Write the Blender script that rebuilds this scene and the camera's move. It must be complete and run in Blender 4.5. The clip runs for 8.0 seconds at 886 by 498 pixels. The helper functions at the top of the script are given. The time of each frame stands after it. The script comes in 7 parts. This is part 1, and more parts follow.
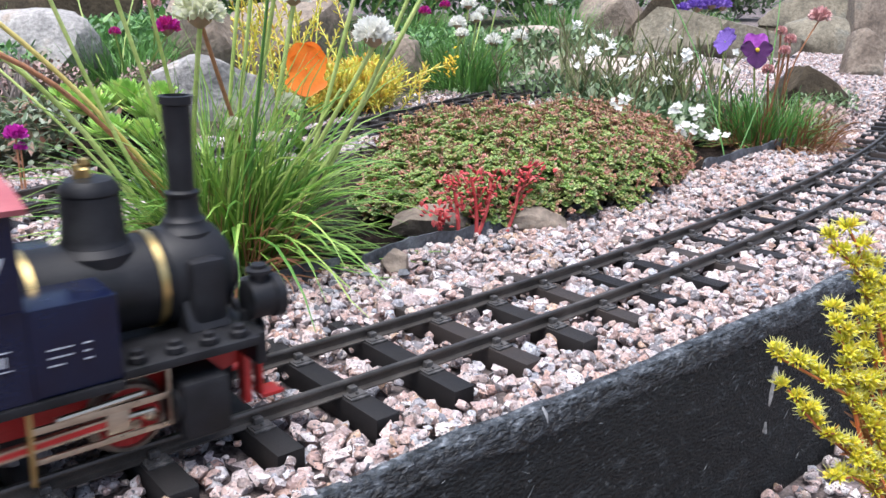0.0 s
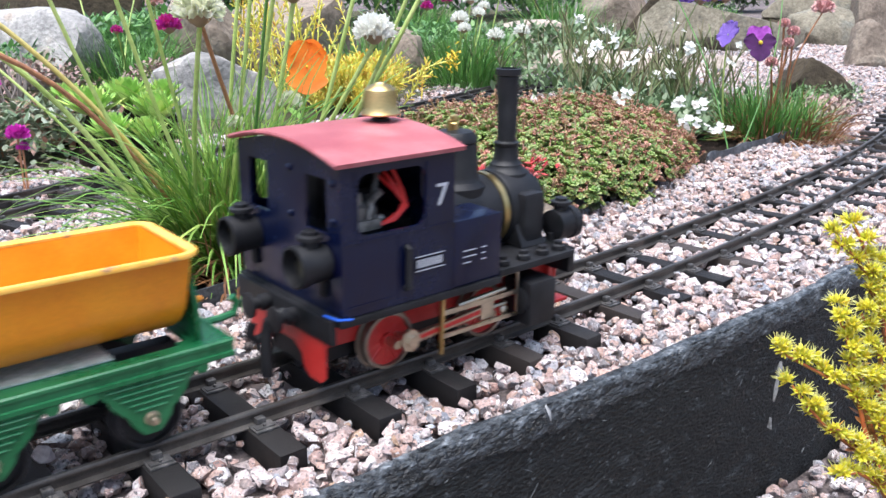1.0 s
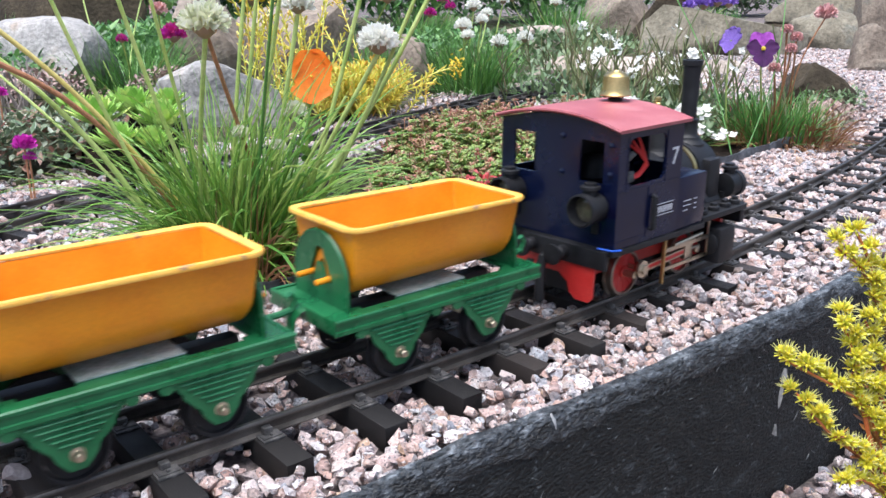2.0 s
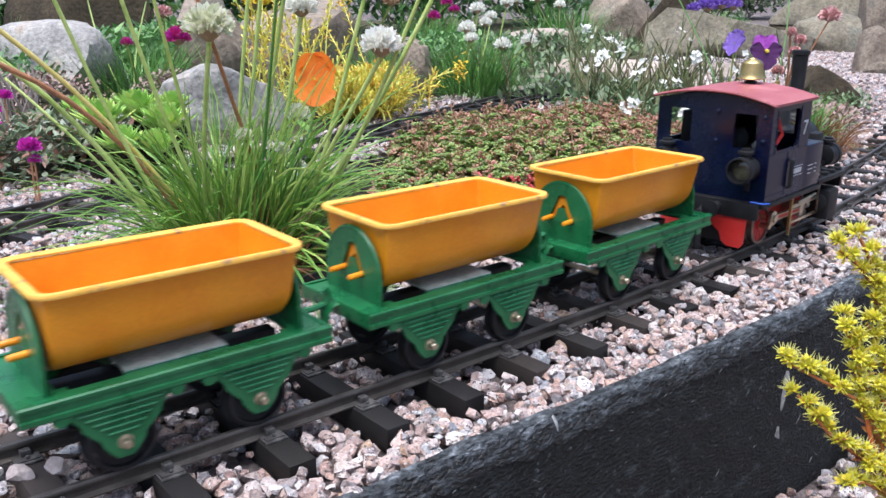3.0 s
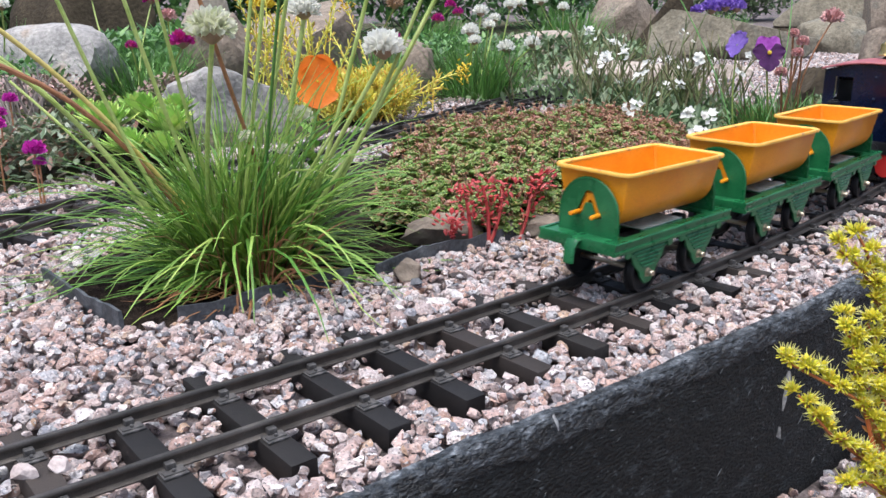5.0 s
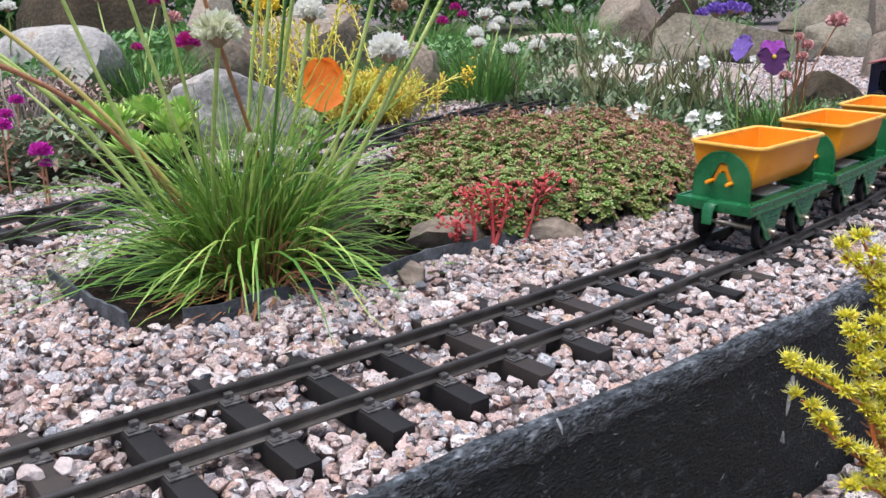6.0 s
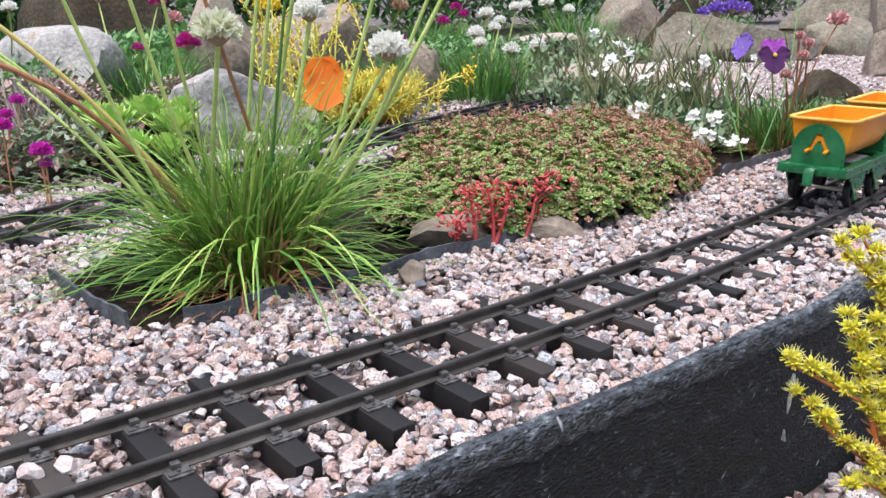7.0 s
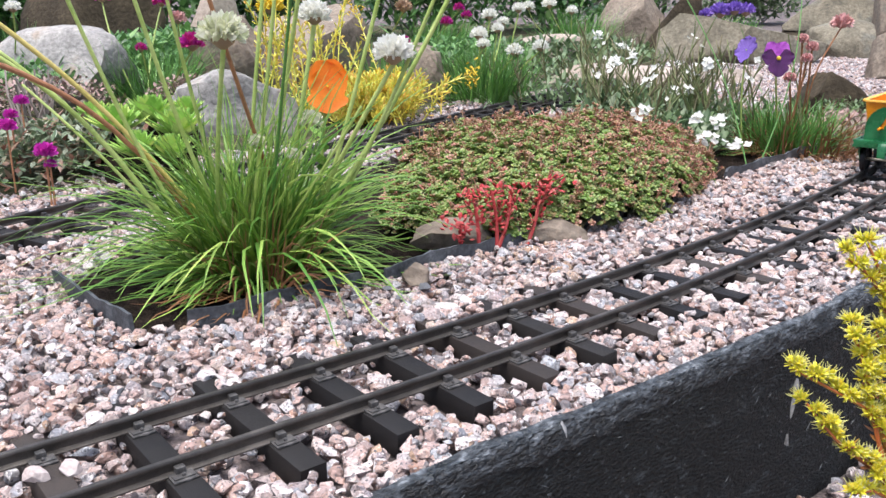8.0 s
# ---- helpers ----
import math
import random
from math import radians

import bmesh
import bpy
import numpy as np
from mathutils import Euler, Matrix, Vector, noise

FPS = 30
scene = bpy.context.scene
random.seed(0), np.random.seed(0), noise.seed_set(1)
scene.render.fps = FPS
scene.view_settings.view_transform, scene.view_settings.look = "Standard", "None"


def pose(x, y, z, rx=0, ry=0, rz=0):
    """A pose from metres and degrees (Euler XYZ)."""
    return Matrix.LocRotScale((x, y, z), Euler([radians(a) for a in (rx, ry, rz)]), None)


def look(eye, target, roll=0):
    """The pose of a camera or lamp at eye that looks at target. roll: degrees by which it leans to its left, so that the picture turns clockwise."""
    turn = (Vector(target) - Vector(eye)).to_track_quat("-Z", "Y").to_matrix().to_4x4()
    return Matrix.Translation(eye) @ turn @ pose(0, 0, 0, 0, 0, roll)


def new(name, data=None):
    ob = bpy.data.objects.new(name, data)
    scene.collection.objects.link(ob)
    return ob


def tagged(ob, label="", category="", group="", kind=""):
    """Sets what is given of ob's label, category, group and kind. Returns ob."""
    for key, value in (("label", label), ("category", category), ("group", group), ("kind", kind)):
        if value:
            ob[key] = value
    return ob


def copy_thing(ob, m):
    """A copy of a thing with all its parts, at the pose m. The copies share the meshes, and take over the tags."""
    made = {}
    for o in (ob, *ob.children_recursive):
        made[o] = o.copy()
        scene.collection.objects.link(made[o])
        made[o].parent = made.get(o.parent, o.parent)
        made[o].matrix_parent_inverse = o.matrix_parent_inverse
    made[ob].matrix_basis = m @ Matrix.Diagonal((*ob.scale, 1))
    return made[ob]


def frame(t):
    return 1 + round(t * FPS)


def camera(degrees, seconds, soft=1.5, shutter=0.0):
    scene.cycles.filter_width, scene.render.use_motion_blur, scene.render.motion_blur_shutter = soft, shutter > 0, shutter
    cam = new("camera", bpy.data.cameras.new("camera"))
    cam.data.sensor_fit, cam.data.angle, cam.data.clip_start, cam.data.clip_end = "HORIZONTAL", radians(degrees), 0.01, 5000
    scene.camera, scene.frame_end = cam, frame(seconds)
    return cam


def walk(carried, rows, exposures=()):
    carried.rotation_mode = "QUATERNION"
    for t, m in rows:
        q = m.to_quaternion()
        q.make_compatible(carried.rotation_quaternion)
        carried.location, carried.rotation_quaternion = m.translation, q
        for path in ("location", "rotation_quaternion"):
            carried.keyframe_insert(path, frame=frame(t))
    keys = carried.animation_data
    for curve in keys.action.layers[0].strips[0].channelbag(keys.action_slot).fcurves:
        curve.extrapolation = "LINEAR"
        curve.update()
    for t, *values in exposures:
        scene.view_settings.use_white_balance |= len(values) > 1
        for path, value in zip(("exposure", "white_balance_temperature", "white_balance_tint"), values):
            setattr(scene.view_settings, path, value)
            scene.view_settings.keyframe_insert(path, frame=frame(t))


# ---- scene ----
# Garden railway. x runs along the track, y away from the viewer, z up; sleeper tops lie at z = 0.


def aim(x, y, z, yaw, down, roll):
    a, b = radians(yaw), radians(down)
    return look((x, y, z), (x + math.sin(a) * math.cos(b), y + math.cos(a) * math.cos(b), z - math.sin(b)), roll)


cam = camera(54.0, 8.0, soft=1.5, shutter=0.4)
walk(cam, [
    (0.0, aim(-0.1149, -0.3201, 0.1882, 40.029, 17.000, 1.021)),
    (0.5, aim(-0.1141, -0.3189, 0.1903, 39.865, 17.378, 0.771)),
    (1.0, aim(-0.1125, -0.3196, 0.1892, 39.712, 17.339, 0.459)),
    (1.5, aim(-0.1137, -0.3204, 0.1917, 39.578, 17.136, 0.212)),
    (3.0, aim(-0.1141, -0.3225, 0.1921, 39.130, 16.823, 0.075)),
    (3.5, aim(-0.1135, -0.3242, 0.1911, 39.079, 16.676, -0.096)),
    (4.0, aim(-0.1138, -0.3249, 0.1912, 39.037, 16.567, -0.259)),
    (4.5, aim(-0.1138, -0.3252, 0.1913, 38.940, 16.658, -0.208)),
    (6.0, aim(-0.1152, -0.3260, 0.1928, 38.550, 16.512, 0.029)),
    (6.5, aim(-0.1151, -0.3264, 0.1926, 38.423, 16.390, -0.097)),
    (7.0, aim(-0.1146, -0.3265, 0.1919, 38.445, 16.513, -0.094)),
    (7.5, aim(-0.1150, -0.3256, 0.1926, 38.509, 16.590, 0.089)),
    (8.0, aim(-0.1158, -0.3254, 0.1942, 38.348, 16.523, 0.108)),
], exposures=[(0.0, .90, 5850, 11), (0.5, 1.02, 5800, 10), (1.0, 1.08, 5800, 9), (1.5, 1.02, 5800, 9), (3.0, .78, 5750, 10), (3.5, .72, 5750, 10), (4.5, .67, 5850, 10), (6.0, .57, 5950, 11), (6.5, .70, 5950, 11), (8.0, .82, 6050, 11)])

# ---- light: a bright overcast sky ----
SUN_ELEVATION, SUN_AZIMUTH = radians(76), radians(250)
world = bpy.data.worlds.new("overcast_sky")
scene.world = world
world.use_nodes = True
wn = world.node_tree.nodes
sky = wn.new("ShaderNodeTexSky")
sky.sky_type = "NISHITA"
sky.sun_disc = False
sky.sun_elevation = SUN_ELEVATION
sky.sun_rotation = SUN_AZIMUTH
sky.dust_density = 6.0
sky.air_density = 1.0
sky.ozone_density = 0.5
world.node_tree.links.new(sky.outputs[0], wn["Background"].inputs[0])
wn["Background"].inputs[1].default_value = 0.13
sun_data = bpy.data.lights.new("sun", "SUN")
sun_data.energy, sun_data.angle, sun_data.color = 2.1, radians(60), (1.0, 0.97, 0.93)
sun = new("sun", sun_data)
sun.matrix_basis = look((math.sin(SUN_AZIMUTH) * 3, math.cos(SUN_AZIMUTH) * 3, 3 * math.tan(SUN_ELEVATION)), (0, 0, 0))


# ---- materials ----
def mat(name, cols, scale=60, rough=(0.5, 0.7), metal=0.0, bump=0.2, fine=None, vary=0.0, rnd="", thin=0.0, spec=0.5,
        specks=None, coat=0.0, depth=0.001, stretch=None, fade=None):
    """cols: colours along a noise; fine: scale of the grain; rnd: 'object' or 'island' picks along cols instead; thin: share of light let through."""
    m = bpy.data.materials.new(name)
    m.use_nodes = True
    nt = m.node_tree
    N, L = nt.nodes.new, nt.links.new
    bs = nt.nodes["Principled BSDF"]
    tc = N("ShaderNodeTexCoord")
    where = tc.outputs["Object"]
    if stretch:
        mp = N("ShaderNodeMapping")
        mp.inputs["Rotation"].default_value = (0, stretch[0], 0)
        mp.inputs["Scale"].default_value = stretch[1:]
        L(where, mp.inputs["Vector"])
        where = mp.outputs[0]
    n1 = N("ShaderNodeTexNoise")
    n1.inputs["Scale"].default_value, n1.inputs["Detail"].default_value = scale, 6
    n1.inputs["Roughness"].default_value = 0.6
    L(where, n1.inputs["Vector"])
    fine = fine or scale * 9
    n2 = N("ShaderNodeTexNoise")
    n2.inputs["Scale"].default_value, n2.inputs["Detail"].default_value = fine, 4
    L(where, n2.inputs["Vector"])
    ramp = N("ShaderNodeValToRGB")
    e = ramp.color_ramp.elements
    while len(e) < len(cols):
        e.new(0.5)
    lo, hi = (0.0, 1.0) if rnd else (0.32, 0.68)
    for i, c in enumerate(cols):
        e[i].position = lo + (hi - lo) * i / max(1, len(cols) - 1)
        e[i].color = (*c, 1)
    if rnd:
        src = N("ShaderNodeObjectInfo").outputs["Random"] if rnd == "object" else N("ShaderNodeNewGeometry").outputs["Random Per Island"]
        add = N("ShaderNodeMath")
        add.operation = "MULTIPLY_ADD"
        L(n1.outputs["Fac"], add.inputs[0])
        add.inputs[1].default_value = spread = min(.25, 1.2 / len(cols))
        sub = N("ShaderNodeMath")
        sub.operation = "SUBTRACT"
        L(src, sub.inputs[0])
        sub.inputs[1].default_value = spread / 2
        L(sub.outputs[0], add.inputs[2])
        L(add.outputs[0], ramp.inputs["Fac"])
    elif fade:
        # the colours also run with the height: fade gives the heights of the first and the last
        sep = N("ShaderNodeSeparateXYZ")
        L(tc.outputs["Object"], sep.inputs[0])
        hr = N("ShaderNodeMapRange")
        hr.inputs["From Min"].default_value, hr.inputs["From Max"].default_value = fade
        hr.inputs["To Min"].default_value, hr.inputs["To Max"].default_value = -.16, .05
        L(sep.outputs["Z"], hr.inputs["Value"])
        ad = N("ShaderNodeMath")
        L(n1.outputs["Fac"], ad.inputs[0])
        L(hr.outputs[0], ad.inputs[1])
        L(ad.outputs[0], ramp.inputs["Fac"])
    else:
        L(n1.outputs["Fac"], ramp.inputs["Fac"])
    hsv = N("ShaderNodeHueSaturation")
    L(ramp.outputs["Color"], hsv.inputs["Color"])
    mr = N("ShaderNodeMapRange")
    mr.inputs["From Min"].default_value, mr.inputs["From Max"].default_value = 0.3, 0.7
    mr.inputs["To Min"].default_value, mr.inputs["To Max"].default_value = 1 - vary, 1 + vary
    L(n2.outputs["Fac"], mr.inputs["Value"])
    L(mr.outputs[0], hsv.inputs["Value"])
    col = hsv.outputs["Color"]
    if specks:
        vo = N("ShaderNodeTexVoronoi")
        vo.inputs["Scale"].default_value = specks[0]
        L(tc.outputs["Object"], vo.inputs["Vector"])
        sp = N("ShaderNodeSeparateColor")
        L(vo.outputs["Color"], sp.inputs[0])
        for chan, lim, c in specks[1]:
            gt = N("ShaderNodeMath")
            gt.operation = "GREATER_THAN"
            L(sp.outputs[chan], gt.inputs[0])
            gt.inputs[1].default_value = lim
            mx = N("ShaderNodeMix")
            mx.data_type = "RGBA"
            L(gt.outputs[0], mx.inputs["Factor"])
            L(col, mx.inputs["A"])
            mx.inputs["B"].default_value = (*c, 1)
            col = mx.outputs["Result"]
    L(col, bs.inputs["Base Color"])
    rr = N("ShaderNodeMapRange")
    rr.inputs["From Min"].default_value, rr.inputs["From Max"].default_value = 0.3, 0.7
    rr.inputs["To Min"].default_value, rr.inputs["To Max"].default_value = rough
    L(n1.outputs["Fac"], rr.inputs["Value"])
    L(rr.outputs[0], bs.inputs["Roughness"])
    bs.inputs["Metallic"].default_value = metal
    bs.inputs["Specular IOR Level"].default_value = spec
    bs.inputs["Coat Weight"].default_value = coat
    if bump:
        bp = N("ShaderNodeBump")
        bp.inputs["Strength"].default_value, bp.inputs["Distance"].default_value = bump, depth
        L(n2.outputs["Fac"], bp.inputs["Height"])
        L(bp.outputs[0], bs.inputs["Normal"])
    if thin:
        tr = N("ShaderNodeBsdfTranslucent")
        L(col, tr.inputs["Color"])
        ms = N("ShaderNodeMixShader")
        ms.inputs[0].default_value = thin
        L(bs.outputs[0], ms.inputs[1])
        L(tr.outputs[0], ms.inputs[2])
        L(ms.outputs[0], nt.nodes["Material Output"].inputs["Surface"])
    return m


M_GRAVEL = mat("pink_granite", [(.20, .18, .175), (.45, .295, .245), (.50, .42, .405), (.34, .205, .15), (.60, .55, .535), (.19, .20, .23), (.47, .325, .285), (.68, .635, .62), (.40, .265, .175), (.29, .305, .335), (.52, .385, .345), (.26, .155, .13), (.56, .49, .475), (.44, .30, .26), (.13, .132, .145), (.53, .43, .40), (.39, .38, .39), (.50, .335, .275), (.36, .375, .40), (.62, .57, .55)],
               scale=300, rough=(.6, .85), bump=1.0, fine=520, vary=.28, depth=.0022, rnd="island", specks=(1100, [(0, .93, (.14, .13, .135)), (1, .96, (.62, .585, .575))]))
# coloured darker than the stones so the gaps between them look shaded
M_GROUND = mat("gravel_bed", [(.06, .05, .048), (.13, .105, .10), (.20, .165, .16)], scale=150, rough=(.8, .95), bump=.9, fine=260, vary=.4, depth=.003)
M_SOIL = mat("dark_peat_soil", [(.012, .009, .007), (.024, .018, .014), (.045, .033, .025)], scale=120, rough=(.9, 1.0), bump=1.0, fine=600, vary=.5, depth=.003, spec=.08)
M_EARTH = mat("rockery_earth", [(.05, .042, .03), (.09, .075, .055), (.06, .075, .03), (.15, .12, .09)], scale=30, rough=(.85, 1.0), bump=1.0, fine=200, vary=.4, depth=.006, spec=.1)
M_SLEEPER = mat("sleeper_plastic", [(.010, .0095, .010), (.014, .013, .013), (.020, .018, .017), (.013, .012, .012), (.034, .028, .025), (.050, .041, .036)], scale=28, rough=(.5, .75), bump=.35, fine=1400, vary=.25, spec=.3, rnd="object")
M_CHAIR = mat("worn_chair_metal", [(0.030, 0.029, 0.029), (0.065, 0.062, 0.060), (0.130, 0.125, 0.120)], scale=180, rough=(.4, .65), bump=.3, fine=1500, vary=.3, spec=.4)
M_RAIL = mat("weathered_brass_rail", [(.060, .054, .048), (.090, .081, .073), (.135, .122, .110)], scale=45, rough=(.34, .52), metal=.6, bump=.12, fine=1500, vary=.15)
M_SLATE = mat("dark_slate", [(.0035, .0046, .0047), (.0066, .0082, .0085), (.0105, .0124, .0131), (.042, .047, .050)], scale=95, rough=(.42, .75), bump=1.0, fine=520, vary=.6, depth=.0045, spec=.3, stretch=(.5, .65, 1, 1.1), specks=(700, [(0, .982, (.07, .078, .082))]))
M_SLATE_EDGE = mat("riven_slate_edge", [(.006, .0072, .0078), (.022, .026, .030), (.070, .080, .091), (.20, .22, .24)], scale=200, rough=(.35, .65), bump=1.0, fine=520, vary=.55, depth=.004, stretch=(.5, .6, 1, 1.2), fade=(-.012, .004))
M_SCRATCH = mat("scratched_slate", [(.07, .075, .08), (.20, .21, .21)], scale=300, bump=.2)
M_LIME = mat("lime_drip", [(.16, .165, .17), (.30, .30, .30), (.46, .46, .45)], scale=200, bump=.4)
M_LINER = mat("rubber_liner", [(.03, .034, .04), (.07, .078, .088), (.16, .17, .185)], scale=55, rough=(.4, .7), bump=.7, fine=350, vary=.3, depth=.001)
M_NAVY = mat("navy_paint", [(0.003, 0.003, 0.017), (0.003, 0.006, 0.026), (0.005, 0.009, 0.032)], scale=40, rough=(.16, .32), bump=.06, fine=900, vary=.15, spec=.45)
M_BLACK = mat("satin_black", [(0.005, 0.006, 0.006), (0.010, 0.010, 0.012), (0.016, 0.017, 0.019)], scale=60, rough=(.4, .62), bump=.1, fine=1200, vary=.2, spec=.35)
M_RED = mat("red_paint", [(.42, .018, .016), (.50, .026, .022), (.55, .05, .04)], scale=60, rough=(.3, .5), bump=.06, fine=900, vary=.1)
M_ROOF = mat("dusty_red_roof", [(.29, .065, .075), (.34, .095, .105), (.40, .15, .16)], scale=45, rough=(.42, .65), bump=.1, fine=1100, vary=.12)
M_BRASS = mat("brass", [(.50, .36, .14), (.66, .50, .22)], scale=90, rough=(.25, .42), metal=1.0, bump=.08, fine=900, vary=.1)
M_STEEL = mat("nickel_steel", [(.50, .43, .33), (.68, .60, .47)], scale=90, rough=(.25, .4), metal=1.0, bump=.06, fine=900, vary=.1)
M_TYRE = mat("dull_steel_tyre", [(.24, .21, .17), (.36, .32, .27)], scale=90, rough=(.3, .45), metal=.9, bump=.05, fine=900, vary=.1)
M_PEBBLE = mat("white_pink_pebble", [(.40, .32, .30), (.48, .41, .39), (.54, .49, .47)], scale=120, rough=(.6, .8), bump=.5, fine=500, vary=.15)
M_CHIP = mat("slate_chip", [(.04, .042, .048), (.08, .085, .095), (.14, .145, .155)], scale=120, rough=(.5, .75), bump=.5, fine=500, vary=.3, rnd="island")
M_ORANGE = mat("orange_paint", [(.72, .232, .004), (.78, .282, .006), (.80, .312, .010)], scale=35, rough=(.28, .42), bump=.07, fine=700, vary=.07)
M_RIM = mat("worn_orange_rim", [(.84, .44, .05), (.86, .49, .09), (.86, .47, .08), (.84, .44, .05), (.40, .22, .12)], scale=110, rough=(.35, .5), bump=.1, fine=900, vary=.1)
# pale greys put the sky's reflection into the colour of the worn tin
M_DECK_SHEEN = mat("worn_tin_deck", [(.16, .24, .20), (.32, .37, .35), (.48, .51, .50)], scale=50, rough=(.14, .28), metal=.1, bump=.1, fine=500, vary=.2)
M_GREEN = mat("green_paint", [(.009, .090, .029), (.015, .125, .042), (.030, .165, .062)], scale=40, rough=(.2, .4), bump=.08, fine=800, vary=.12)
M_WHITE = mat("white_lettering", [(.40, .42, .46), (.52, .53, .56)], scale=300, bump=0)
M_LEVER = mat("grey_cab_metal", [(.06, .06, .06), (.16, .16, .155), (.30, .29, .27)], scale=120, rough=(.35, .55), metal=.5, bump=.2, vary=.2)
M_WIRE = mat("red_wire", [(.65, .02, .02), (.7, .04, .03)], scale=100, rough=(.3, .4), bump=0)
M_BLUE = mat("blue_wire", [(.02, .09, .55), (.03, .12, .6)], scale=100, rough=(.3, .4), bump=0)
M_GLASS = mat("lamp_lens", [(.05, .046, .032), (.10, .092, .06)], scale=200, rough=(.08, .15), bump=0, coat=.6)


# ---- mesh helpers ----
class Geo:
    """Collects vertices and faces of one mesh."""

    def __init__(self):
        self.v, self.f = [], []

    def add(self, v, f):
        n = len(self.v)
        self.v += [tuple(p) for p in v]
        self.f += [tuple(i + n for i in q) for q in f]
        return self

    def box(self, x0, y0, z0, x1, y1, z1, b=0.0):
        bm = bmesh.new()
        bmesh.ops.create_cube(bm, size=1, matrix=Matrix.Translation(((x0 + x1) / 2, (y0 + y1) / 2, (z0 + z1) / 2)) @ Matrix.Diagonal((x1 - x0, y1 - y0, z1 - z0, 1)))
        if b:
            bmesh.ops.bevel(bm, geom=bm.edges[:], offset=b, segments=2, profile=0.6, affect="EDGES")
        return self.bm(bm)

    def bm(self, bm, m=None):
        bm.verts.index_update()
        self.add([(m @ v.co if m else v.co) for v in bm.verts], [[v.index for v in f.verts] for f in bm.faces])
        bm.free()
        return self

    def lathe(self, prof, n=24, m=None, closed=False):
        """prof: (radius, height) pairs, turned round z, then moved by m."""
        v, f = [], []
        for r, h in prof:
            for i in range(n):
                a = 2 * math.pi * i / n
                p = Vector((r * math.cos(a), r * math.sin(a), h))
                v.append(m @ p if m else p)
        k = len(prof)
        for j in range(k - 1 if not closed else k):
            for i in range(n):
                i2, j2 = (i + 1) % n, (j + 1) % k
                f.append((j * n + i, j * n + i2, j2 * n + i2, j2 * n + i))
        if not closed:
            f.append(tuple(reversed(range(n))))
            f.append(tuple((k - 1) * n + i for i in range(n)))
        return self.add(v, f)

    def plate(self, pts, y0, y1):
        """A plate cut to the outline pts (x, z), standing between y0 and y1."""
        n = len(pts)
        v = [(x, y0, z) for x, z in pts] + [(x, y1, z) for x, z in pts]
        f = [tuple(range(n)), tuple(reversed(range(n, 2 * n)))] + [((i + 1) % n, i, n + i, n + (i + 1) % n) for i in range(n)]
        return self.add(v, f)

    def plate_x(self, pts, x0, x1):
        n = len(pts)
        v = [(x0, y, z) for y, z in pts] + [(x1, y, z) for y, z in pts]
        f = [tuple(reversed(range(n))), tuple(range(n, 2 * n))] + [(i, (i + 1) % n, n + (i + 1) % n, n + i) for i in range(n)]
        return self.add(v, f)

    def cells(self, us, ws, gone, t0, t1, place):
        """A sheet of cells between the lines us and ws, open where gone, t0 to t1 thick; place turns u, w, t into a point."""
        nu, nw = len(us), len(ws)
        v = [place(u, w, t) for t in (t0, t1) for w in ws for u in us]
        k = nu * nw
        there = lambda i, j: 0 <= i < nu - 1 and 0 <= j < nw - 1 and (i, j) not in gone
        f = []
        for j in range(nw - 1):
            for i in range(nu - 1):
                if not there(i, j):
                    continue
                a, b, c, d = j * nu + i, j * nu + i + 1, (j + 1) * nu + i + 1, (j + 1) * nu + i
                f += [(d, c, b, a), (k + a, k + b, k + c, k + d)]
                for (x, y), (p, q) in (((i, j - 1), (a, b)), ((i + 1, j), (b, c)), ((i, j + 1), (c, d)), ((i - 1, j), (d, a))):
                    if not there(x, y):
                        f.append((p, q, k + q, k + p))
        used = sorted({q for face in f for q in face})
        at = {q: n for n, q in enumerate(used)}
        return self.add([v[q] for q in used], [tuple(at[q] for q in face) for face in f])

    def tube(self, pts, r, n=8, flat=1.0, caps=True):
        """A round strand through pts; r: one radius or one for each point."""
        pts = [Vector(p) for p in pts]
        rs = r if isinstance(r, (list, tuple)) else [r] * len(pts)
        v, f = [], []
        up = Vector((0, 0, 1))
        d0 = (pts[1] - pts[0]).normalized()
        side = d0.cross(up if abs(d0.z) < .9 else Vector((1, 0, 0))).normalized()
        for i, p in enumerate(pts):
            d = (pts[min(i + 1, len(pts) - 1)] - pts[max(i - 1, 0)]).normalized()
            side = (side - d * side.dot(d)).normalized()
            oth = d.cross(side)
            for k in range(n):
                a = 2 * math.pi * k / n
                v.append(p + (side * math.cos(a) + oth * math.sin(a) * flat) * rs[i])
        for i in range(len(pts) - 1):
            for k in range(n):
                k2 = (k + 1) % n
                f.append((i * n + k, i * n + k2, (i + 1) * n + k2, (i + 1) * n + k))
        if caps:
            f += [tuple(reversed(range(n))), tuple((len(pts) - 1) * n + k for k in range(n))]
        return self.add(v, f)

    def mesh(self, name, material, angle=35):
        me = bpy.data.meshes.new(name)
        me.from_pydata(self.v, [], self.f)
        me.materials.append(material)
        me.polygons.foreach_set("use_smooth", [True] * len(me.polygons))
        me.set_sharp_from_angle(angle=radians(angle))
        return me


def part(name, geo, material, parent, label="", m=None, angle=35):
    ob = new(name, geo.mesh(name, material, angle))
    ob.parent = parent
    if m:
        ob.matrix_basis = m
    return tagged(ob, label)


def shared(name, me, parent, m=None):
    ob = new(name, me)
    ob.parent = parent
    if m:
        ob.matrix_basis = m
    return ob


def thing(name, label, category, m=None, group="", kind=""):
    ob = new(name)
    if m:
        ob.matrix_basis = m
    return tagged(ob, label, category, group, kind)


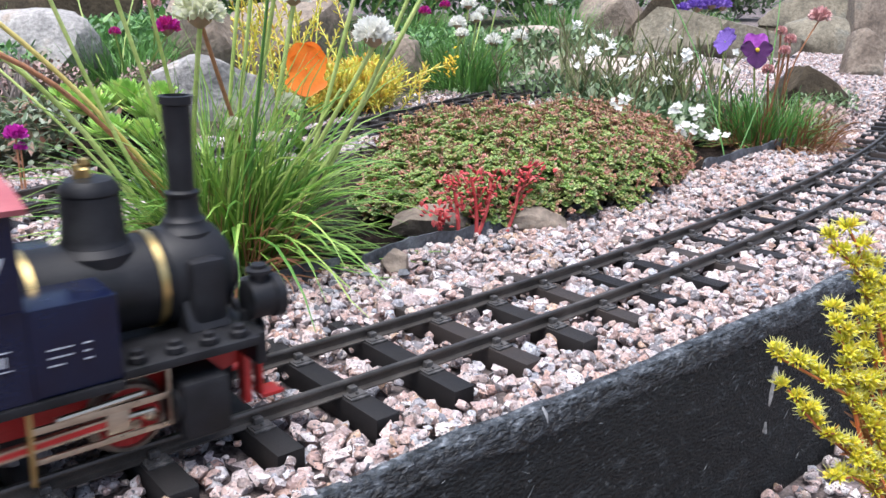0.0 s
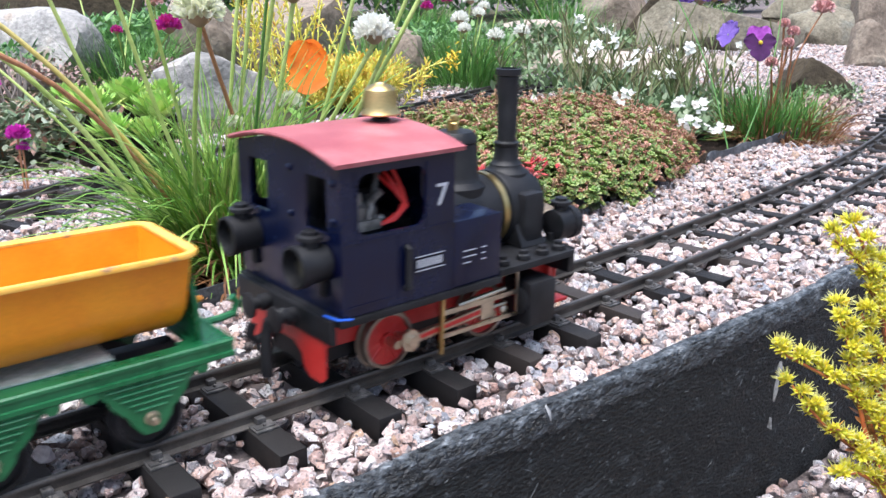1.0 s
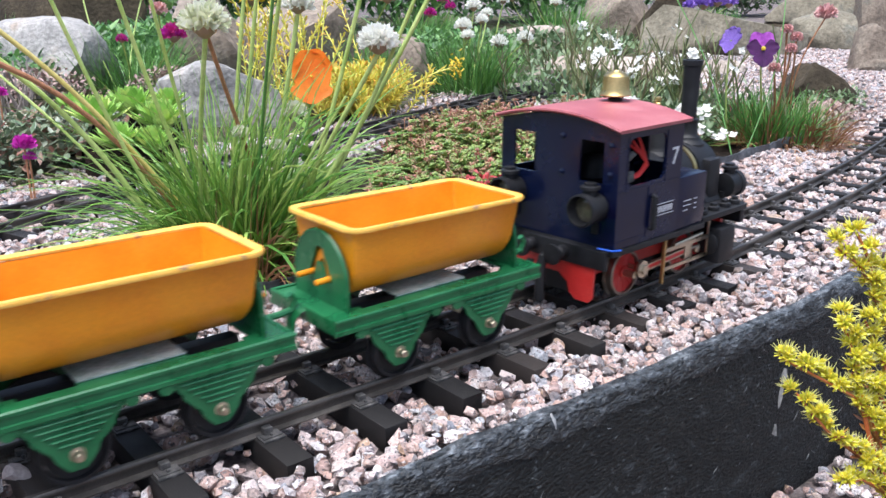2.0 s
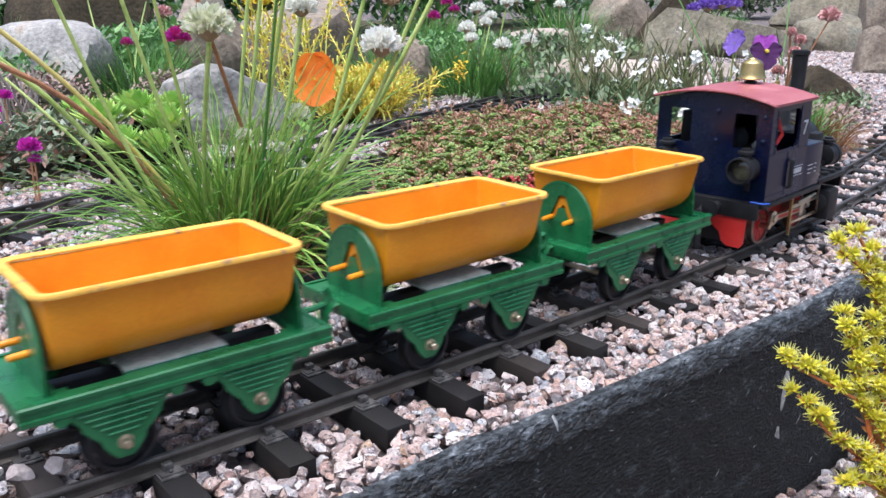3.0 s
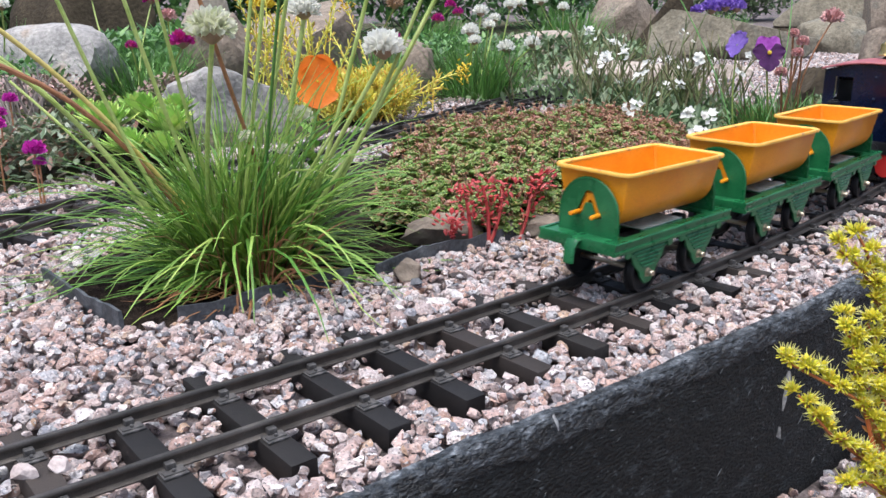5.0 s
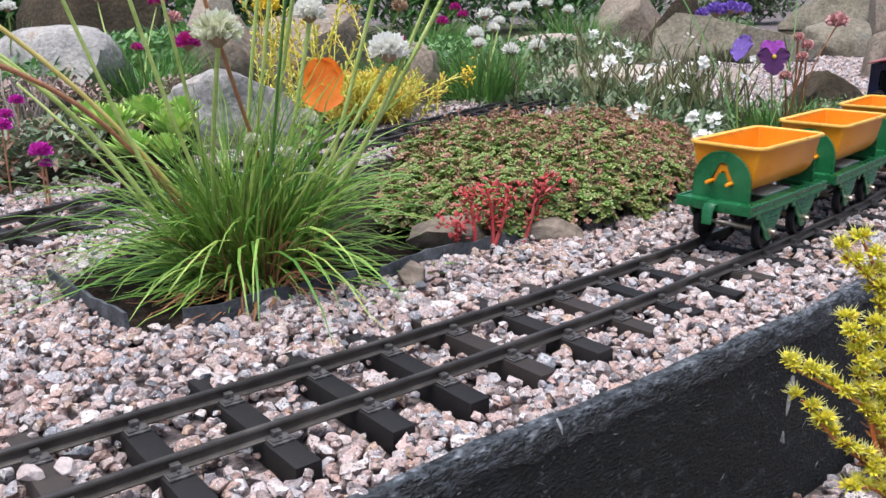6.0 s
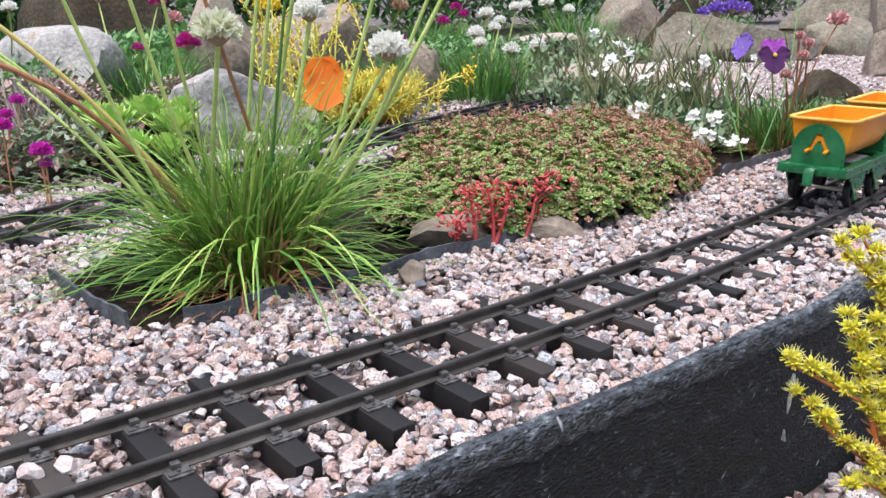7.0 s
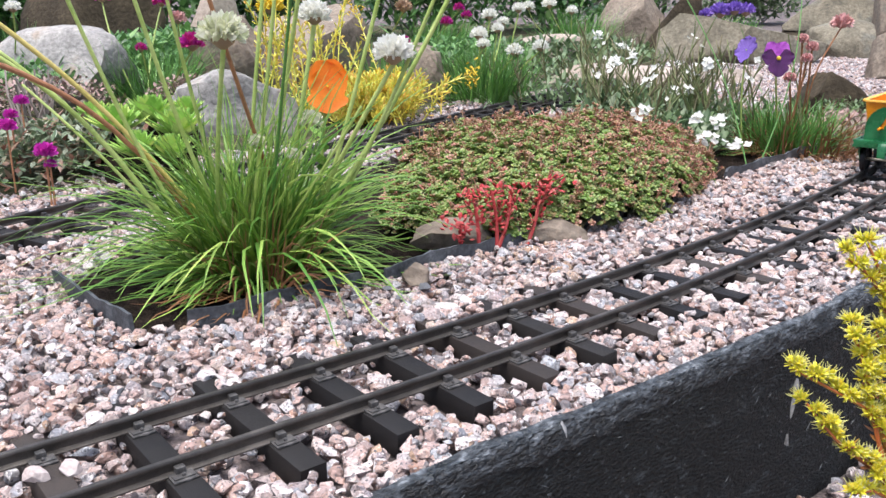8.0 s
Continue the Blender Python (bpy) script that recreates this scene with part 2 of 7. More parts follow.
def solo(name, geo, material, label, category="", m=None, group="", kind="", angle=35):
    ob = new(name, geo.mesh(name, material, angle))
    if m:
        ob.matrix_basis = m
    return tagged(ob, label, category, group, kind)


X_TO_Z = pose(0, 0, 0, 0, 90, 0)      # turns the z axis of a lathe to +x
Y_TO_Z = pose(0, 0, 0, -90, 0, 0)     # turns it to +y

# ---- the way of the track ----
TRACK_Y, BEND_X, BEND_R, RAIL_TOP, GAUGE = 0.0225, 0.10, 3.5, 0.0068, 0.0485


def rail_way(s, y=0.0, z=0.0):
    """The point at s metres along the main track, y metres to its far side, and the track's heading."""
    if s < BEND_X:
        return Vector((s, TRACK_Y + y, z)), 0.0
    a = (s - BEND_X) / BEND_R
    return Vector((BEND_X + (BEND_R - y) * math.sin(a), TRACK_Y + BEND_R - (BEND_R - y) * math.cos(a), z)), a


BACK_A = radians(21.0)


def back_way(s, y=0.0, z=0.0):
    """The same for the back track, from where it comes into view."""
    c = Vector((0.0, 0.436, 0))
    return c + Vector((math.cos(BACK_A) * s - math.sin(BACK_A) * y, math.sin(BACK_A) * s + math.cos(BACK_A) * y, z)), BACK_A


def back_line(x):
    return 0.436 + math.tan(BACK_A) * x


BED = [(.037, .291), (.041, .178), (.082, .163), (.153, .169), (.26, .166), (.356, .169), (.477, .169), (.60, .188), (.718, .217), (.839, .230), (.982, .244),
       (1.15, .33), (1.30, .55), (1.20, .76), (.95, .70), (.50, .545), (.30, .455), (.17, .40), (.09, .345)]


def inside(poly, x, y):
    c, n = False, len(poly)
    for i in range(n):
        (x0, y0), (x1, y1) = poly[i], poly[i - 1]
        if (y0 > y) != (y1 > y) and x < (x1 - x0) * (y - y0) / (y1 - y0) + x0:
            c = not c
    return c


def bumps(x, y, k, amp):
    return amp * noise.noise(Vector((x * k, y * k, 3.7)))


# ---- ground ----
def ground_sheet():
    """One sheet: the raised railway bed, its step down to the lower gravel in front, and the land to the horizon."""
    xs = [-400, -60, -8, -2] + [-1 + i * .05 for i in range(81)] + [4, 8, 60, 400]
    ys = [-400, -60, -8, -2, -.6, -.35, -.2, -.13, -.085, -.072, -.0715] + [-.06 + i * .05 for i in range(73)] + [4.5, 8, 60, 400]
    g = Geo()
    v, f = [], []
    for y in ys:
        for x in xs:
            z = -.132 + bumps(x, y, 9, .006) if y < -.0717 else -.013 + bumps(x, y, 6, .003)
            if y > -.06 and inside(BED, x, y):
                z = -.020
            v.append((x, y, z))
    n = len(xs)
    for j in range(len(ys) - 1):
        for i in range(n - 1):
            f.append((j * n + i, j * n + i + 1, (j + 1) * n + i + 1, (j + 1) * n + i))
    solo("ground", g.add(v, f), M_GROUND, "gravel-covered ground stepping down before the raised bed", "ground", kind="structure")


ground_sheet()


def stone_kinds(count, points, seed, squash=.75):
    """Angular crushed stones: hulls of scattered points, about one unit across."""
    rng = random.Random(seed)
    out = []
    for _ in range(count):
        bm = bmesh.new()
        for _ in range(points):
            p = Vector((rng.gauss(0, 1), rng.gauss(0, 1), rng.gauss(0, 1))).normalized() * rng.uniform(.74, 1.0)
            bm.verts.new((p.x * .5, p.y * .5 * rng.uniform(.8, 1), p.z * .5 * squash))
        res = bmesh.ops.convex_hull(bm, input=bm.verts[:])
        bmesh.ops.delete(bm, geom=[e for e in res["geom_interior"] if isinstance(e, bmesh.types.BMVert)], context="VERTS")
        bmesh.ops.triangulate(bm, faces=bm.faces[:])
        bm.verts.index_update()
        out.append((np.array([v.co[:] for v in bm.verts]), np.array([[v.index for v in q.verts] for q in bm.faces])))
        bm.free()
    return out


def scatter(name, spots, kinds, material, label, category, seed, angle=42):
    """spots: rows x, y, z, size. All the stones in one mesh."""
    rng = np.random.default_rng(seed)
    V, F, n = [], [], 0
    for x, y, z, s in spots:
        kv, kf = kinds[rng.integers(len(kinds))]
        e = Euler((rng.uniform(-.5, .5), rng.uniform(-.5, .5), rng.uniform(0, 6.28)))
        r = np.array(e.to_matrix()) * (s * np.array([rng.uniform(.85, 1.25), rng.uniform(.75, 1.05), rng.uniform(.8, 1.1)]))[None, :]
        V.append(kv @ r.T + (x, y, z))
        F.append(kf + n)
        n += len(kv)
    V, F = np.concatenate(V), np.concatenate(F)
    me = bpy.data.meshes.new(name)
    me.vertices.add(len(V))
    me.vertices.foreach_set("co", V.ravel().astype(np.float32))
    me.loops.add(len(F) * 3)
    me.loops.foreach_set("vertex_index", F.ravel().astype(np.int32))
    me.polygons.add(len(F))
    me.polygons.foreach_set("loop_start", np.arange(0, len(F) * 3, 3, dtype=np.int32))
    me.update(calc_edges=True)
    me.validate()
    me.materials.append(material)
    me.polygons.foreach_set("use_smooth", np.ones(len(F), dtype=bool))
    me.set_sharp_from_angle(angle=radians(angle))
    return tagged(new(name, me), label, category, kind="stuff")


# ---- sleepers and rails ----
SLEEPER_S = [-.265, -.218, -.1365, -.092, -.0446, -.002, .0448, .0945, .1412, .189, .2352, .2819, .3268, .3753, .4212] + [.4675 + .0464 * i for i in range(28)]
SLEEPER_W, SLEEPER_L = .0130, .112
REACH = 1.75


def rail_geo(way, s0, s1, y, step):
    """A flat-bottomed rail: foot, web and head."""
    h = RAIL_TOP
    prof = [(-.0034, 0), (-.0034, .0007), (-.0009, .0015), (-.0007, h - .0030), (-.0014, h - .0020), (-.0015, h - .0006), (-.0010, h),
            (.0010, h), (.0015, h - .0006), (.0014, h - .0020), (.0007, h - .0030), (.0009, .0015), (.0034, .0007), (.0034, 0)]
    n = len(prof)
    k = max(1, int((s1 - s0) / step))
    v, f = [], []
    for i in range(k + 1):
        s = s0 + (s1 - s0) * i / k
        v += [way(s, y + py, pz)[0] for py, pz in prof]
    for i in range(k):
        for j in range(n):
            j2 = (j + 1) % n
            f.append((i * n + j, i * n + j2, (i + 1) * n + j2, (i + 1) * n + j))
    f += [tuple(range(n)), tuple(k * n + j for j in reversed(range(n)))]
    g = Geo().add(v, f)
    return g


def sleeper_mesh(seed):
    rng = random.Random(seed)
    g = Geo()
    hw, hl = SLEEPER_W / 2, SLEEPER_L / 2
    g.box(-hw, -hl, -.0125, hw, hl, 0, .0009)
    for i, (x, y, z) in enumerate(g.v):
        g.v[i] = (x + rng.uniform(-.00012, .00012), y + rng.uniform(-.0003, .0003), z)
    return g.mesh("sleeper", M_SLEEPER)


def chair_mesh():
    """Rail chair: base plate, raised lug and spike head, outside the rail."""
    g = Geo()
    g.box(-.0054, -.0105, 0, .0054, .0105, .0011, .0003)
    g.box(-.0046, -.0088, .0009, .0046, -.0048, .0017, .0003)
    g.box(-.0022, -.0050, .0007, .0022, -.0012, .0042, .0007)
    g.lathe([(.0009, .0015), (.0009, .0026), (.0005, .0030)], 8, Matrix.Translation((0, -.0072, 0)))
    g.box(-.0022, .0012, .0007, .0022, .0050, .0042, .0007)
    return g.mesh("rail_chair", M_CHAIR)


def build_track(name, way, stations, s0, s1, label):
    track = thing(name, label, "railway track", kind="structure")
    kinds, chair = [sleeper_mesh(i) for i in range(5)], chair_mesh()
    rng = random.Random(len(stations))
    for s in stations:
        p, a = way(s)
        tie = shared("sleeper", kinds[rng.randrange(5)], track, Matrix.Translation(p) @ Matrix.Rotation(a + rng.uniform(-.02, .02), 4, "Z"))
        shared("rail_chair", chair, tie, pose(0, -GAUGE / 2, 0))
        shared("rail_chair", chair, tie, pose(0, GAUGE / 2, 0))
    for side in (-1, 1):
        part("rail", rail_geo(way, s0, s1, side * GAUGE / 2, .02), M_RAIL, track, "dark weathered metal rail", angle=50)
    return track


build_track("main_track", rail_way, SLEEPER_S, -.30, REACH, "dark narrow-gauge model railway track on gravel ballast")
BACK_S = [-.15 + .0470 * i for i in range(42)]
build_track("back_track", back_way, BACK_S, -.17, 1.75, "dark model railway track running behind the plants")

# ---- slate slab holding the raised bed ----


def slate_slab():
    rng = random.Random(5)
    slab = thing("slate_slab", "large dark slate slab edging the raised gravel bed", "stone slab", kind="structure")
    nx, rows_z = 120, [0, -.004, -.010, -.02, -.035, -.055, -.08, -.105, -.140]
    x0, x1 = -.12, .64
    v, f = [], []
    for j, z in enumerate(rows_z):
        for i in range(nx + 1):
            u = i / nx
            x = x0 + (x1 - x0) * u
            top = .001 + bumps(x, 0, 14, .0035) + bumps(x, 1, 60, .0014) + (.004 * min(1, max(0, u - .6) / .15))
            y = -.0715 - .0035 * min(1, j / 2.0) + bumps(x * .7 + z * 2.2, z * 1.2 + 2, 28, .0014)
            xx = x
            v.append((xx, y, z + top * max(0, 1 + z / .03)))
    n = nx + 1
    for j in range(len(rows_z) - 1):
        for i in range(nx):
            f.append((j * n + i, (j + 1) * n + i, (j + 1) * n + i + 1, j * n + i + 1))
    b0 = len(v)
    for i in range(n):
        v.append((v[i][0], -.0655 + bumps(v[i][0], 7, 40, .0015), v[i][2] - .001))
        v.append((v[i][0], -.0655, -.140))
    for i in range(nx):
        f.append((i, i + 1, b0 + 2 * i + 2, b0 + 2 * i))
        f.append((b0 + 2 * i, b0 + 2 * i + 2, b0 + 2 * i + 3, b0 + 2 * i + 1))
    last = len(rows_z) - 1
    f.append(tuple([j * n + nx for j in range(last + 1)] + [b0 + 2 * nx + 1, b0 + 2 * nx]))
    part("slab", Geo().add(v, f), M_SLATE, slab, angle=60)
    # riven upper edge: a rough band over the top and down the face, paler upward
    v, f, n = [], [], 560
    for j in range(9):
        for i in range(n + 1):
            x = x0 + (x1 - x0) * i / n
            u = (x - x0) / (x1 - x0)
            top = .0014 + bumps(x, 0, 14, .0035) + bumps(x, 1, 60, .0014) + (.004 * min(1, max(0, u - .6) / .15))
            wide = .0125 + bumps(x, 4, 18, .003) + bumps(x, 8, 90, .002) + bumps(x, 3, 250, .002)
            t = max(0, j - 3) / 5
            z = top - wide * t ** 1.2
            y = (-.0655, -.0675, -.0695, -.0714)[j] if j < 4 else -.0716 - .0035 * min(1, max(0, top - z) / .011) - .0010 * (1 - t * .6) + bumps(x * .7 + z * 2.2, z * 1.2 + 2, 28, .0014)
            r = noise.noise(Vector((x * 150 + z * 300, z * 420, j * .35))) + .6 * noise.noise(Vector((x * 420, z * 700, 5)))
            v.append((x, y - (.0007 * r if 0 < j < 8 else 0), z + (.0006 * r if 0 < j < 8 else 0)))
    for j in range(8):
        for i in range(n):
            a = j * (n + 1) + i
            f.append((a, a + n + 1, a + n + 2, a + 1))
    part("riven_edge", Geo().add(v, f), M_SLATE_EDGE, slab, "rough split edge, darker towards the bottom", angle=30)
    g = Geo()
    for pts, rs in (([(.3545, -.0790, -.0315), (.3540, -.0792, -.036), (.3530, -.0792, -.043), (.3524, -.0792, -.050), (.3519, -.0791, -.0575)], [.0008, .0019, .0011, .0014, .0005]),
                    ([(.3506, -.0791, -.068), (.3508, -.0792, -.072), (.3510, -.0791, -.0755)], [.0007, .0011, .0017]),
                    ([(.1520, -.0752, .0035), (.1530, -.0770, .000), (.1536, -.0776, -.004)], [.0012, .0018, .0006])):
        g.tube(pts, rs, 8, .25)
    part("lime_streak", g, M_LIME, slab, "white lime drip")
    # short pale scratches and nicks over the face
    g = Geo()
    for _ in range(75):
        x, z = rng.uniform(.02, .52), rng.uniform(-.115, -.012)
        a, l = rng.choice((.5, .6, .9, -.35)) + rng.gauss(0, .15), rng.uniform(.0015, .009) ** 1.0
        pts = []
        for q in (0, .5, 1):
            px, pz = x + math.cos(a) * l * q, z + math.sin(a) * l * q + rng.uniform(-.0003, .0003)
            pts.append((px, -.0750 + bumps(px * .7 + pz * 2.2, pz * 1.2 + 2, 28, .0014) - .0001, pz))
        g.tube(pts, [.00008, rng.uniform(.00020, .00046), .00008], 5, .8)
    part("scratch", g, M_SCRATCH, slab, "pale scratches")


slate_slab()


# ---- gravel ----
def gravel():
    near, far = stone_kinds(30, 20, 2), stone_kinds(14, 11, 3)
    rng = random.Random(11)
    ex, ey = -.115, -.325
    spots, spots_far = [], []

    def deep(s):
        """How far the ballast has risen over the sleepers along the line."""
        return max(0, min(1, (s - .16) / .22))

    def on_sleeper(x, y, r):
        if -.06 < y < .35 and x < 1.3:
            s = x if x < BEND_X else BEND_X + BEND_R * math.atan2(x - BEND_X, TRACK_Y + BEND_R - y)
            lat = y - TRACK_Y if x < BEND_X else BEND_R - math.hypot(x - BEND_X, TRACK_Y + BEND_R - y)
            if abs(abs(lat) - GAUGE / 2) < .0022 + r * .35:
                return "rail"
            if abs(lat) < SLEEPER_L / 2 + r * .4:
                for q in SLEEPER_S:
                    if abs(s - q) < SLEEPER_W / 2 + r * (.55 - .5 * deep(s)):
                        return "sleeper" if lat < .035 else ("bury" if rng.random() < .5 else "sleeper")
                return "between" if lat < .040 else None
        dx, dy = x, y - .436
        s, lat = dx * math.cos(BACK_A) + dy * math.sin(BACK_A), -dx * math.sin(BACK_A) + dy * math.cos(BACK_A)
        if abs(lat) < SLEEPER_L / 2:
            if abs(abs(lat) - GAUGE / 2) < .005:
                return "rail"
            k = (s + .15) / .0470
            if abs(k - round(k)) * .0470 < SLEEPER_W / 2 + .002:
                return "sleeper"
            return "between"
        return None

    def zone(x, y):
        if y < -.0655 or inside(BED, x, y):
            return False
        return y < back_line(x) + .13 + .03 * math.sin(x * 9) or x > 1.05 and y < .30 + .45 * x

    def seen(x, y, m):
        a = math.degrees(math.atan2(x - ex, y - ey))
        return 39 - 29.5 - m < a < 39 + 29.5 + m

    step, y = .0064, -.066
    while y < .80:
        x = -.12
        while x < 1.25:
            px, py = x + rng.uniform(-.5, .5) * step, y + rng.uniform(-.5, .5) * step
            x += step
            if math.hypot(px - ex, py - ey) > 1.12 or not seen(px, py, 1.5) or not zone(px, py):
                continue
            s = rng.choice((.0058, .0070, .0082, .0092, .0104, .0120, .0145)) * rng.uniform(.9, 1.1)
            w = on_sleeper(px, py, s / 2)
            if w == "sleeper" or w == "rail" and rng.random() < .7:
                continue
            z = -.0055 + .0026 * deep(px) + bumps(px, py, 22, .003) + rng.uniform(-.0025, .0025)
            if w == "between":
                z = -.0082 + rng.uniform(-.003, .002) + .0050 * deep(px)
            elif w == "rail":
                z, s = -.0065, .005
            elif w == "bury":
                z = .0005
            spots.append((px, py, z, s))
            if w is None and rng.random() < .5 or w == "between" and rng.random() < .3:
                s2 = rng.uniform(.005, .0095)
                spots.append((px + rng.uniform(-.003, .003), py + rng.uniform(-.003, .003), z + rng.uniform(.0015, .0035), s2))
        y += step
    scatter("ballast_gravel", spots, near, M_GRAVEL, "pink and grey crushed granite ballast gravel", "gravel", 21)
    chips = []
    for _ in range(55):
        px, py = rng.uniform(-.08, .55), rng.uniform(.06, .16) if rng.random() < .5 else rng.uniform(-.06, .45)
        if seen(px, py, 1) and zone(px, py) and on_sleeper(px, py, .005) is None:
            chips.append((px, py, .0012 + bumps(px, py, 22, .003), rng.uniform(.006, .015)))
    flat = [(kv * np.array([1, .8, .3]), kf) for kv, kf in far]
    scatter("slate_chips", chips, flat, M_CHIP, "dark slate chips strewn over the ballast", "stone chips", 24)
    step, y = .0085, -.06
    while y < 1.9:
        x = .3
        while x < 3.2:
            px, py = x + rng.uniform(-.5, .5) * step, y + rng.uniform(-.5, .5) * step
            d = math.hypot(px - ex, py - ey)
            x += step * (1 if d < 1.7 else 1.5)
            if d <= 1.1 or not seen(px, py, 1) or not zone(px, py):
                continue
            w = on_sleeper(px, py, .003)
            if w in ("sleeper", "rail"):
                continue
            s = rng.uniform(.007, .013) * (1 if d < 1.7 else 1.4)
            spots_far.append((px, py, -.006 + bumps(px, py, 12, .005) + rng.uniform(-.002, .003) - (.004 if w else 0), s))
        y += step
    scatter("path_gravel", spots_far, far, M_GRAVEL, "pink granite gravel on the farther path", "gravel", 22)
    low = []
    for _ in range(1500):
        px, py = rng.uniform(.2, .75), rng.uniform(-.30, -.076)
        low.append((px, py, -.126 + rng.uniform(-.003, .004), rng.uniform(.006, .013)))
    scatter("lower_gravel", low, near, M_GRAVEL, "pink granite gravel at the foot of the slab", "gravel", 23)


gravel()

# ---- planting strip: soil and liner ----


def soil_bed():
    g = Geo()
    step = .012
    xs, ys = [.03 + step * i for i in range(108)], [.15 + step * i for i in range(54)]
    idx, v, f = {}, [], []
    for j, y in enumerate(ys):
        for i, x in enumerate(xs):
            idx[i, j] = len(v)
            v.append((x, y, -.010 + bumps(x, y, 40, .005) + bumps(x, y, 160, .002)))
    for j in range(len(ys) - 1):
        for i in range(len(xs) - 1):
            if inside(BED, xs[i] + step / 2, ys[j] + step / 2):
                f.append((idx[i, j], idx[i + 1, j], idx[i + 1, j + 1], idx[i, j + 1]))
    solo("soil", g.add(v, f), M_SOIL, "dark moist peaty soil in the planting strip", "soil", kind="structure", angle=80)


soil_bed()


def liner_strip(pts, h, seed, label):
    """A standing strip of stiff dark liner with a torn upper edge."""
    rng = random.Random(seed)
    fine = []
    for (xa, ya), (xb, yb) in zip(pts, pts[1:]):
        k = max(2, int(math.hypot(xb - xa, yb - ya) / .006))
        fine += [(xa + (xb - xa) * i / k, ya + (yb - ya) * i / k) for i in range(k)]
    fine.append(pts[-1])
    v, f = [], []
    for i, (x, y) in enumerate(fine):
        xa, ya = fine[max(0, i - 1)]
        xb, yb = fine[min(len(fine) - 1, i + 1)]
        d = Vector((xb - xa, yb - ya, 0)).normalized()
        nrm = Vector((-d.y, d.x, 0))
        t = h + bumps(x * 1.0, y, 22, .0028) + bumps(x, y, 120, .0012) + rng.uniform(-.0006, .0006)
        c = Vector((x, y, 0)) + nrm * bumps(x, y + 9, 30, .002)
        lean = nrm * bumps(x, y, 25, .003)
        for off, z in ((-.0014, -.014), (-.0014, 0), (-.0012, t), (.0012, t - .0004), (.0014, 0), (.0014, -.014)):
            v.append(c + nrm * off + lean * max(0, z / h) + Vector((0, 0, z)))
    for i in range(len(fine) - 1):
        for k in range(6):
            k2 = (k + 1) % 6
            f.append((i * 6 + k, i * 6 + k2, i * 6 + 6 + k2, i * 6 + 6 + k))
    f += [tuple(range(6)), tuple(reversed(range(len(v) - 6, len(v))))]
    return solo("liner_edge", Geo().add(v, f), M_LINER, label, "bed edging", kind="structure", angle=45)


liner_strip([(.030, .300), (.041, .178)], .007, 1, "torn grey liner edge of the grass bed")
liner_strip([(.072, .165), (.10, .163), (.153, .169), (.20, .168)], .0065, 2, "torn dark liner edge of the grass bed")
liner_strip([(.215, .160), (.26, .165), (.31, .167), (.356, .169), (.42, .170), (.482, .169)], .008, 3, "grey slate strip edging the planting bed")
liner_strip([(.69, .205), (.718, .217), (.78, .224), (.839, .230), (.91, .238), (.985, .246)], .009, 4, "grey slate strip edging the planting bed")


def rockery_soil():
    """Dark planted earth behind the back track, rising a little."""
    g, v, f, idx = Geo(), [], [], {}
    nx, ny = 70, 60
    for j in range(ny):
        for i in range(nx):
            x = -.4 + 4.2 * i / (nx - 1)
            y = back_line(x) + .11 + (4.0 - back_line(x)) * (j / (ny - 1)) ** 1.4
            idx[i, j] = len(v)
            v.append((x, y, -.004 + bumps(x, y, 14, .008) + bumps(x, y, 60, .004) - (.012 if j == 0 else 0)))
    for j in range(ny - 1):
        for i in range(nx - 1):
            x, y, _ = v[idx[i, j]]
            if not (x > 1.05 and y < .34 + .45 * x):
                f.append((idx[i, j], idx[i + 1, j], idx[i + 1, j + 1], idx[i, j + 1]))
    solo("rockery_soil", g.add(v, f), M_EARTH, "brown planted earth of the rockery", "soil", kind="structure", angle=80)


rockery_soil()


# ---- the train ----
def spoke_geo(r, width):
    bm = bmesh.new()
    bmesh.ops.create_cube(bm, size=1, matrix=Matrix.Translation((r * .55, 0, 0)) @ Matrix.Diagonal((r * .72, width * .45, r * .15, 1)))
    bmesh.ops.bevel(bm, geom=bm.edges[:], offset=.0003, segments=1, affect="EDGES")
    return Geo().bm(bm)


def wheel_web_geo(r, width):
    """The dished web of a driving wheel with its hub."""
    w = width / 2
    return Geo().lathe([(.0001, -w * .9), (r * .26, -w * .9), (r * .28, -.0008), (r * .88, -.0008), (r * .88, .0008), (r * .28, .0008), (r * .28, w * .5), (.0001, w * .5)], 28, Y_TO_Z)


def rim_geo(r, width):
    w = width / 2
    return Geo().lathe([(r * .87, -w), (r * .98, -w), (r, -w + .0004), (r, w - .0010), (r + .0016, w - .0008), (r + .0016, w), (r * .87, w)], 36, Y_TO_Z, closed=True)


def text_geo(word, size, depth=.00015):
    """Raised lettering standing in the xz plane, its front to -y, centred."""
    cu = bpy.data.curves.new("lettering", "FONT")
    cu.body, cu.size, cu.extrude, cu.align_x, cu.align_y = word, size, depth, "CENTER", "CENTER"
    ob = new("lettering", cu)
    bpy.context.view_layer.update()
    me = bpy.data.meshes.new_from_object(ob.evaluated_get(bpy.context.evaluated_depsgraph_get()))
    g = Geo().add([(v.co.x, -v.co.z, v.co.y) for v in me.vertices], [tuple(p.vertices) for p in me.polygons])
    bpy.data.objects.remove(ob)
    bpy.data.curves.remove(cu)
    bpy.data.meshes.remove(me)
    return g


DX = -.025       # the engine's own origin lies 25 mm ahead of the number on its cab
WHEEL_R, WHEEL_Z = .0146, RAIL_TOP + .0146
DRIVE_X = [-.0170 + DX, .0460 + DX]
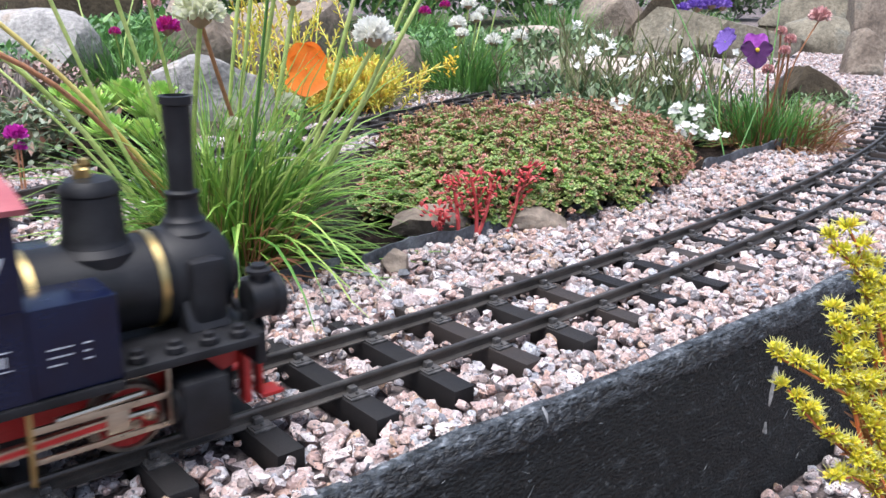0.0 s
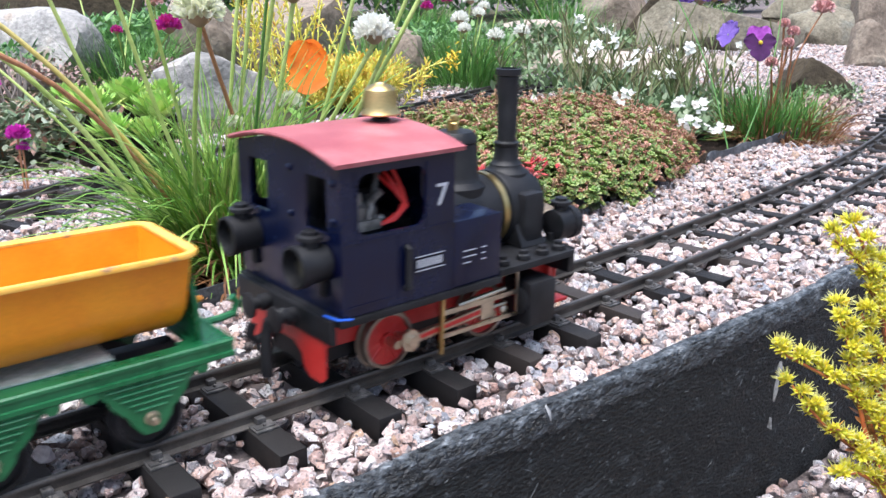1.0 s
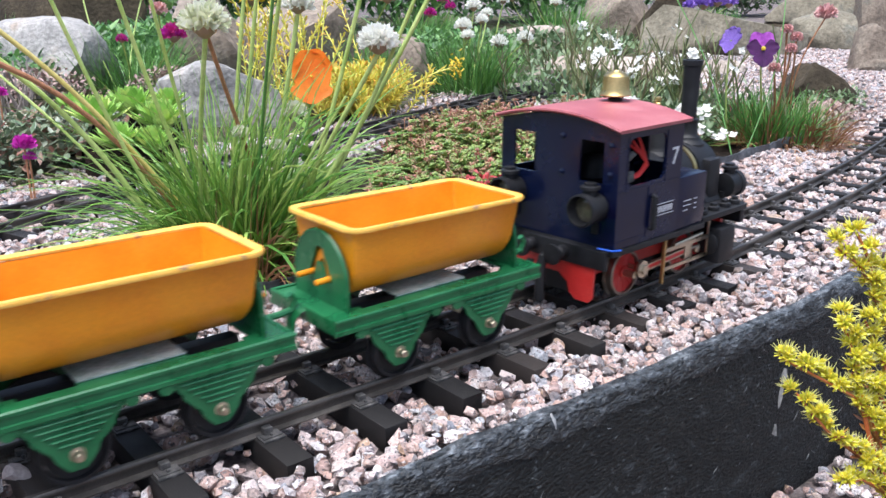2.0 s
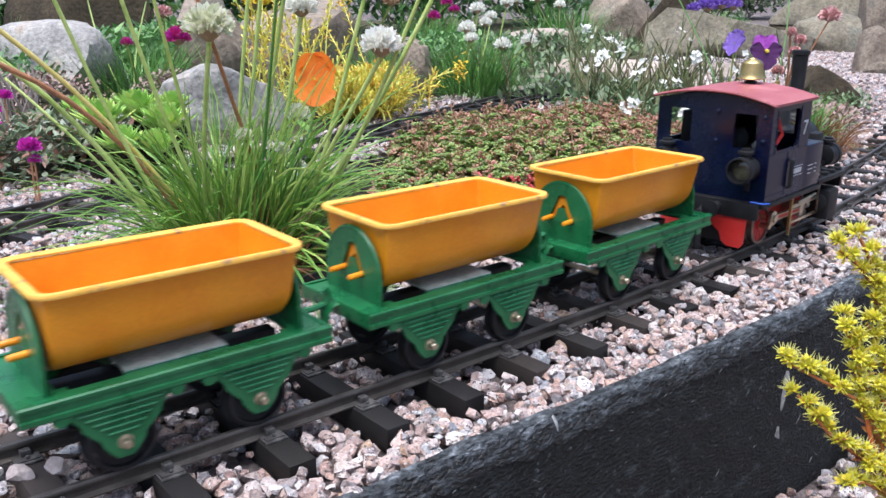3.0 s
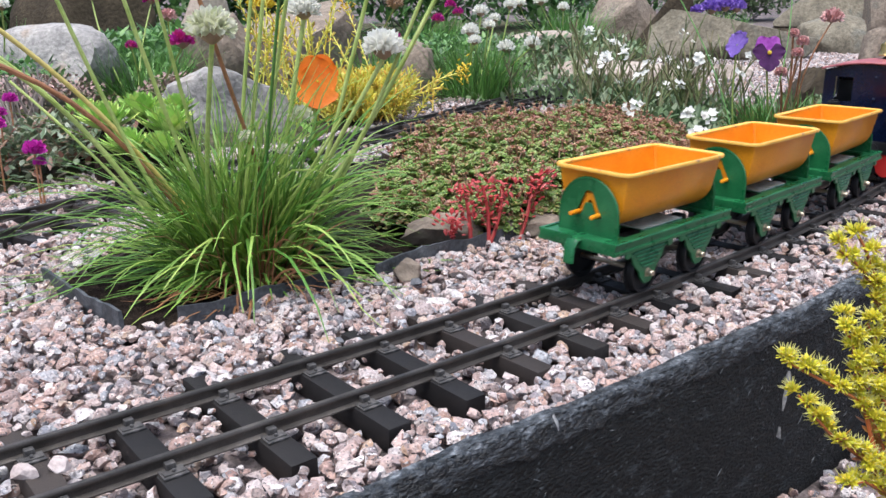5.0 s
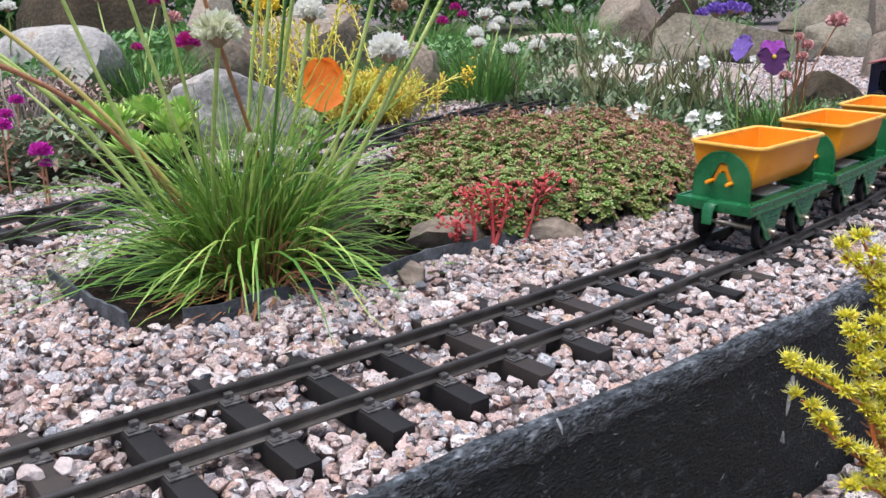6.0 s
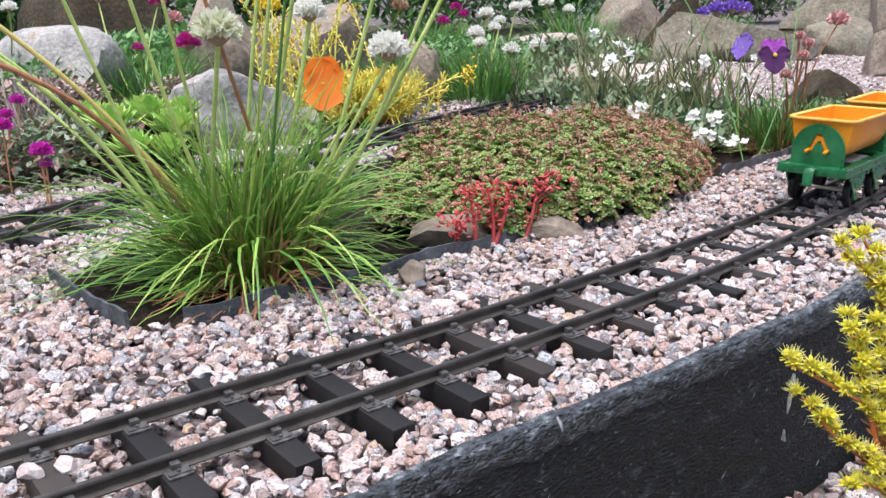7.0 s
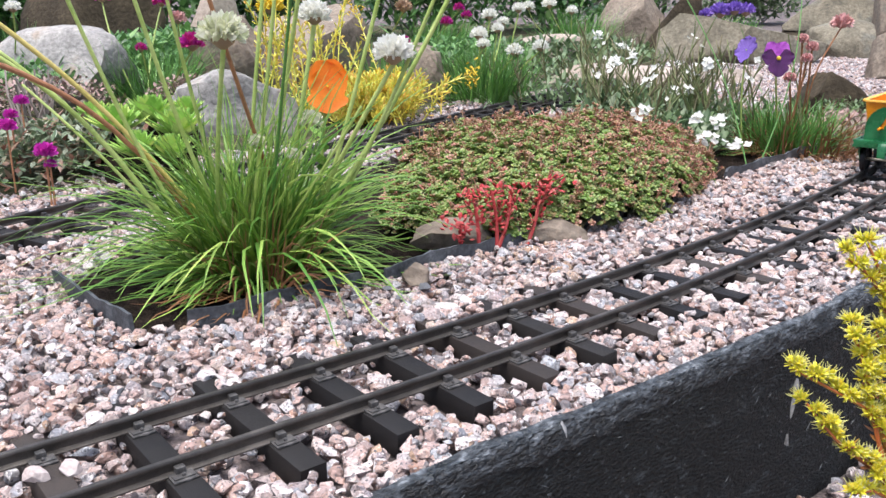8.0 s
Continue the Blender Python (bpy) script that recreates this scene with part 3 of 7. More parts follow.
HALF_W = .0440


def arc_roof(y_half, z_edge, z_mid, n=14):
    return [(-y_half + 2 * y_half * i / n, z_edge + (z_mid - z_edge) * (1 - (2 * i / n - 1) ** 2)) for i in range(n + 1)]


def window_frame_panel(outer, hole, y0, y1):
    """A wall between y0 and y1 with one opening: outlines of equal count in x, z."""
    n = len(outer)
    v, f = [], []
    for y in (y0, y1):
        v += [(x, y, z) for x, z in outer] + [(x, y, z) for x, z in hole]
    for i in range(n):
        j = (i + 1) % n
        f += [(i, j, n + j, n + i), (2 * n + j, 2 * n + i, 3 * n + i, 3 * n + j), (i, 2 * n + i, 2 * n + j, j), (n + j, 3 * n + j, 3 * n + i, n + i)]
    return Geo().add(v, f)


def round_rect(x0, z0, x1, z1, r, k=4):
    pts = []
    for cx, cz, a0 in ((x1 - r, z0 + r, -90), (x1 - r, z1 - r, 0), (x0 + r, z1 - r, 90), (x0 + r, z0 + r, 180)):
        for i in range(k + 1):
            a = radians(a0 + 90 * i / k)
            pts.append((cx + r * math.cos(a), cz + r * math.sin(a)))
    return pts


def wall_with_window(x0, z0, x1, z1, hx0, hz0, hx1, hz1, r, y0, y1):
    """A wall plate with a round-cornered opening, in four strips and a fitted frame."""
    hole = round_rect(hx0, hz0, hx1, hz1, r)
    outer = []
    for x, z in hole:
        # push each point of the opening straight out to the wall's edge, by quarter
        cx, cz = (hx0 + hx1) / 2, (hz0 + hz1) / 2
        dx, dz = x - cx, z - cz
        kx = ((x1 - cx) if dx > 0 else (x0 - cx)) / dx if abs(dx) > 1e-9 else 1e9
        kz = ((z1 - cz) if dz > 0 else (z0 - cz)) / dz if abs(dz) > 1e-9 else 1e9
        k = min(kx, kz)
        outer.append((cx + dx * k, cz + dz * k))
    # put true corners in at the nearest rays
    for c in ((x0, z0), (x0, z1), (x1, z0), (x1, z1)):
        i = min(range(len(outer)), key=lambda q: (outer[q][0] - c[0]) ** 2 + (outer[q][1] - c[1]) ** 2)
        outer[i] = c
    return window_frame_panel(outer, hole, y0, y1)


def lamp(parent, x, y, z, way, label):
    """A round locomotive lamp with chimney cap; way: +1 looks ahead, -1 back."""
    g = Geo()
    m = Matrix.Translation((x, y, z)) @ pose(0, 0, 0, 0, 90 * way, 0)
    g.lathe([(.0048, -.0095), (.0085, -.0084), (.0087, .0020), (.0095, .0024), (.0095, .0068), (.0084, .0071), (.0078, .0010), (.0001, .0006)], 28, m)
    g.lathe([(.0040, .0080), (.0040, .0108), (.0058, .0114), (.0058, .0130), (.0036, .0136), (.0036, .0150), (.0001, .0154)], 16, Matrix.Translation((x - .002 * way, y, z)))
    ob = part("lamp", g, M_BLACK, parent, label)
    part("lens", Geo().lathe([(.0074, .0010), (.0056, .0020), (.0001, .0026)], 20, m), M_GLASS, ob, "dull glass lamp lens")
    g = Geo().box(x - .009 * way - .002, y - .002, z - .016, x - .009 * way + .002, y + .002, z - .004, .0004)
    part("bracket", g, M_BLACK, ob)
    return ob


def build_engine():
    e = thing("steam_locomotive", "navy tank engine with red roof, brass bell and black chimney", "model locomotive")
    X = lambda d: d / 1000 + DX
    # cab walls
    floor_z, top_z = .0470, .1140
    for side in (-1, 1):
        y0, y1 = sorted((side * HALF_W, side * (HALF_W - .0016)))
        w = part("cab_side", wall_with_window(X(-54.5), floor_z, X(9), top_z, X(-45.5), .0825, X(-8.5), .1098, .005, y0, y1), M_NAVY, e, "navy cab side with window opening")
        yo = side * (HALF_W + .0004)
        g = Geo()
        for d0, z0, d1, z1 in ((-24.5, .049, -23.7, .080), (-53.5, .0800, 8.5, .0808), (-52, .0510, -27, .0518), (-47, .0808, -46.3, .1110), (-8.0, .0808, -7.3, .1110)):
            ya, yb = sorted((yo, side * (HALF_W - .0002)))
            g.box(X(d0), ya, z0, X(d1), yb, z1)
        part("door_moulding", g, M_NAVY, w)
        part("grab_rail", Geo().tube([(X(-19.5), side * (HALF_W + .0002), .0735), (X(-19.5), side * (HALF_W + .0022), .0730), (X(-20), side * (HALF_W + .0024), .062), (X(-20), side * (HALF_W + .0024), .0545), (X(-20), side * (HALF_W + .0002), .0540)], .0016, 8), M_BLACK, w, "black door grab rail")
    # rear wall in pieces round two windows
    def cross_wall(x, holes, name, label):
        hw = HALF_W - .0016
        ys = sorted([-hw, hw, *[y for h in holes for y in h[:2]], -.04, -.028, -.022, -.010, -.005, 0, .005, .010, .022, .028, .04])
        ys = [y for y in ys if -hw <= y <= hw]
        zs = [floor_z, holes[0][2], holes[0][3], .1135]
        gone = {(i, 1) for i in range(len(ys) - 1) for h in holes if h[0] - 1e-6 <= ys[i] and ys[i + 1] <= h[1] + 1e-6}
        arch = lambda y, z: z + (.0066 * (1 - (y / hw) ** 2) if z > .113 else 0)
        g = Geo().cells(ys, zs, gone, x, x + .0016, lambda u, w, t: (t, u, arch(u, w)))
        return part(name, g, M_NAVY, e, label)
    cross_wall(X(-54.5), [(-.0335, -.0165, .0835, .1075), (.0165, .0335, .0835, .1075)], "cab_rear", "navy cab rear with two windows")
    cross_wall(X(7.4), [(-.0335, -.0215, .088, .1075), (.0215, .0335, .088, .1075)], "cab_front", "navy cab front with spectacle windows")
    # roof with rolled edge
    under, over = arc_roof(.0465, .1140, .1210), arc_roof(.0470, .1160, .1230)
    g = Geo().plate_x(under + list(reversed(over)), X(-57.5), X(13))
    part("roof", g, M_ROOF, e, "dusty red curved cab roof", angle=30)
    part("roof_edge", Geo().tube([(X(-57.5), y, z + .0011) for y, z in under], .0010, 6), M_ROOF, e)
    # bell
    b = part("bell", Geo().lathe([(.0094, .0010), (.0098, .0016), (.0092, .0026), (.0082, .0050), (.0080, .0105), (.0076, .0128), (.0058, .0146), (.0030, .0153), (.0022, .0162), (.0001, .0165)], 32, Matrix.Translation((X(-.5), 0, .1252))), M_BRASS, e, "brass bell on the roof")
    part("bell_stand", Geo().lathe([(.0045, -.0020), (.0045, .0010), (.0030, .0018), (.0030, .0040)], 16, Matrix.Translation((X(-.5), 0, .1232))), M_BLACK, e, "black bell stand")
    # side tanks, running board
    for side in (-1, 1):
        y0, y1 = sorted((side * HALF_W, side * .020))
        part("side_tank", Geo().box(X(9.2), y0, floor_z, X(40), y1, .0800, .0008), M_NAVY, e, "navy side tank")
        y0, y1 = sorted((side * .0445, side * .015))
        part("running_board", Geo().box(X(40.2), y0, .0460, X(95.5), y1, .0496, .0005), M_BLACK, e)
        for d in (47, 62, 76, 89):
            g = Geo().lathe([(.0038, 0), (.0038, .0022), (.0024, .0028), (.0024, .0046), (.0001, .0052)], 12, Matrix.Translation((X(d), side * .0385, .0500)))
            part("filler_cap", g, M_BLACK, e)
    part("footplate", Geo().box(X(-56.5), -.0455, .0432, X(40), .0455, .0466, .0005), M_BLACK, e, "black footplate")
    part("cab_floor", Geo().box(X(-52.5), -.0405, .0470, X(7), .0405, .0510), M_BLACK, e)
    # boiler, smokebox, bands
    bz, br = .0680, .0198
    mx = Matrix.Translation((0, 0, bz)) @ X_TO_Z
    part("boiler", Geo().lathe([(br, X(9)), (br, X(78))], 40, mx), M_BLACK, e, "black boiler")
    g = Geo().lathe([(br + .0008, X(72)), (br + .0012, X(73)), (br + .0012, X(95)), (br, X(97)), (br * .9, X(98.5)), (br * .86, X(98.5)), (br * .82, X(100)), (.004, X(101.5)), (.0001, X(101.5))], 40, mx)
    part("smokebox", g, M_BLACK, e, "black smokebox with round door")
    for side in (-1, 1):
        y0, y1 = sorted((side * (br + .005), side * (br - .006)))
        part("steam_pipe_casing", Geo().box(X(77), y0, .050, X(92), y1, .0790, .0030), M_BLACK, e)
    g = Geo().plate_x([(-.026, .050), (.026, .050), (.020, .062), (-.020, .062)], X(74), X(92))
    part("saddle", g, M_BLACK, e)
    for d in (17.0, 66):
        part("boiler_band", Geo().lathe([(br, X(d)), (br + .0009, X(d)), (br + .0009, X(d + 3.6)), (br, X(d + 3.6))], 40, mx, closed=True), M_BRASS, e, "polished brass boiler band")
    # dome and chimney
    m = Matrix.Translation((X(48), 0, 0))
    part("dome", Geo().lathe([(.0150, .0820), (.0146, .0850), (.0128, .0880), (.0121, .0900), (.0114, .1050), (.0111, .1070), (.0116, .1078), (.0114, .1100), (.0092, .1130), (.0001, .1142)], 32, m), M_BLACK, e, "black sand dome")
    part("dome_flange", Geo().lathe([(.0160, .0800), (.0160, .0845), (.0136, .0872)], 32, m), M_BLACK, e)
    part("safety_valve", Geo().lathe([(.0022, .1136), (.0022, .1170), (.0014, .1180), (.0022, .1190), (.0020, .1210), (.0008, .1216)], 12, m @ Matrix.Translation((-.001, 0, 0))).lathe([(.0012, .1136), (.0012, .1190), (.0001, .1196)], 10, m @ Matrix.Translation((-.0045, 0, 0))), M_BRASS, e, "small brass safety valve")
    m = Matrix.Translation((X(85.5), 0, 0))
    g = Geo().lathe([(.0125, .0840), (.0122, .0868), (.0104, .0886), (.0092, .0900), (.0090, .0912), (.0078, .0924), (.0070, .0940), (.0068, .1010), (.0072, .1016), (.0072, .1030), (.0056, .1040), (.0053, .1060), (.0060, .1390), (.0070, .1396), (.0070, .1428), (.0052, .1430), (.0048, .1370), (.0001, .1360)], 32, m)
    part("chimney", g, M_BLACK, e, "tall black chimney with flared lip")
    # frames, beams, guards
    part("frame", Geo().box(X(-56), -.0165, .0150, X(96), .0165, .0430), M_BLACK, e, "black inner frame")
    for side in (-1, 1):
        y0, y1 = sorted((side * .0190, side * .0205))
        part("side_frame", Geo().plate([(X(-52), .038), (X(-50), .024), (X(70), .022), (X(98), .030), (X(98), .040)], y0, y1), M_RED, e, "red side frame")
    part("rear_beam", Geo().box(X(-60), -.0420, .0350, X(-56.8), .0420, .0465, .0006), M_BLACK, e, "black rear buffer beam")
    part("front_beam", Geo().box(X(96), -.0400, .0350, X(101), .0400, .0490, .0006), M_BLACK, e, "black front buffer beam")
    rg = [(-.034, .036), (-.033, .016), (-.0305, .0130), (-.021, .0130), (-.0165, .0165), (-.0145, .0225), (-.008, .0270), (.008, .0270), (.0145, .0225), (.0165, .0165), (.021, .0130), (.0305, .0130), (.033, .016), (.034, .036)]
    part("rear_guard", Geo().plate_x(rg, X(-58.4), X(-56.8)), M_RED, e, "red rail guard")
    for y in (-.0200, .0140):
        part("front_guard", Geo().box(X(107), y, .0100, X(108.6), y + .006, .0400, .0004), M_RED, e, "red guard iron")
        part("guard_foot", Geo().box(X(107), y - .0020, .0092, X(117.5), y + .0080, .0110, .0004), M_RED, e, "flat red guard foot")
    for y in (-.0250, .0190):
        part("guard_post", Geo().box(X(97), y, .0110, X(100.5), y + .006, .0370, .0004), M_RED, e, "red post under the front beam")
    part("guard_carrier", Geo().box(X(101.2), -.0205, .0380, X(109), .0205, .0430, .0005), M_BLACK, e)
    # couplers
    for sx, d in ((-1, -60), (1, 101)):
        part("coupler", Geo().tube([(X(d), 0, .036), (X(d + 4 * sx), 0, .036), (X(d + 8 * sx), 0, .030), (X(d + 14 * sx), 0, .028), (X(d + 17 * sx), 0, .032), (X(d + 15 * sx), 0, .037)], .0022, 10), M_BLACK, e, "black hook coupler")
        for y in (-.012, .012):
            g = Geo().lathe([(.0001, 0), (.0040, 0), (.0040, .004), (.0026, .005), (.0026, .009), (.0062, .0095), (.0062, .011), (.0001, .0118)], 18, Matrix.Translation((X(d), y, .041)) @ pose(0, 0, 0, 0, 90 * sx, 0))
            part("buffer", g, M_BLACK, e)
    part("brake_pipe", Geo().tube([(X(-60), -.004, .040), (X(-69), -.004, .037), (X(-71), -.004, .030), (X(-71), -.004, .011)], .0030, 10), M_BLACK, e)
    lamp(e, X(-63.5), -.0305, .0705, -1, "black rear lamp")
    lamp(e, X(-63.5), .0305, .0705, -1, "black rear lamp")
    lamp(e, X(109.5), -.0225, .0575, 1, "black front lamp")
    lamp(e, X(109.5), .0225, .0575, 1, "black front lamp")
    # rivets
    for y, z in ((-.004, .108), (-.004, .087), (-.0385, .1065), (-.0385, .090)):
        g = Geo().lathe([(.0017, 0), (.0016, .0010), (.0008, .0015), (.0001, .0016)], 12, Matrix.Translation((X(-54.5), y, z)) @ pose(0, 0, 0, 0, -90, 0))
        part("rivet", g, M_NAVY, e)
    # cylinders and motion parts that stay still
    for side in (-1, 1):
        y0, y1 = sorted((side * .0460, side * .0250))
        cyl = part("cylinder_block", Geo().box(X(61), y0, .0135, X(81), y1, .0380, .0026), M_BLACK, e, "black cylinder block")
        g = Geo().lathe([(.0001, 0), (.0085, 0), (.0085, .002), (.0070, .003), (.0001, .003)], 20, Matrix.Translation((X(62), side * .0360, .0270)) @ pose(0, 0, 0, 0, -90, 0))
        part("cylinder_cover", g, M_BLACK, cyl)
        ya, yb = sorted((side * .0370, side * .0385))
        g = Geo()
        for z0, z1 in ((.0312, .0340), (.0192, .0214)):
            g.box(X(8), ya, z0, X(61), yb, z1, .0003)
        g.box(X(58), ya, .0195, X(59.4), yb, .0440, .0003)
        g.box(X(42), ya, .0430, X(59.4), yb, .0440, .0002)
        part("slide_bar", g, M_STEEL, e, "nickel slide bars")
        part("slide_bar_bright", Geo().tube([(X(16), side * .0392, .0352), (X(48), side * .0392, .0368)], .0013, 8), M_STEEL, e)
        g = Geo().plate([(X(6.4), .0440), (X(5.4), .0120), (X(7.0), .0110), (X(8.2), .0440)], *sorted((side * .0372, side * .0392)))
        part("bracket", g, M_BRASS, e, "brass slide bar bracket")
    # nameplate, number, lettering on both sides
    for side, turn in ((-1, pose(0, 0, 0)), (1, pose(0, 0, 0, 0, 0, 180))):
        yo = side * (HALF_W + .0003)
        part("cab_number", text_geo("7", .0150), M_WHITE, e, "white number seven", Matrix.Translation((X(1), yo, .0942)) @ turn)
        plate = part("nameplate", Geo().box(-.0088, -.0003, -.0036, .0088, .0003, .0036), M_NAVY, e, "navy nameplate lined in white", Matrix.Translation((X(-6), yo, .0640)) @ turn)
        g = Geo().box(-.0088, -.0005, .0032, .0088, -.0002, .0036).box(-.0088, -.0005, -.0036, .0088, -.0002, -.0032)
        for k in range(6):
            g.box(-.0078 + k * .0026, -.0005, -.0019, -.0071 + k * .0026, -.0002, .0019).box(-.0066 + k * .0026, -.0005, -.0019, -.0059 + k * .0026, -.0002, .0019)
        part("plate_lettering", g, M_WHITE, plate, "row of plain white bars")
        g = Geo()
        for row, (a, b) in enumerate(((-.0062, .0024), (-.0062, .0010), (-.0062, -.0012))):
            k = a
            rr = random.Random(row)
            while k < b:
                w = rr.uniform(.0008, .0016)
                g.box(k, -.0002, .0042 - row * .0030, k + w, .0002, .0047 - row * .0030)
                k += w + .0005
            g.box(.0058, -.0002, .0042 - row * .0030, .0086 - .0006 * (row % 2), .0002, .0047 - row * .0030)
        part("small_lettering", g, M_WHITE, e, "illegible rows of small white lettering", Matrix.Translation((X(21), yo, .0600)) @ turn)
    # inside the cab
    # the upper box is added to close the far window and darken the cab
    part("motor_block", Geo().box(X(-40), -.020, .050, X(4), .024, .078, .002).box(X(-34), .006, .076, X(2), .036, .103, .002).lathe([(.012, .06), (.012, .086), (.008, .092)], 16, Matrix.Translation((X(-14), .004, 0))), M_BLACK, e, "black motor block, built up to darken the cab")
    for a, b, r in (((X(-42), -.030, .0850), (X(-30), -.022, .1070), .0016), ((X(-33), -.034, .0860), (X(-22), -.026, .1060), .0014), ((X(-38), -.024, .0830), (X(-26), -.034, .0985), .0018), ((X(-44), -.032, .0850), (X(-24), -.032, .0856), .0016)):
        part("lever", Geo().tube([a, b], r, 8), M_LEVER, e, "grey steel lever")
    part("valve_gear", Geo().box(X(-44), -.036, .0815, X(-27), -.026, .0865, .0010).lathe([(.0040, 0), (.0044, .002), (.0044, .006), (.0020, .007), (.0020, .012)], 14, Matrix.Translation((X(-36), -.030, .0860))).lathe([(.0030, 0), (.0034, .004), (.0015, .005), (.0015, .010)], 12, Matrix.Translation((X(-28), -.028, .0860))), M_LEVER, e, "grey cab fittings")
    for k in range(3):
        g = Geo().tube([(X(-26 + 3 * k), -.030, .0812 + k * .0008), (X(-17 + k), -.032, .0830 + k * .0015), (X(-10.5 - k), -.033, .0890 + k * .001), (X(-11.5 - 2 * k), -.031, .0960), (X(-15 - 3 * k), -.029 + k * .004, .1050), (X(-17 - 3 * k), -.022 + k * .005, .1090)], .0009, 8)
        part("wire", g, M_WIRE, e, "loose red wire")
    part("blue_wire", Geo().tube([(X(-59), -.036, .0478), (X(-57), -.0440, .0474), (X(-51), -.0462, .0470)], .0006, 6), M_BLUE, e, "thin blue wire")
    wheels, rods = [], []
    spoke = spoke_geo(WHEEL_R, .0050).mesh("spoke", M_RED)
    for d in DRIVE_X:
        axle = part("wheelset", Geo().lathe([(.0022, -.034), (.0022, .034)], 12, Y_TO_Z), M_STEEL, e, "steel axle with red wheels")
        for side in (-1, 1):
            turn = pose(0, side * GAUGE / 2, 0) if side < 0 else pose(0, GAUGE / 2, 0, 0, 0, 180)
            part("tyre", rim_geo(WHEEL_R, .0056), M_TYRE, axle, "dull steel tyre", turn)
            part("wheel_web", wheel_web_geo(WHEEL_R, .0050), M_RED, axle, "red wheel centre", turn)
            for k in range(10):
                shared("spoke", spoke, axle, turn @ Matrix.Rotation(.6283 * k, 4, "Y"))
            part("crank_pin", Geo().lathe([(.0001, -.0120), (.0022, -.0116), (.0028, -.0110), (.0028, -.0085), (.0016, -.0080), (.0016, 0)], 12, Matrix.Translation((.0066, side * GAUGE / 2, 0)) @ (Y_TO_Z if side < 0 else pose(0, 0, 0, 90, 0, 0))), M_STEEL, axle)
        wheels.append((axle, d))
    for side in (-1, 1):
        ya, yb = sorted((side * .0318, side * .0332))
        span = DRIVE_X[1] - DRIVE_X[0]
        g = Geo().box(0, ya, -.0016, span, yb, .0016, .0003)
        for x in (0, span):
            g.lathe([(.0042, ya), (.0042, yb)], 20, pose(x, 0, 0) @ Y_TO_Z)
        rods.append((part("coupling_rod", g, M_RED, e, "red coupling rod with nickel ends"), "couple"))
        ya, yb = sorted((side * .0340, side * .0356))
        g = Geo().box(0, ya, -.0017, .0500, yb, .0017, .0003)
        rod = part("connecting_rod", g, M_RED, e, "red connecting rod with nickel edges")
        g = Geo().lathe([(.0058, ya - .0003), (.0058, yb + .0003)], 8, Y_TO_Z).lathe([(.0030, ya - .0022), (.0030, yb)], 6, Y_TO_Z).lathe([(.0040, ya - .0003), (.0040, yb + .0003)], 18, pose(.05, 0, 0) @ Y_TO_Z)
        g.box(.003, ya - .0004, .0012, .048, yb + .0004, .0022, .0002).box(.003, ya - .0004, -.0022, .048, yb + .0004, -.0012, .0002)
        part("rod_end", g, M_STEEL, rod, "nickel rod ends")
        rods.append((rod, "drive"))
        g = Geo().box(-.0045, ya - .001, -.0055, .0045, yb + .001, .0055, .0008)
        g.tube([(0, side * .0350, 0), (.014, side * .0350, 0)], .0012, 8)
        rods.append((part("crosshead", g, M_STEEL, e, "nickel crosshead"), "cross"))
    return e, wheels, rods


TUB_L, TUB_W, TUB_Z = .1104, .0580, .0855
DECK_L, DECK_W, DECK_Z = .0655, .0285, .0448
W_R = .0138
W_Z = RAIL_TOP + W_R
W_BASE = .0590


def tub_section(half_w, top, depth, n=16):
    """A U: straight upper sides leaning in, round below; (y, z) from one rim to the other."""
    r = half_w * .80
    pts = [(-half_w, top), (-half_w * .965, top - depth * .22)]
    for i in range(n + 1):
        a = math.pi + math.pi * i / n
        pts.append((r * 1.13 * math.cos(a), top - depth * .45 + depth * .55 * math.sin(a)))
    return pts + [(half_w * .965, top - depth * .22), (half_w, top)]


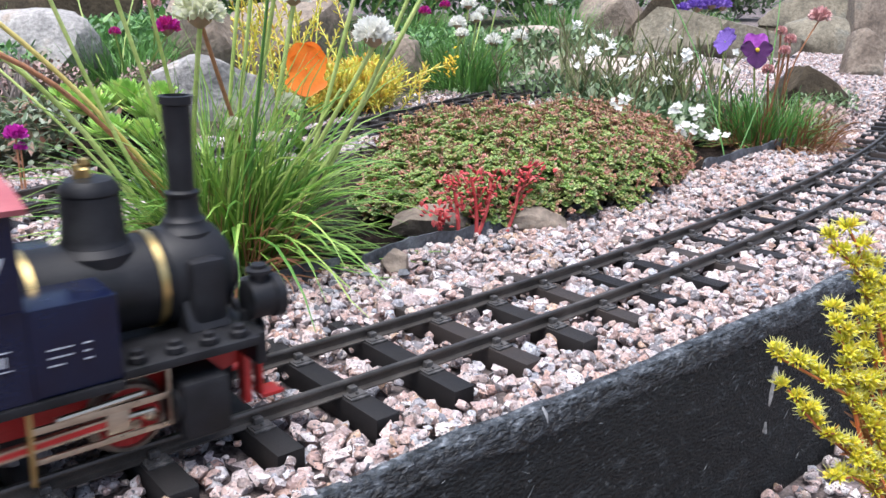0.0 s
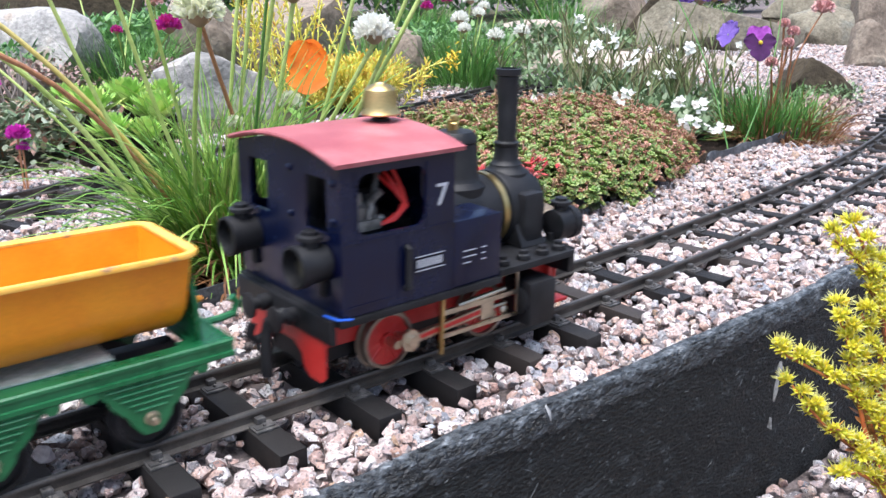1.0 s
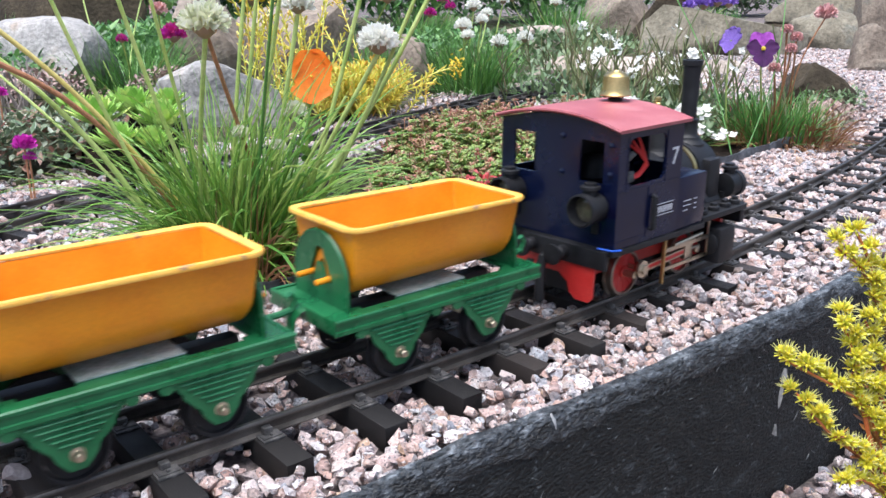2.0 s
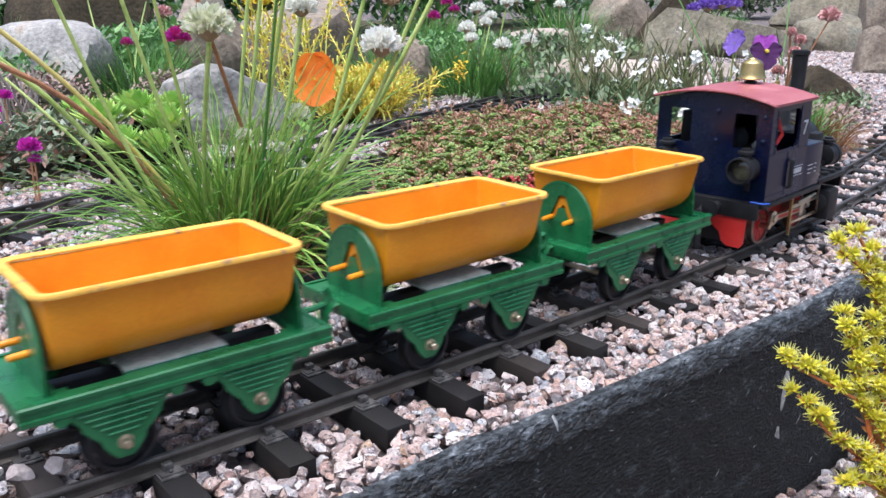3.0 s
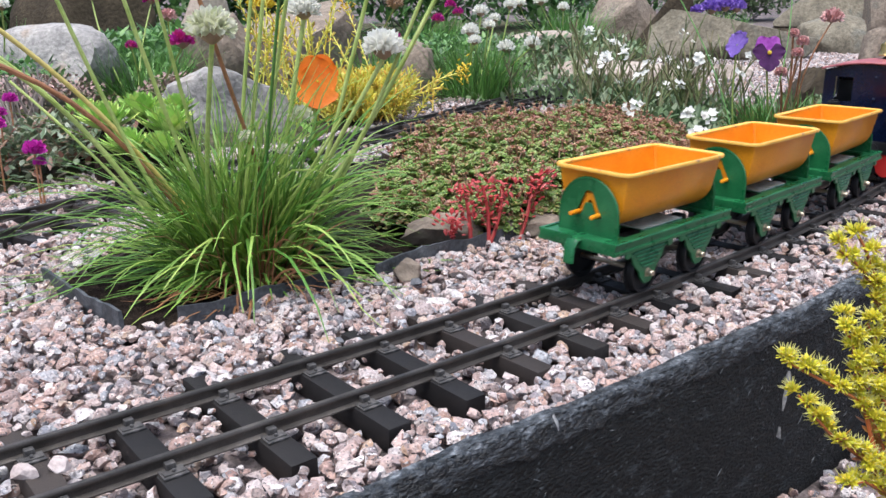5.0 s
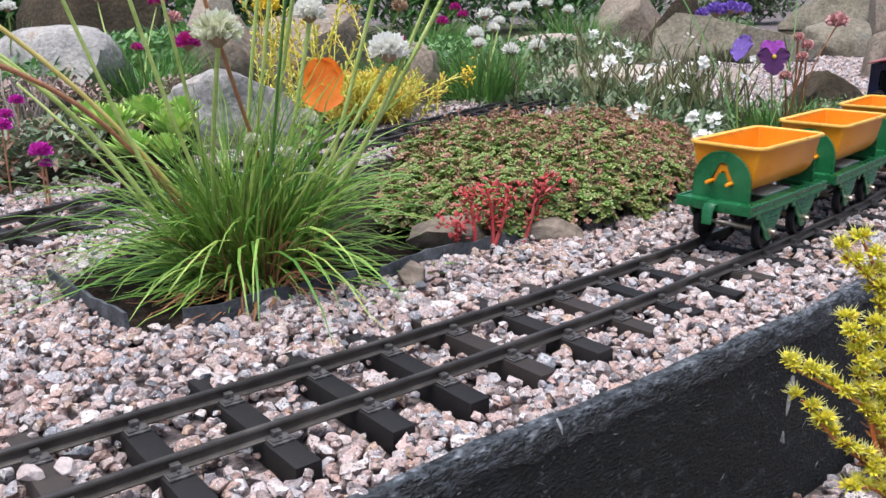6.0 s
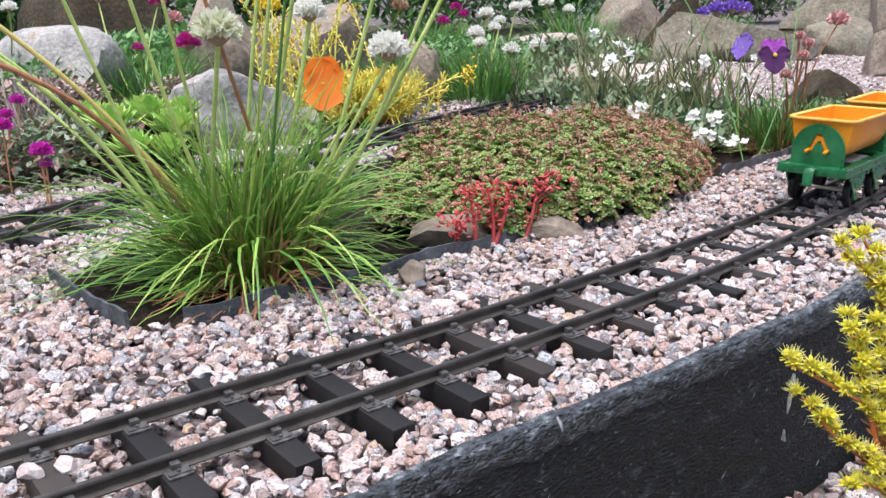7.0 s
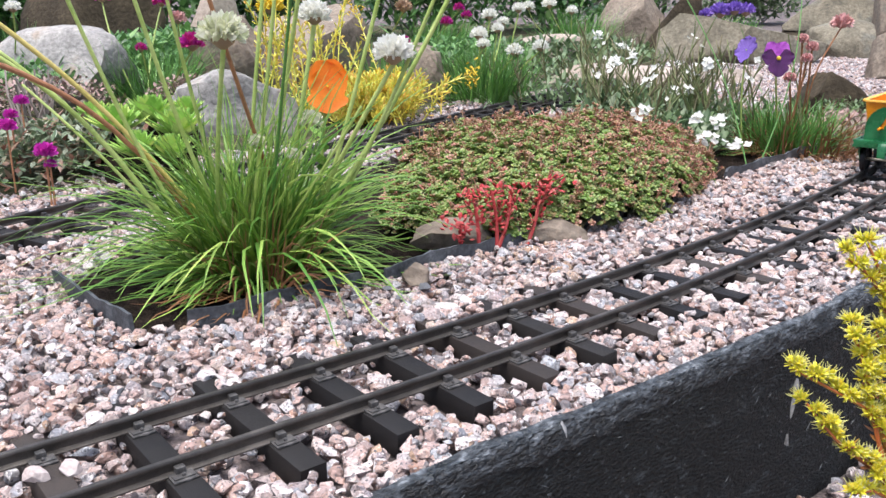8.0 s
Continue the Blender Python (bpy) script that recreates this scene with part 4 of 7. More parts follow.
def tub_geo():
    top, depth = TUB_Z - .0012, .0370
    g = Geo()
    hw = TUB_W / 2 - .0026
    # outer shell from rear to front with round ends, then the inner one back
    L = TUB_L - .005
    v, f = [], []

    def ring(x_top, x_low, w, dep, tz):
        sec = tub_section(w, tz, dep)
        out = []
        for y, z in sec:
            u = (tz - z) / dep
            out.append((x_top + (x_low - x_top) * u, y, z))
        return out
    rows = []
    for sx in (-1, 1):
        seq = [(.500, .470, hw * .93, depth * .95), (.4985, .466, hw * .975, depth * .98), (.490, .455, hw, depth)]
        part_rows = [ring(sx * a * L, sx * b * L, w, d, top) for a, b, w, d in seq]
        rows += part_rows if sx < 0 else list(reversed(part_rows))
    n = len(rows[0])
    for r in rows:
        v += r
    for i in range(len(rows) - 1):
        for j in range(n - 1):
            f.append((i * n + j, i * n + j + 1, (i + 1) * n + j + 1, (i + 1) * n + j))
    f.append(tuple(range(n)))
    f.append(tuple(reversed(range((len(rows) - 1) * n, len(rows) * n))))
    g.add(v, f)
    # the inner skin
    t = .0012
    v2, rows2 = [], []
    for a, b, w, d in [(-.485, -.456, hw * .93 - t, depth * .95 - t), (-.478, -.446, hw - t, depth - t), (.478, .446, hw - t, depth - t), (.485, .456, hw * .93 - t, depth * .95 - t)]:
        rows2.append(ring(a * L, b * L, w, d, top))
    for r in rows2:
        v2 += r
    f2 = []
    for i in range(len(rows2) - 1):
        for j in range(n - 1):
            f2.append((i * n + j + 1, i * n + j, (i + 1) * n + j, (i + 1) * n + j + 1))
    f2.append(tuple(reversed(range(n))))
    f2.append(tuple(range((len(rows2) - 1) * n, len(rows2) * n)))
    g.add(v2, f2)
    return g


def rim_loop(half_l, half_w, r, k=6):
    pts = []
    for cx, cy, a0 in ((half_l - r, half_w - r, 0), (-half_l + r, half_w - r, 90), (-half_l + r, -half_w + r, 180), (half_l - r, -half_w + r, 270)):
        for i in range(k + 1):
            a = radians(a0 + 90 * i / k)
            pts.append((cx + r * math.cos(a), cy + r * math.sin(a)))
    return pts


def tub_rim_geo():
    prof = [(0, -.0016), (.0010, -.0018), (.0014, -.0006), (.0008, .0004), (-.0010, .0004), (-.0030, -.0002), (-.0030, -.0012), (-.0012, -.0008)]
    v, f = [], []
    m, n = len(prof), 0
    for off, dz in prof:
        loop = rim_loop(TUB_L / 2 + off, TUB_W / 2 + off, .0075 + off)
        n = len(loop)
        v += [(x, y, TUB_Z + dz + .0004 * math.sin(x * 90)) for x, y in loop]
    for j in range(m):
        j2 = (j + 1) % m
        for i in range(n):
            i2 = (i + 1) % n
            f.append((j * n + i, j * n + i2, j2 * n + i2, j2 * n + i))
    return Geo().add(v, f)


def hoop_outline():
    pts = [(-.0222, DECK_Z)]
    for i in range(17):
        a = math.pi - math.pi * i / 16
        pts.append((.0222 * math.cos(a), .0572 + .0228 * math.sin(a)))
    return pts + [(.0222, DECK_Z)]


def build_wagon():
    w = thing("tipper_wagon", "green tin tipper wagon with an orange tub", "model wagon", group="tipper wagons behind the engine")
    tub = part("tub", tub_geo(), M_ORANGE, w, "orange round-bottomed tub, empty", angle=40)
    part("rim", tub_rim_geo(), M_RIM, tub, "rolled rim with chipped paint", angle=50)
    # deck: side rails, end plates and a middle plate, open between them
    xs = [-DECK_L, -.0500, -.0460, -.0240, -.0200, .0160, .0200, .0460, .0500, DECK_L]
    ys = [-DECK_W, -DECK_W + .0070, -DECK_W + .0105, DECK_W - .0105, DECK_W - .0070, DECK_W]
    gone = {(i, j) for i in (1, 2, 3, 5, 6, 7) for j in (1, 2, 3)} - {(i, j) for i in (1, 3, 5, 7) for j in (1, 3)}
    g = Geo().cells(xs, ys, gone, DECK_Z - .0015, DECK_Z, lambda u, w, t: (u, w, t))
    part("deck", g, M_GREEN, w, "green pressed-tin deck with two openings")
    tray = Geo().cells([-.0240, -.0030, .0030, .0200], [-.0200, -.0040, .0040, .0200], {(1, 1)}, DECK_Z + .0003, DECK_Z + .0010, lambda u, w, t: (u, w, t))
    part("deck_tray", tray, M_DECK_SHEEN, w, "worn shiny middle plate with a hole, sky sheen in its colour")
    for s in (-1, 1):
        sec = [(-.0012, .0008), (.0010, .0008), (.0018, .0002), (.0018, -.0010), (.0010, -.0014), (.0010, -.0044), (.0019, -.0048), (.0019, -.0066), (.0012, -.0072), (-.0012, -.0068)]
        g = Geo().plate_x([(s * (DECK_W + y), DECK_Z + z) for y, z in (sec if s < 0 else reversed(sec))], -DECK_L - .0008, DECK_L + .0008)
        part("solebar", g, M_GREEN, w, "green ribbed solebar")
        x0, x1 = sorted((s * (DECK_L + .0010), s * (DECK_L - .0012)))
        part("headstock", Geo().box(x0, -DECK_W, DECK_Z - .0070, x1, DECK_W, DECK_Z + .0006, .0006), M_GREEN, w, "green end beam")
    # axle guards
    for s in (-1, 1):
        for ax in (-W_BASE / 2, W_BASE / 2):
            y0, y1 = sorted((s * (DECK_W + .0004), s * (DECK_W - .0010)))
            z = DECK_Z - .006
            pts = [(ax - .0215, z)]
            for k in range(7):
                u = k / 6
                pts.append((ax - .0195 + .0145 * u + .0008 * math.sin(u * 12), z - .0035 - (.0190 * u)))
            pts += [(ax - .0030, z - .0250), (ax + .0030, z - .0250)]
            for k in range(7):
                u = 1 - k / 6
                pts.append((ax + .0195 - .0145 * u - .0008 * math.sin(u * 12), z - .0035 - (.0190 * u)))
            pts.append((ax + .0215, z))
            guard = part("axle_guard", Geo().plate(pts, y0, y1), M_GREEN, w, "green ribbed axle guard")
            g = Geo()
            yo = s * (DECK_W + .0006)
            for k in range(5):
                half = .0165 - k * .0026
                g.tube([(ax - half, yo, z - .0030 - k * .0026), (ax + half, yo, z - .0030 - k * .0026)], .0008, 6, .7)
            for sx in (-1, 1):
                g.lathe([(.0001, -.0014), (.0030, -.0012), (.0034, 0), (.0001, 0)], 14, Matrix.Translation((ax + sx * .0225, s * (DECK_W + .0002), z - .0020)) @ (Y_TO_Z if s < 0 else pose(0, 0, 0, 90, 0, 0)))
            part("rib", g, M_GREEN, guard)
            g = Geo().lathe([(.0001, -.0050), (.0016, -.0048), (.0020, -.0040), (.0020, -.0010), (.0030, -.0008), (.0030, .0004)], 10, Matrix.Translation((ax, s * DECK_W, W_Z)) @ (Y_TO_Z if s < 0 else pose(0, 0, 0, 90, 0, 0)))
            part("axle_end", g, M_STEEL, guard, "bright axle end")
    # hoops with the tilting gear: a forked slot, the tub's lug behind it and two pegs through it
    for s in (-1, 1):
        x0, x1 = sorted((s * .0538, s * .0552))
        edge = hoop_outline()
        n = len(edge)
        slot = [(-.0105, .0560)] + [(-.0105 + .0065 * min(1, k / 7), .0560 + .0125 * k / 7) for k in range(1, 7)]
        slot += [(-.0042 * math.cos(math.pi * k / 4), .0685 + .0042 * math.sin(math.pi * k / 4)) for k in range(5)]
        slot += [(-y, z) for y, z in reversed(slot[:7])]
        v = [(x, y, z) for x in (x0, x1) for y, z in edge + slot]
        f = []
        for i in range(n):
            j = (i + 1) % n
            f += [(i, n + i, n + j, j), (2 * n + j, 3 * n + j, 3 * n + i, 2 * n + i), (i, j, 2 * n + j, 2 * n + i), (n + j, n + i, 3 * n + i, 3 * n + j)]
        hoop = part("end_hoop", Geo().add(v, f), M_GREEN, w, "green arched end plate with a forked slot")
        part("hoop_edge", Geo().tube([(s * .0545, y, z) for y, z in edge], .0011, 6), M_GREEN, hoop)
        x2, x3 = sorted((s * .0543, s * .0554))
        part("slot_tongue", Geo().plate_x([(-.0062, .0555), (.0062, .0555), (.0022, .0645), (-.0022, .0645)], x2, x3), M_GREEN, hoop)
        x2, x3 = sorted((s * .0524, s * .0535))
        part("latch_lug", Geo().plate_x([(-.0088, .0565), (-.0050, .0565), (-.0012, .0660), (.0012, .0660), (.0050, .0565), (.0088, .0565), (.0034, .0705), (-.0034, .0705)], x2, x3), M_ORANGE, hoop, "orange forked lug of the tub")
        for y in (-.0080, .0080):
            part("latch_peg", Geo().tube([(s * .0525, y, .0580), (s * .0625, y, .0575), (s * .0630, y, .0575)], [.0015, .0015, .0008], 10), M_ORANGE, hoop, "orange latch peg")
    # couplings
    part("coupling_tab", Geo().tube([(-DECK_L + .002, 0, DECK_Z - .001), (-DECK_L - .0040, 0, DECK_Z - .0015), (-DECK_L - .0068, 0, DECK_Z - .005), (-DECK_L - .0075, 0, DECK_Z - .0155)], [.0046, .0046, .0044, .0040], 10, .28), M_GREEN, w, "bent green coupling tab")
    part("coupling_hook", Geo().tube([(DECK_L - .002, 0, DECK_Z - .002), (DECK_L + .008, 0, DECK_Z - .002), (DECK_L + .0155, 0, DECK_Z - .001), (DECK_L + .0175, 0, DECK_Z + .004), (DECK_L + .0150, 0, DECK_Z + .007)], .0018, 8), M_GREEN, w, "green coupling hook")
    part("underframe", Geo().box(-.052, -.004, .0335, .052, .004, .0400, .001), M_BLACK, w)
    wheels = []
    for ax in (-W_BASE / 2, W_BASE / 2):
        axle = part("wheelset", Geo().lathe([(.0017, -.033), (.0017, .033)], 10, Y_TO_Z), M_STEEL, w, "steel axle with black wheels")
        for side in (-1, 1):
            turn = pose(0, side * GAUGE / 2, 0) if side < 0 else pose(0, GAUGE / 2, 0, 0, 0, 180)
            wh = part("wheel", rim_geo(W_R, .0056), M_BLACK, axle, "black flanged wheel", turn)
            part("wheel_disc", Geo().lathe([(.0001, -.0016), (W_R * .30, -.0018), (W_R * .5, -.0006), (W_R * .84, -.0010), (W_R * .84, .0010), (.0001, .0010)], 24, Y_TO_Z), M_BLACK, wh)
        wheels.append((axle, ax))
    return w, wheels


engine, engine_wheels, engine_rods = build_engine()
wagon_1, wagon_1_wheels = build_wagon()


def copy_wagon(first, first_wheels):
    """A second wagon with parts of its own, so that its wheels can be keyed."""
    w = copy_thing(first, pose(0, 0, 0))
    axles = [o for o in w.children if o.name.startswith("wheelset")]
    axles.sort(key=lambda o: o.name)
    return w, [(o, ax) for o, (_, ax) in zip(axles, first_wheels)]


wagon_2, wagon_2_wheels = copy_wagon(wagon_1, wagon_1_wheels)
wagon_3, wagon_3_wheels = copy_wagon(wagon_1, wagon_1_wheels)
tagged(wagon_2, "green tin tipper wagon, orange tub with chipped rim")
tagged(wagon_3, "last green tin tipper wagon with an orange tub")


# ---- garden: stones ----
M_ROCK_GREY = mat("grey_stone", [(.16, .155, .148), (.26, .252, .24), (.35, .335, .315), (.30, .245, .19)], scale=14, rough=(.7, .9), bump=.8, fine=130, vary=.3, depth=.004)
M_ROCK_TAN = mat("tan_sandstone", [(.115, .09, .065), (.195, .155, .118), (.26, .215, .165), (.17, .16, .13)], scale=11, rough=(.7, .9), bump=.8, fine=110, vary=.3, depth=.004)
M_ROCK_BROWN = mat("brown_ironstone", [(.030, .024, .016), (.058, .046, .030), (.095, .076, .052)], scale=11, rough=(.75, .95), bump=.8, fine=110, vary=.3, depth=.004, spec=.2)
M_ROCK_PALE = mat("pale_sandstone", [(.26, .21, .165), (.36, .30, .245), (.44, .38, .32)], scale=11, rough=(.7, .9), bump=.7, fine=110, vary=.25, depth=.004)
M_ROCK_MOSS = mat("greenish_stone", [(.095, .085, .058), (.165, .145, .102), (.225, .20, .145), (.15, .15, .125)], scale=12, rough=(.7, .9), bump=.8, fine=110, vary=.3, depth=.004)


def rock(place, size, material, label, seed, turn=0, lump=.22, name="rock"):
    """A weathered boulder with blunt facets; place: middle of its foot; size: length, depth, height."""
    rng = random.Random(seed)
    bm = bmesh.new()
    bmesh.ops.create_icosphere(bm, subdivisions=4, radius=1)
    planes = []
    for _ in range(12):
        d = Vector((rng.gauss(0, 1), rng.gauss(0, 1), rng.gauss(0, .7))).normalized()
        planes.append((d, rng.uniform(.46, .74)))
    for v in bm.verts:
        p = v.co.copy()
        for d, k in planes:
            over = p.dot(d) - k
            if over > 0:
                p -= d * over * .97
        p *= 1 + lump * .5 * noise.noise(p * 1.4 + Vector((seed, 0, 0))) + lump * .22 * noise.noise(p * 4 + Vector((0, seed, 0))) + .018 * noise.noise(p * 13)
        v.co = Vector((p.x * size[0] * .78, p.y * size[1] * .78, max(-.22, p.z) * size[2] * .98 + size[2] * .22))
    m = Matrix.Translation((place[0], place[1], place[2] - size[2] * .12)) @ Matrix.Rotation(radians(turn), 4, "Z")
    return solo(name, Geo().bm(bm), material, label, "rock", m=m, angle=32)


VIEW = -39        # turn by which a rock's length lies across the slope
rock((0.446, 0.855, 0.000), (.150, .10, .083), M_ROCK_GREY, "pale grey boulder behind the grass clump", 1, VIEW)
rock((0.375, 1.410, 0.000), (.235, .16, .128), M_ROCK_GREY, "grey boulder among the flowers", 2, VIEW)
rock((0.618, 1.960, 0.000), (.31, .22, .27), M_ROCK_BROWN, "large brown boulder at the back of the rockery", 3, VIEW)
rock((0.832, 1.850, 0.000), (.115, .10, .26), M_ROCK_PALE, "tall pale sandstone in the rockery", 4, VIEW)
rock((0.927, 1.469, 0.000), (.33, .2, .215), M_ROCK_TAN, "large tan sandstone boulder", 5, VIEW)
rock((0.724, 1.432, 0.000), (.16, .12, .13), M_ROCK_TAN, "tan sandstone boulder in the rockery", 15, VIEW)
rock((0.895, 1.012, 0.000), (.105, .07, .085), M_ROCK_TAN, "brown stone beside the back track", 6, VIEW)
rock((1.141, 1.453, 0.000), (.17, .1, .09), M_ROCK_TAN, "brown stone in the rockery", 16, VIEW)
rock((1.699, 1.531, 0.000), (.33, .18, .07), M_ROCK_PALE, "flat pale sandstone in the rockery", 7, VIEW)
rock((1.443, 1.010, 0.000), (.27, .12, .035), M_ROCK_PALE, "flat pale stone step", 17, VIEW)
rock((1.610, 0.916, 0.000), (.20, .12, .035), M_ROCK_PALE, "flat pale stone step", 18, VIEW)
rock((2.190, 1.190, 0.000), (.39, .20, .150), M_ROCK_MOSS, "long greenish tan boulder", 8, VIEW, lump=.12)
rock((2.480, 1.640, 0.000), (.20, .17, .19), M_ROCK_BROWN, "rounded brown boulder at the back", 9, VIEW)
rock((2.430, 1.770, 0.000), (.20, .17, .20), M_ROCK_TAN, "rounded tan boulder at the back", 19, VIEW)
rock((2.660, 1.120, 0.000), (.20, .15, .105), M_ROCK_MOSS, "greenish grey block low in the dry wall", 10, VIEW, lump=.1)
# added dark stone stands in for the shade between the wall's blocks
rock((3.060, 1.385, 0.000), (.24, .17, .10), M_ROCK_BROWN, "dark stone filling the shaded gap under the wall's upper block", 20, VIEW, lump=.1)
rock((3.080, 1.395, 0.068), (.32, .18, .11), M_ROCK_MOSS, "flat grey block lying on the dry wall", 11, VIEW, lump=.1)
rock((3.060, 1.150, 0.000), (.17, .15, .29), M_ROCK_TAN, "tan standing stone by the wall", 12, VIEW, lump=.1)
rock((2.020, 0.668, 0.000), (.105, .07, .095), M_ROCK_TAN, "small tan stone on the gravel", 13, VIEW)
rock((1.275, 0.400, 0.000), (.115, .08, .075), M_ROCK_BROWN, "low brown-grey stone behind the flowers", 14, VIEW)
rock((0.304, 0.204, 0.000), (.050, .026, .026), M_ROCK_TAN, "flat tan stone holding the sedum mat", 21, VIEW + 10, name="flat_stone")
rock((0.381, 0.172, 0.000), (.056, .026, .024), M_ROCK_TAN, "rounded tan stone under the sedum", 22, VIEW - 6, name="flat_stone")
rock((0.227, 0.139, 0.000), (.019, .014, .013), M_ROCK_TAN, "single brown pebble on the gravel", 23, VIEW, name="pebble")

# ---- garden: plants ----
LEAF = dict(rough=(.28, .48), bump=.1, vary=.12, thin=.2)
M_GRASS = mat("grass_blade", [(.075, .20, .030), (.17, .345, .054), (.26, .43, .075), (.43, .57, .13), (.11, .26, .040), (.23, .39, .064)], scale=30, rnd="island", **LEAF)
M_STRAW = mat("dry_blade", [(0.225, 0.102, 0.048), (0.315, 0.162, 0.072), (0.165, 0.072, 0.042)], scale=30, rnd="island", **LEAF)
M_STEM = mat("green_stem", [(.33, .46, .105), (.44, .56, .16), (.52, .61, .21)], scale=40, rough=(.4, .6), bump=.1, vary=.12, thin=.1)
M_STEM_BROWN = mat("brown_stem", [(0.300, 0.135, 0.072), (0.495, 0.230, 0.110)], scale=40, rough=(.5, .7), bump=.2, vary=.2)
M_STEM_YELLOW = mat("yellowing_stem", [(.52, .42, .10), (.62, .52, .18)], scale=40, rough=(.5, .7), bump=.1, vary=.1)
M_PETAL_WHITE = mat("white_petal", [(.80, .79, .71), (.85, .85, .79), (.87, .87, .83)], scale=50, rnd="island", rough=(.5, .7), bump=.1, thin=.4)
M_PETAL_CREAM = mat("cream_petal", [(.56, .60, .36), (.74, .75, .58), (.80, .80, .68)], scale=50, rnd="island", rough=(.5, .7), bump=.1, thin=.4)
M_PETAL_MAGENTA = mat("magenta_petal", [(.36, .012, .13), (.52, .03, .24), (.44, .02, .34)], scale=50, rnd="island", rough=(.5, .7), bump=.1, thin=.25)
M_PETAL_PINK = mat("bright_pink_petal", [(.50, .02, .36), (.62, .05, .46)], scale=50, rnd="island", rough=(.5, .7), bump=.1, thin=.25)
M_BUD_PINK = mat("dusky_pink_bud", [(0.539, 0.276, 0.276), (0.718, 0.454, 0.438), (0.641, 0.356, 0.324)], scale=60, rnd="island", rough=(.5, .7), bump=.2)
M_PAPER = mat("papery_brown", [(.34, .22, .14), (.46, .34, .24)], scale=60, rnd="island", rough=(.6, .8), bump=.2, thin=.2)
M_POPPY = mat("orange_petal", [(.86, .20, .008), (.88, .26, .012), (.90, .34, .02)], scale=60, rough=(.35, .5), bump=.12, fine=500, vary=.06, thin=.35)
M_PURPLE = mat("purple_petal", [(0.300, 0.045, 0.390), (0.450, 0.090, 0.540), (0.540, 0.150, 0.630)], scale=90, rough=(.4, .6), bump=.15, vary=.15, thin=.25)
M_PURPLE_DARK = mat("dark_purple_petal", [(0.050, 0.007, 0.063), (0.092, 0.013, 0.118)], scale=90, rough=(.4, .6), bump=.15, vary=.15, thin=.2)
M_VIOLET = mat("violet_blue_petal", [(.20, .11, .48), (.32, .20, .62)], scale=90, rnd="island", rough=(.4, .6), bump=.15, vary=.15, thin=.25)
M_YELLOW = mat("yellow_petal", [(.72, .52, .02), (.80, .62, .05)], scale=60, rnd="island", rough=(.4, .6), bump=.1, thin=.25)
M_SEDUM = mat("sedum_leaf", [(.10, .19, .035), (.17, .275, .055), (.25, .33, .085), (.28, .19, .085), (.13, .235, .042), (.31, .36, .13), (.21, .30, .07)], scale=60, rnd="island", rough=(.22, .42), bump=.1, vary=.15, thin=.12)
M_SEDUM_RED = mat("reddened_sedum_leaf", [(.31, .13, .09), (.42, .205, .145), (.24, .20, .075), (.39, .155, .11), (.26, .26, .09), (.50, .29, .22), (.35, .10, .08)], scale=60, rnd="island", rough=(.22, .42), bump=.1, vary=.15, thin=.12)
M_RED_LEAF = mat("crimson_stonecrop", [(0.370, 0.026, 0.031), (0.484, 0.062, 0.062), (0.422, 0.044, 0.044), (0.493, 0.141, 0.114)], scale=60, rnd="island", rough=(.25, .45), bump=.1, thin=.15)
M_LIME_LEAF = mat("lime_houseleek", [(0.204, 0.383, 0.064), (0.306, 0.535, 0.102), (0.421, 0.637, 0.153), (0.535, 0.637, 0.153)], scale=60, rnd="object", rough=(.35, .55), bump=.1, thin=.2)
M_ANGELINA = mat("golden_stonecrop", [(.74, .62, .06), (.80, .76, .11), (.80, .46, .09), (.62, .68, .12), (.82, .80, .20), (.76, .70, .08)], scale=60, rnd="island", rough=(.4, .6), bump=.1, thin=.25)
M_ACRID_PALE = mat("pale_style", [(.70, .68, .20), (.80, .78, .34)], scale=60, rough=(.4, .6), bump=0, thin=.3)
M_ACRID = mat("yellow_green_stonecrop", [(.66, .62, .030), (.82, .73, .045), (.54, .57, .040), (.86, .78, .075), (.80, .62, .045)], scale=60, rnd="island", rough=(.35, .55), bump=.1, thin=.3)
M_RUST_LEAF = mat("rust_leaf", [(.24, .08, .045), (.40, .20, .06), (.62, .15, .045), (.50, .44, .08), (.16, .065, .045), (.66, .30, .06)], scale=60, rnd="island", rough=(.4, .6), bump=.1, thin=.2)
M_DULL_LEAF = mat("dull_groundcover", [(0.091, 0.143, 0.073), (0.156, 0.221, 0.117), (0.260, 0.312, 0.208), (0.286, 0.117, 0.091), (0.130, 0.182, 0.091), (0.390, 0.429, 0.338)], scale=60, rnd="island", rough=(.35, .6), bump=.1, thin=.15)
M_GREY_LEAF = mat("grey_green_leaf", [(.085, .145, .065), (.14, .215, .10), (.20, .275, .145), (.105, .17, .060), (.29, .34, .22)], scale=60, rnd="island", rough=(.4, .6), bump=.1, thin=.2)
M_DARK_STEM = mat("dark_pod_stem", [(0.095, 0.136, 0.048), (0.178, 0.231, 0.081), (0.226, 0.204, 0.107), (0.143, 0.109, 0.065)], scale=60, rnd="island", rough=(.5, .7), bump=.1, thin=.1)
M_TUFT = mat("dark_tuft", [(0.076, 0.191, 0.049), (0.128, 0.305, 0.066), (0.205, 0.409, 0.088)], scale=30, rnd="island", **LEAF)
M_HEDGE = mat("far_foliage", [(0.048, 0.120, 0.042), (0.092, 0.212, 0.066), (0.159, 0.319, 0.092), (0.265, 0.424, 0.159)], scale=30, rnd="island", **LEAF)
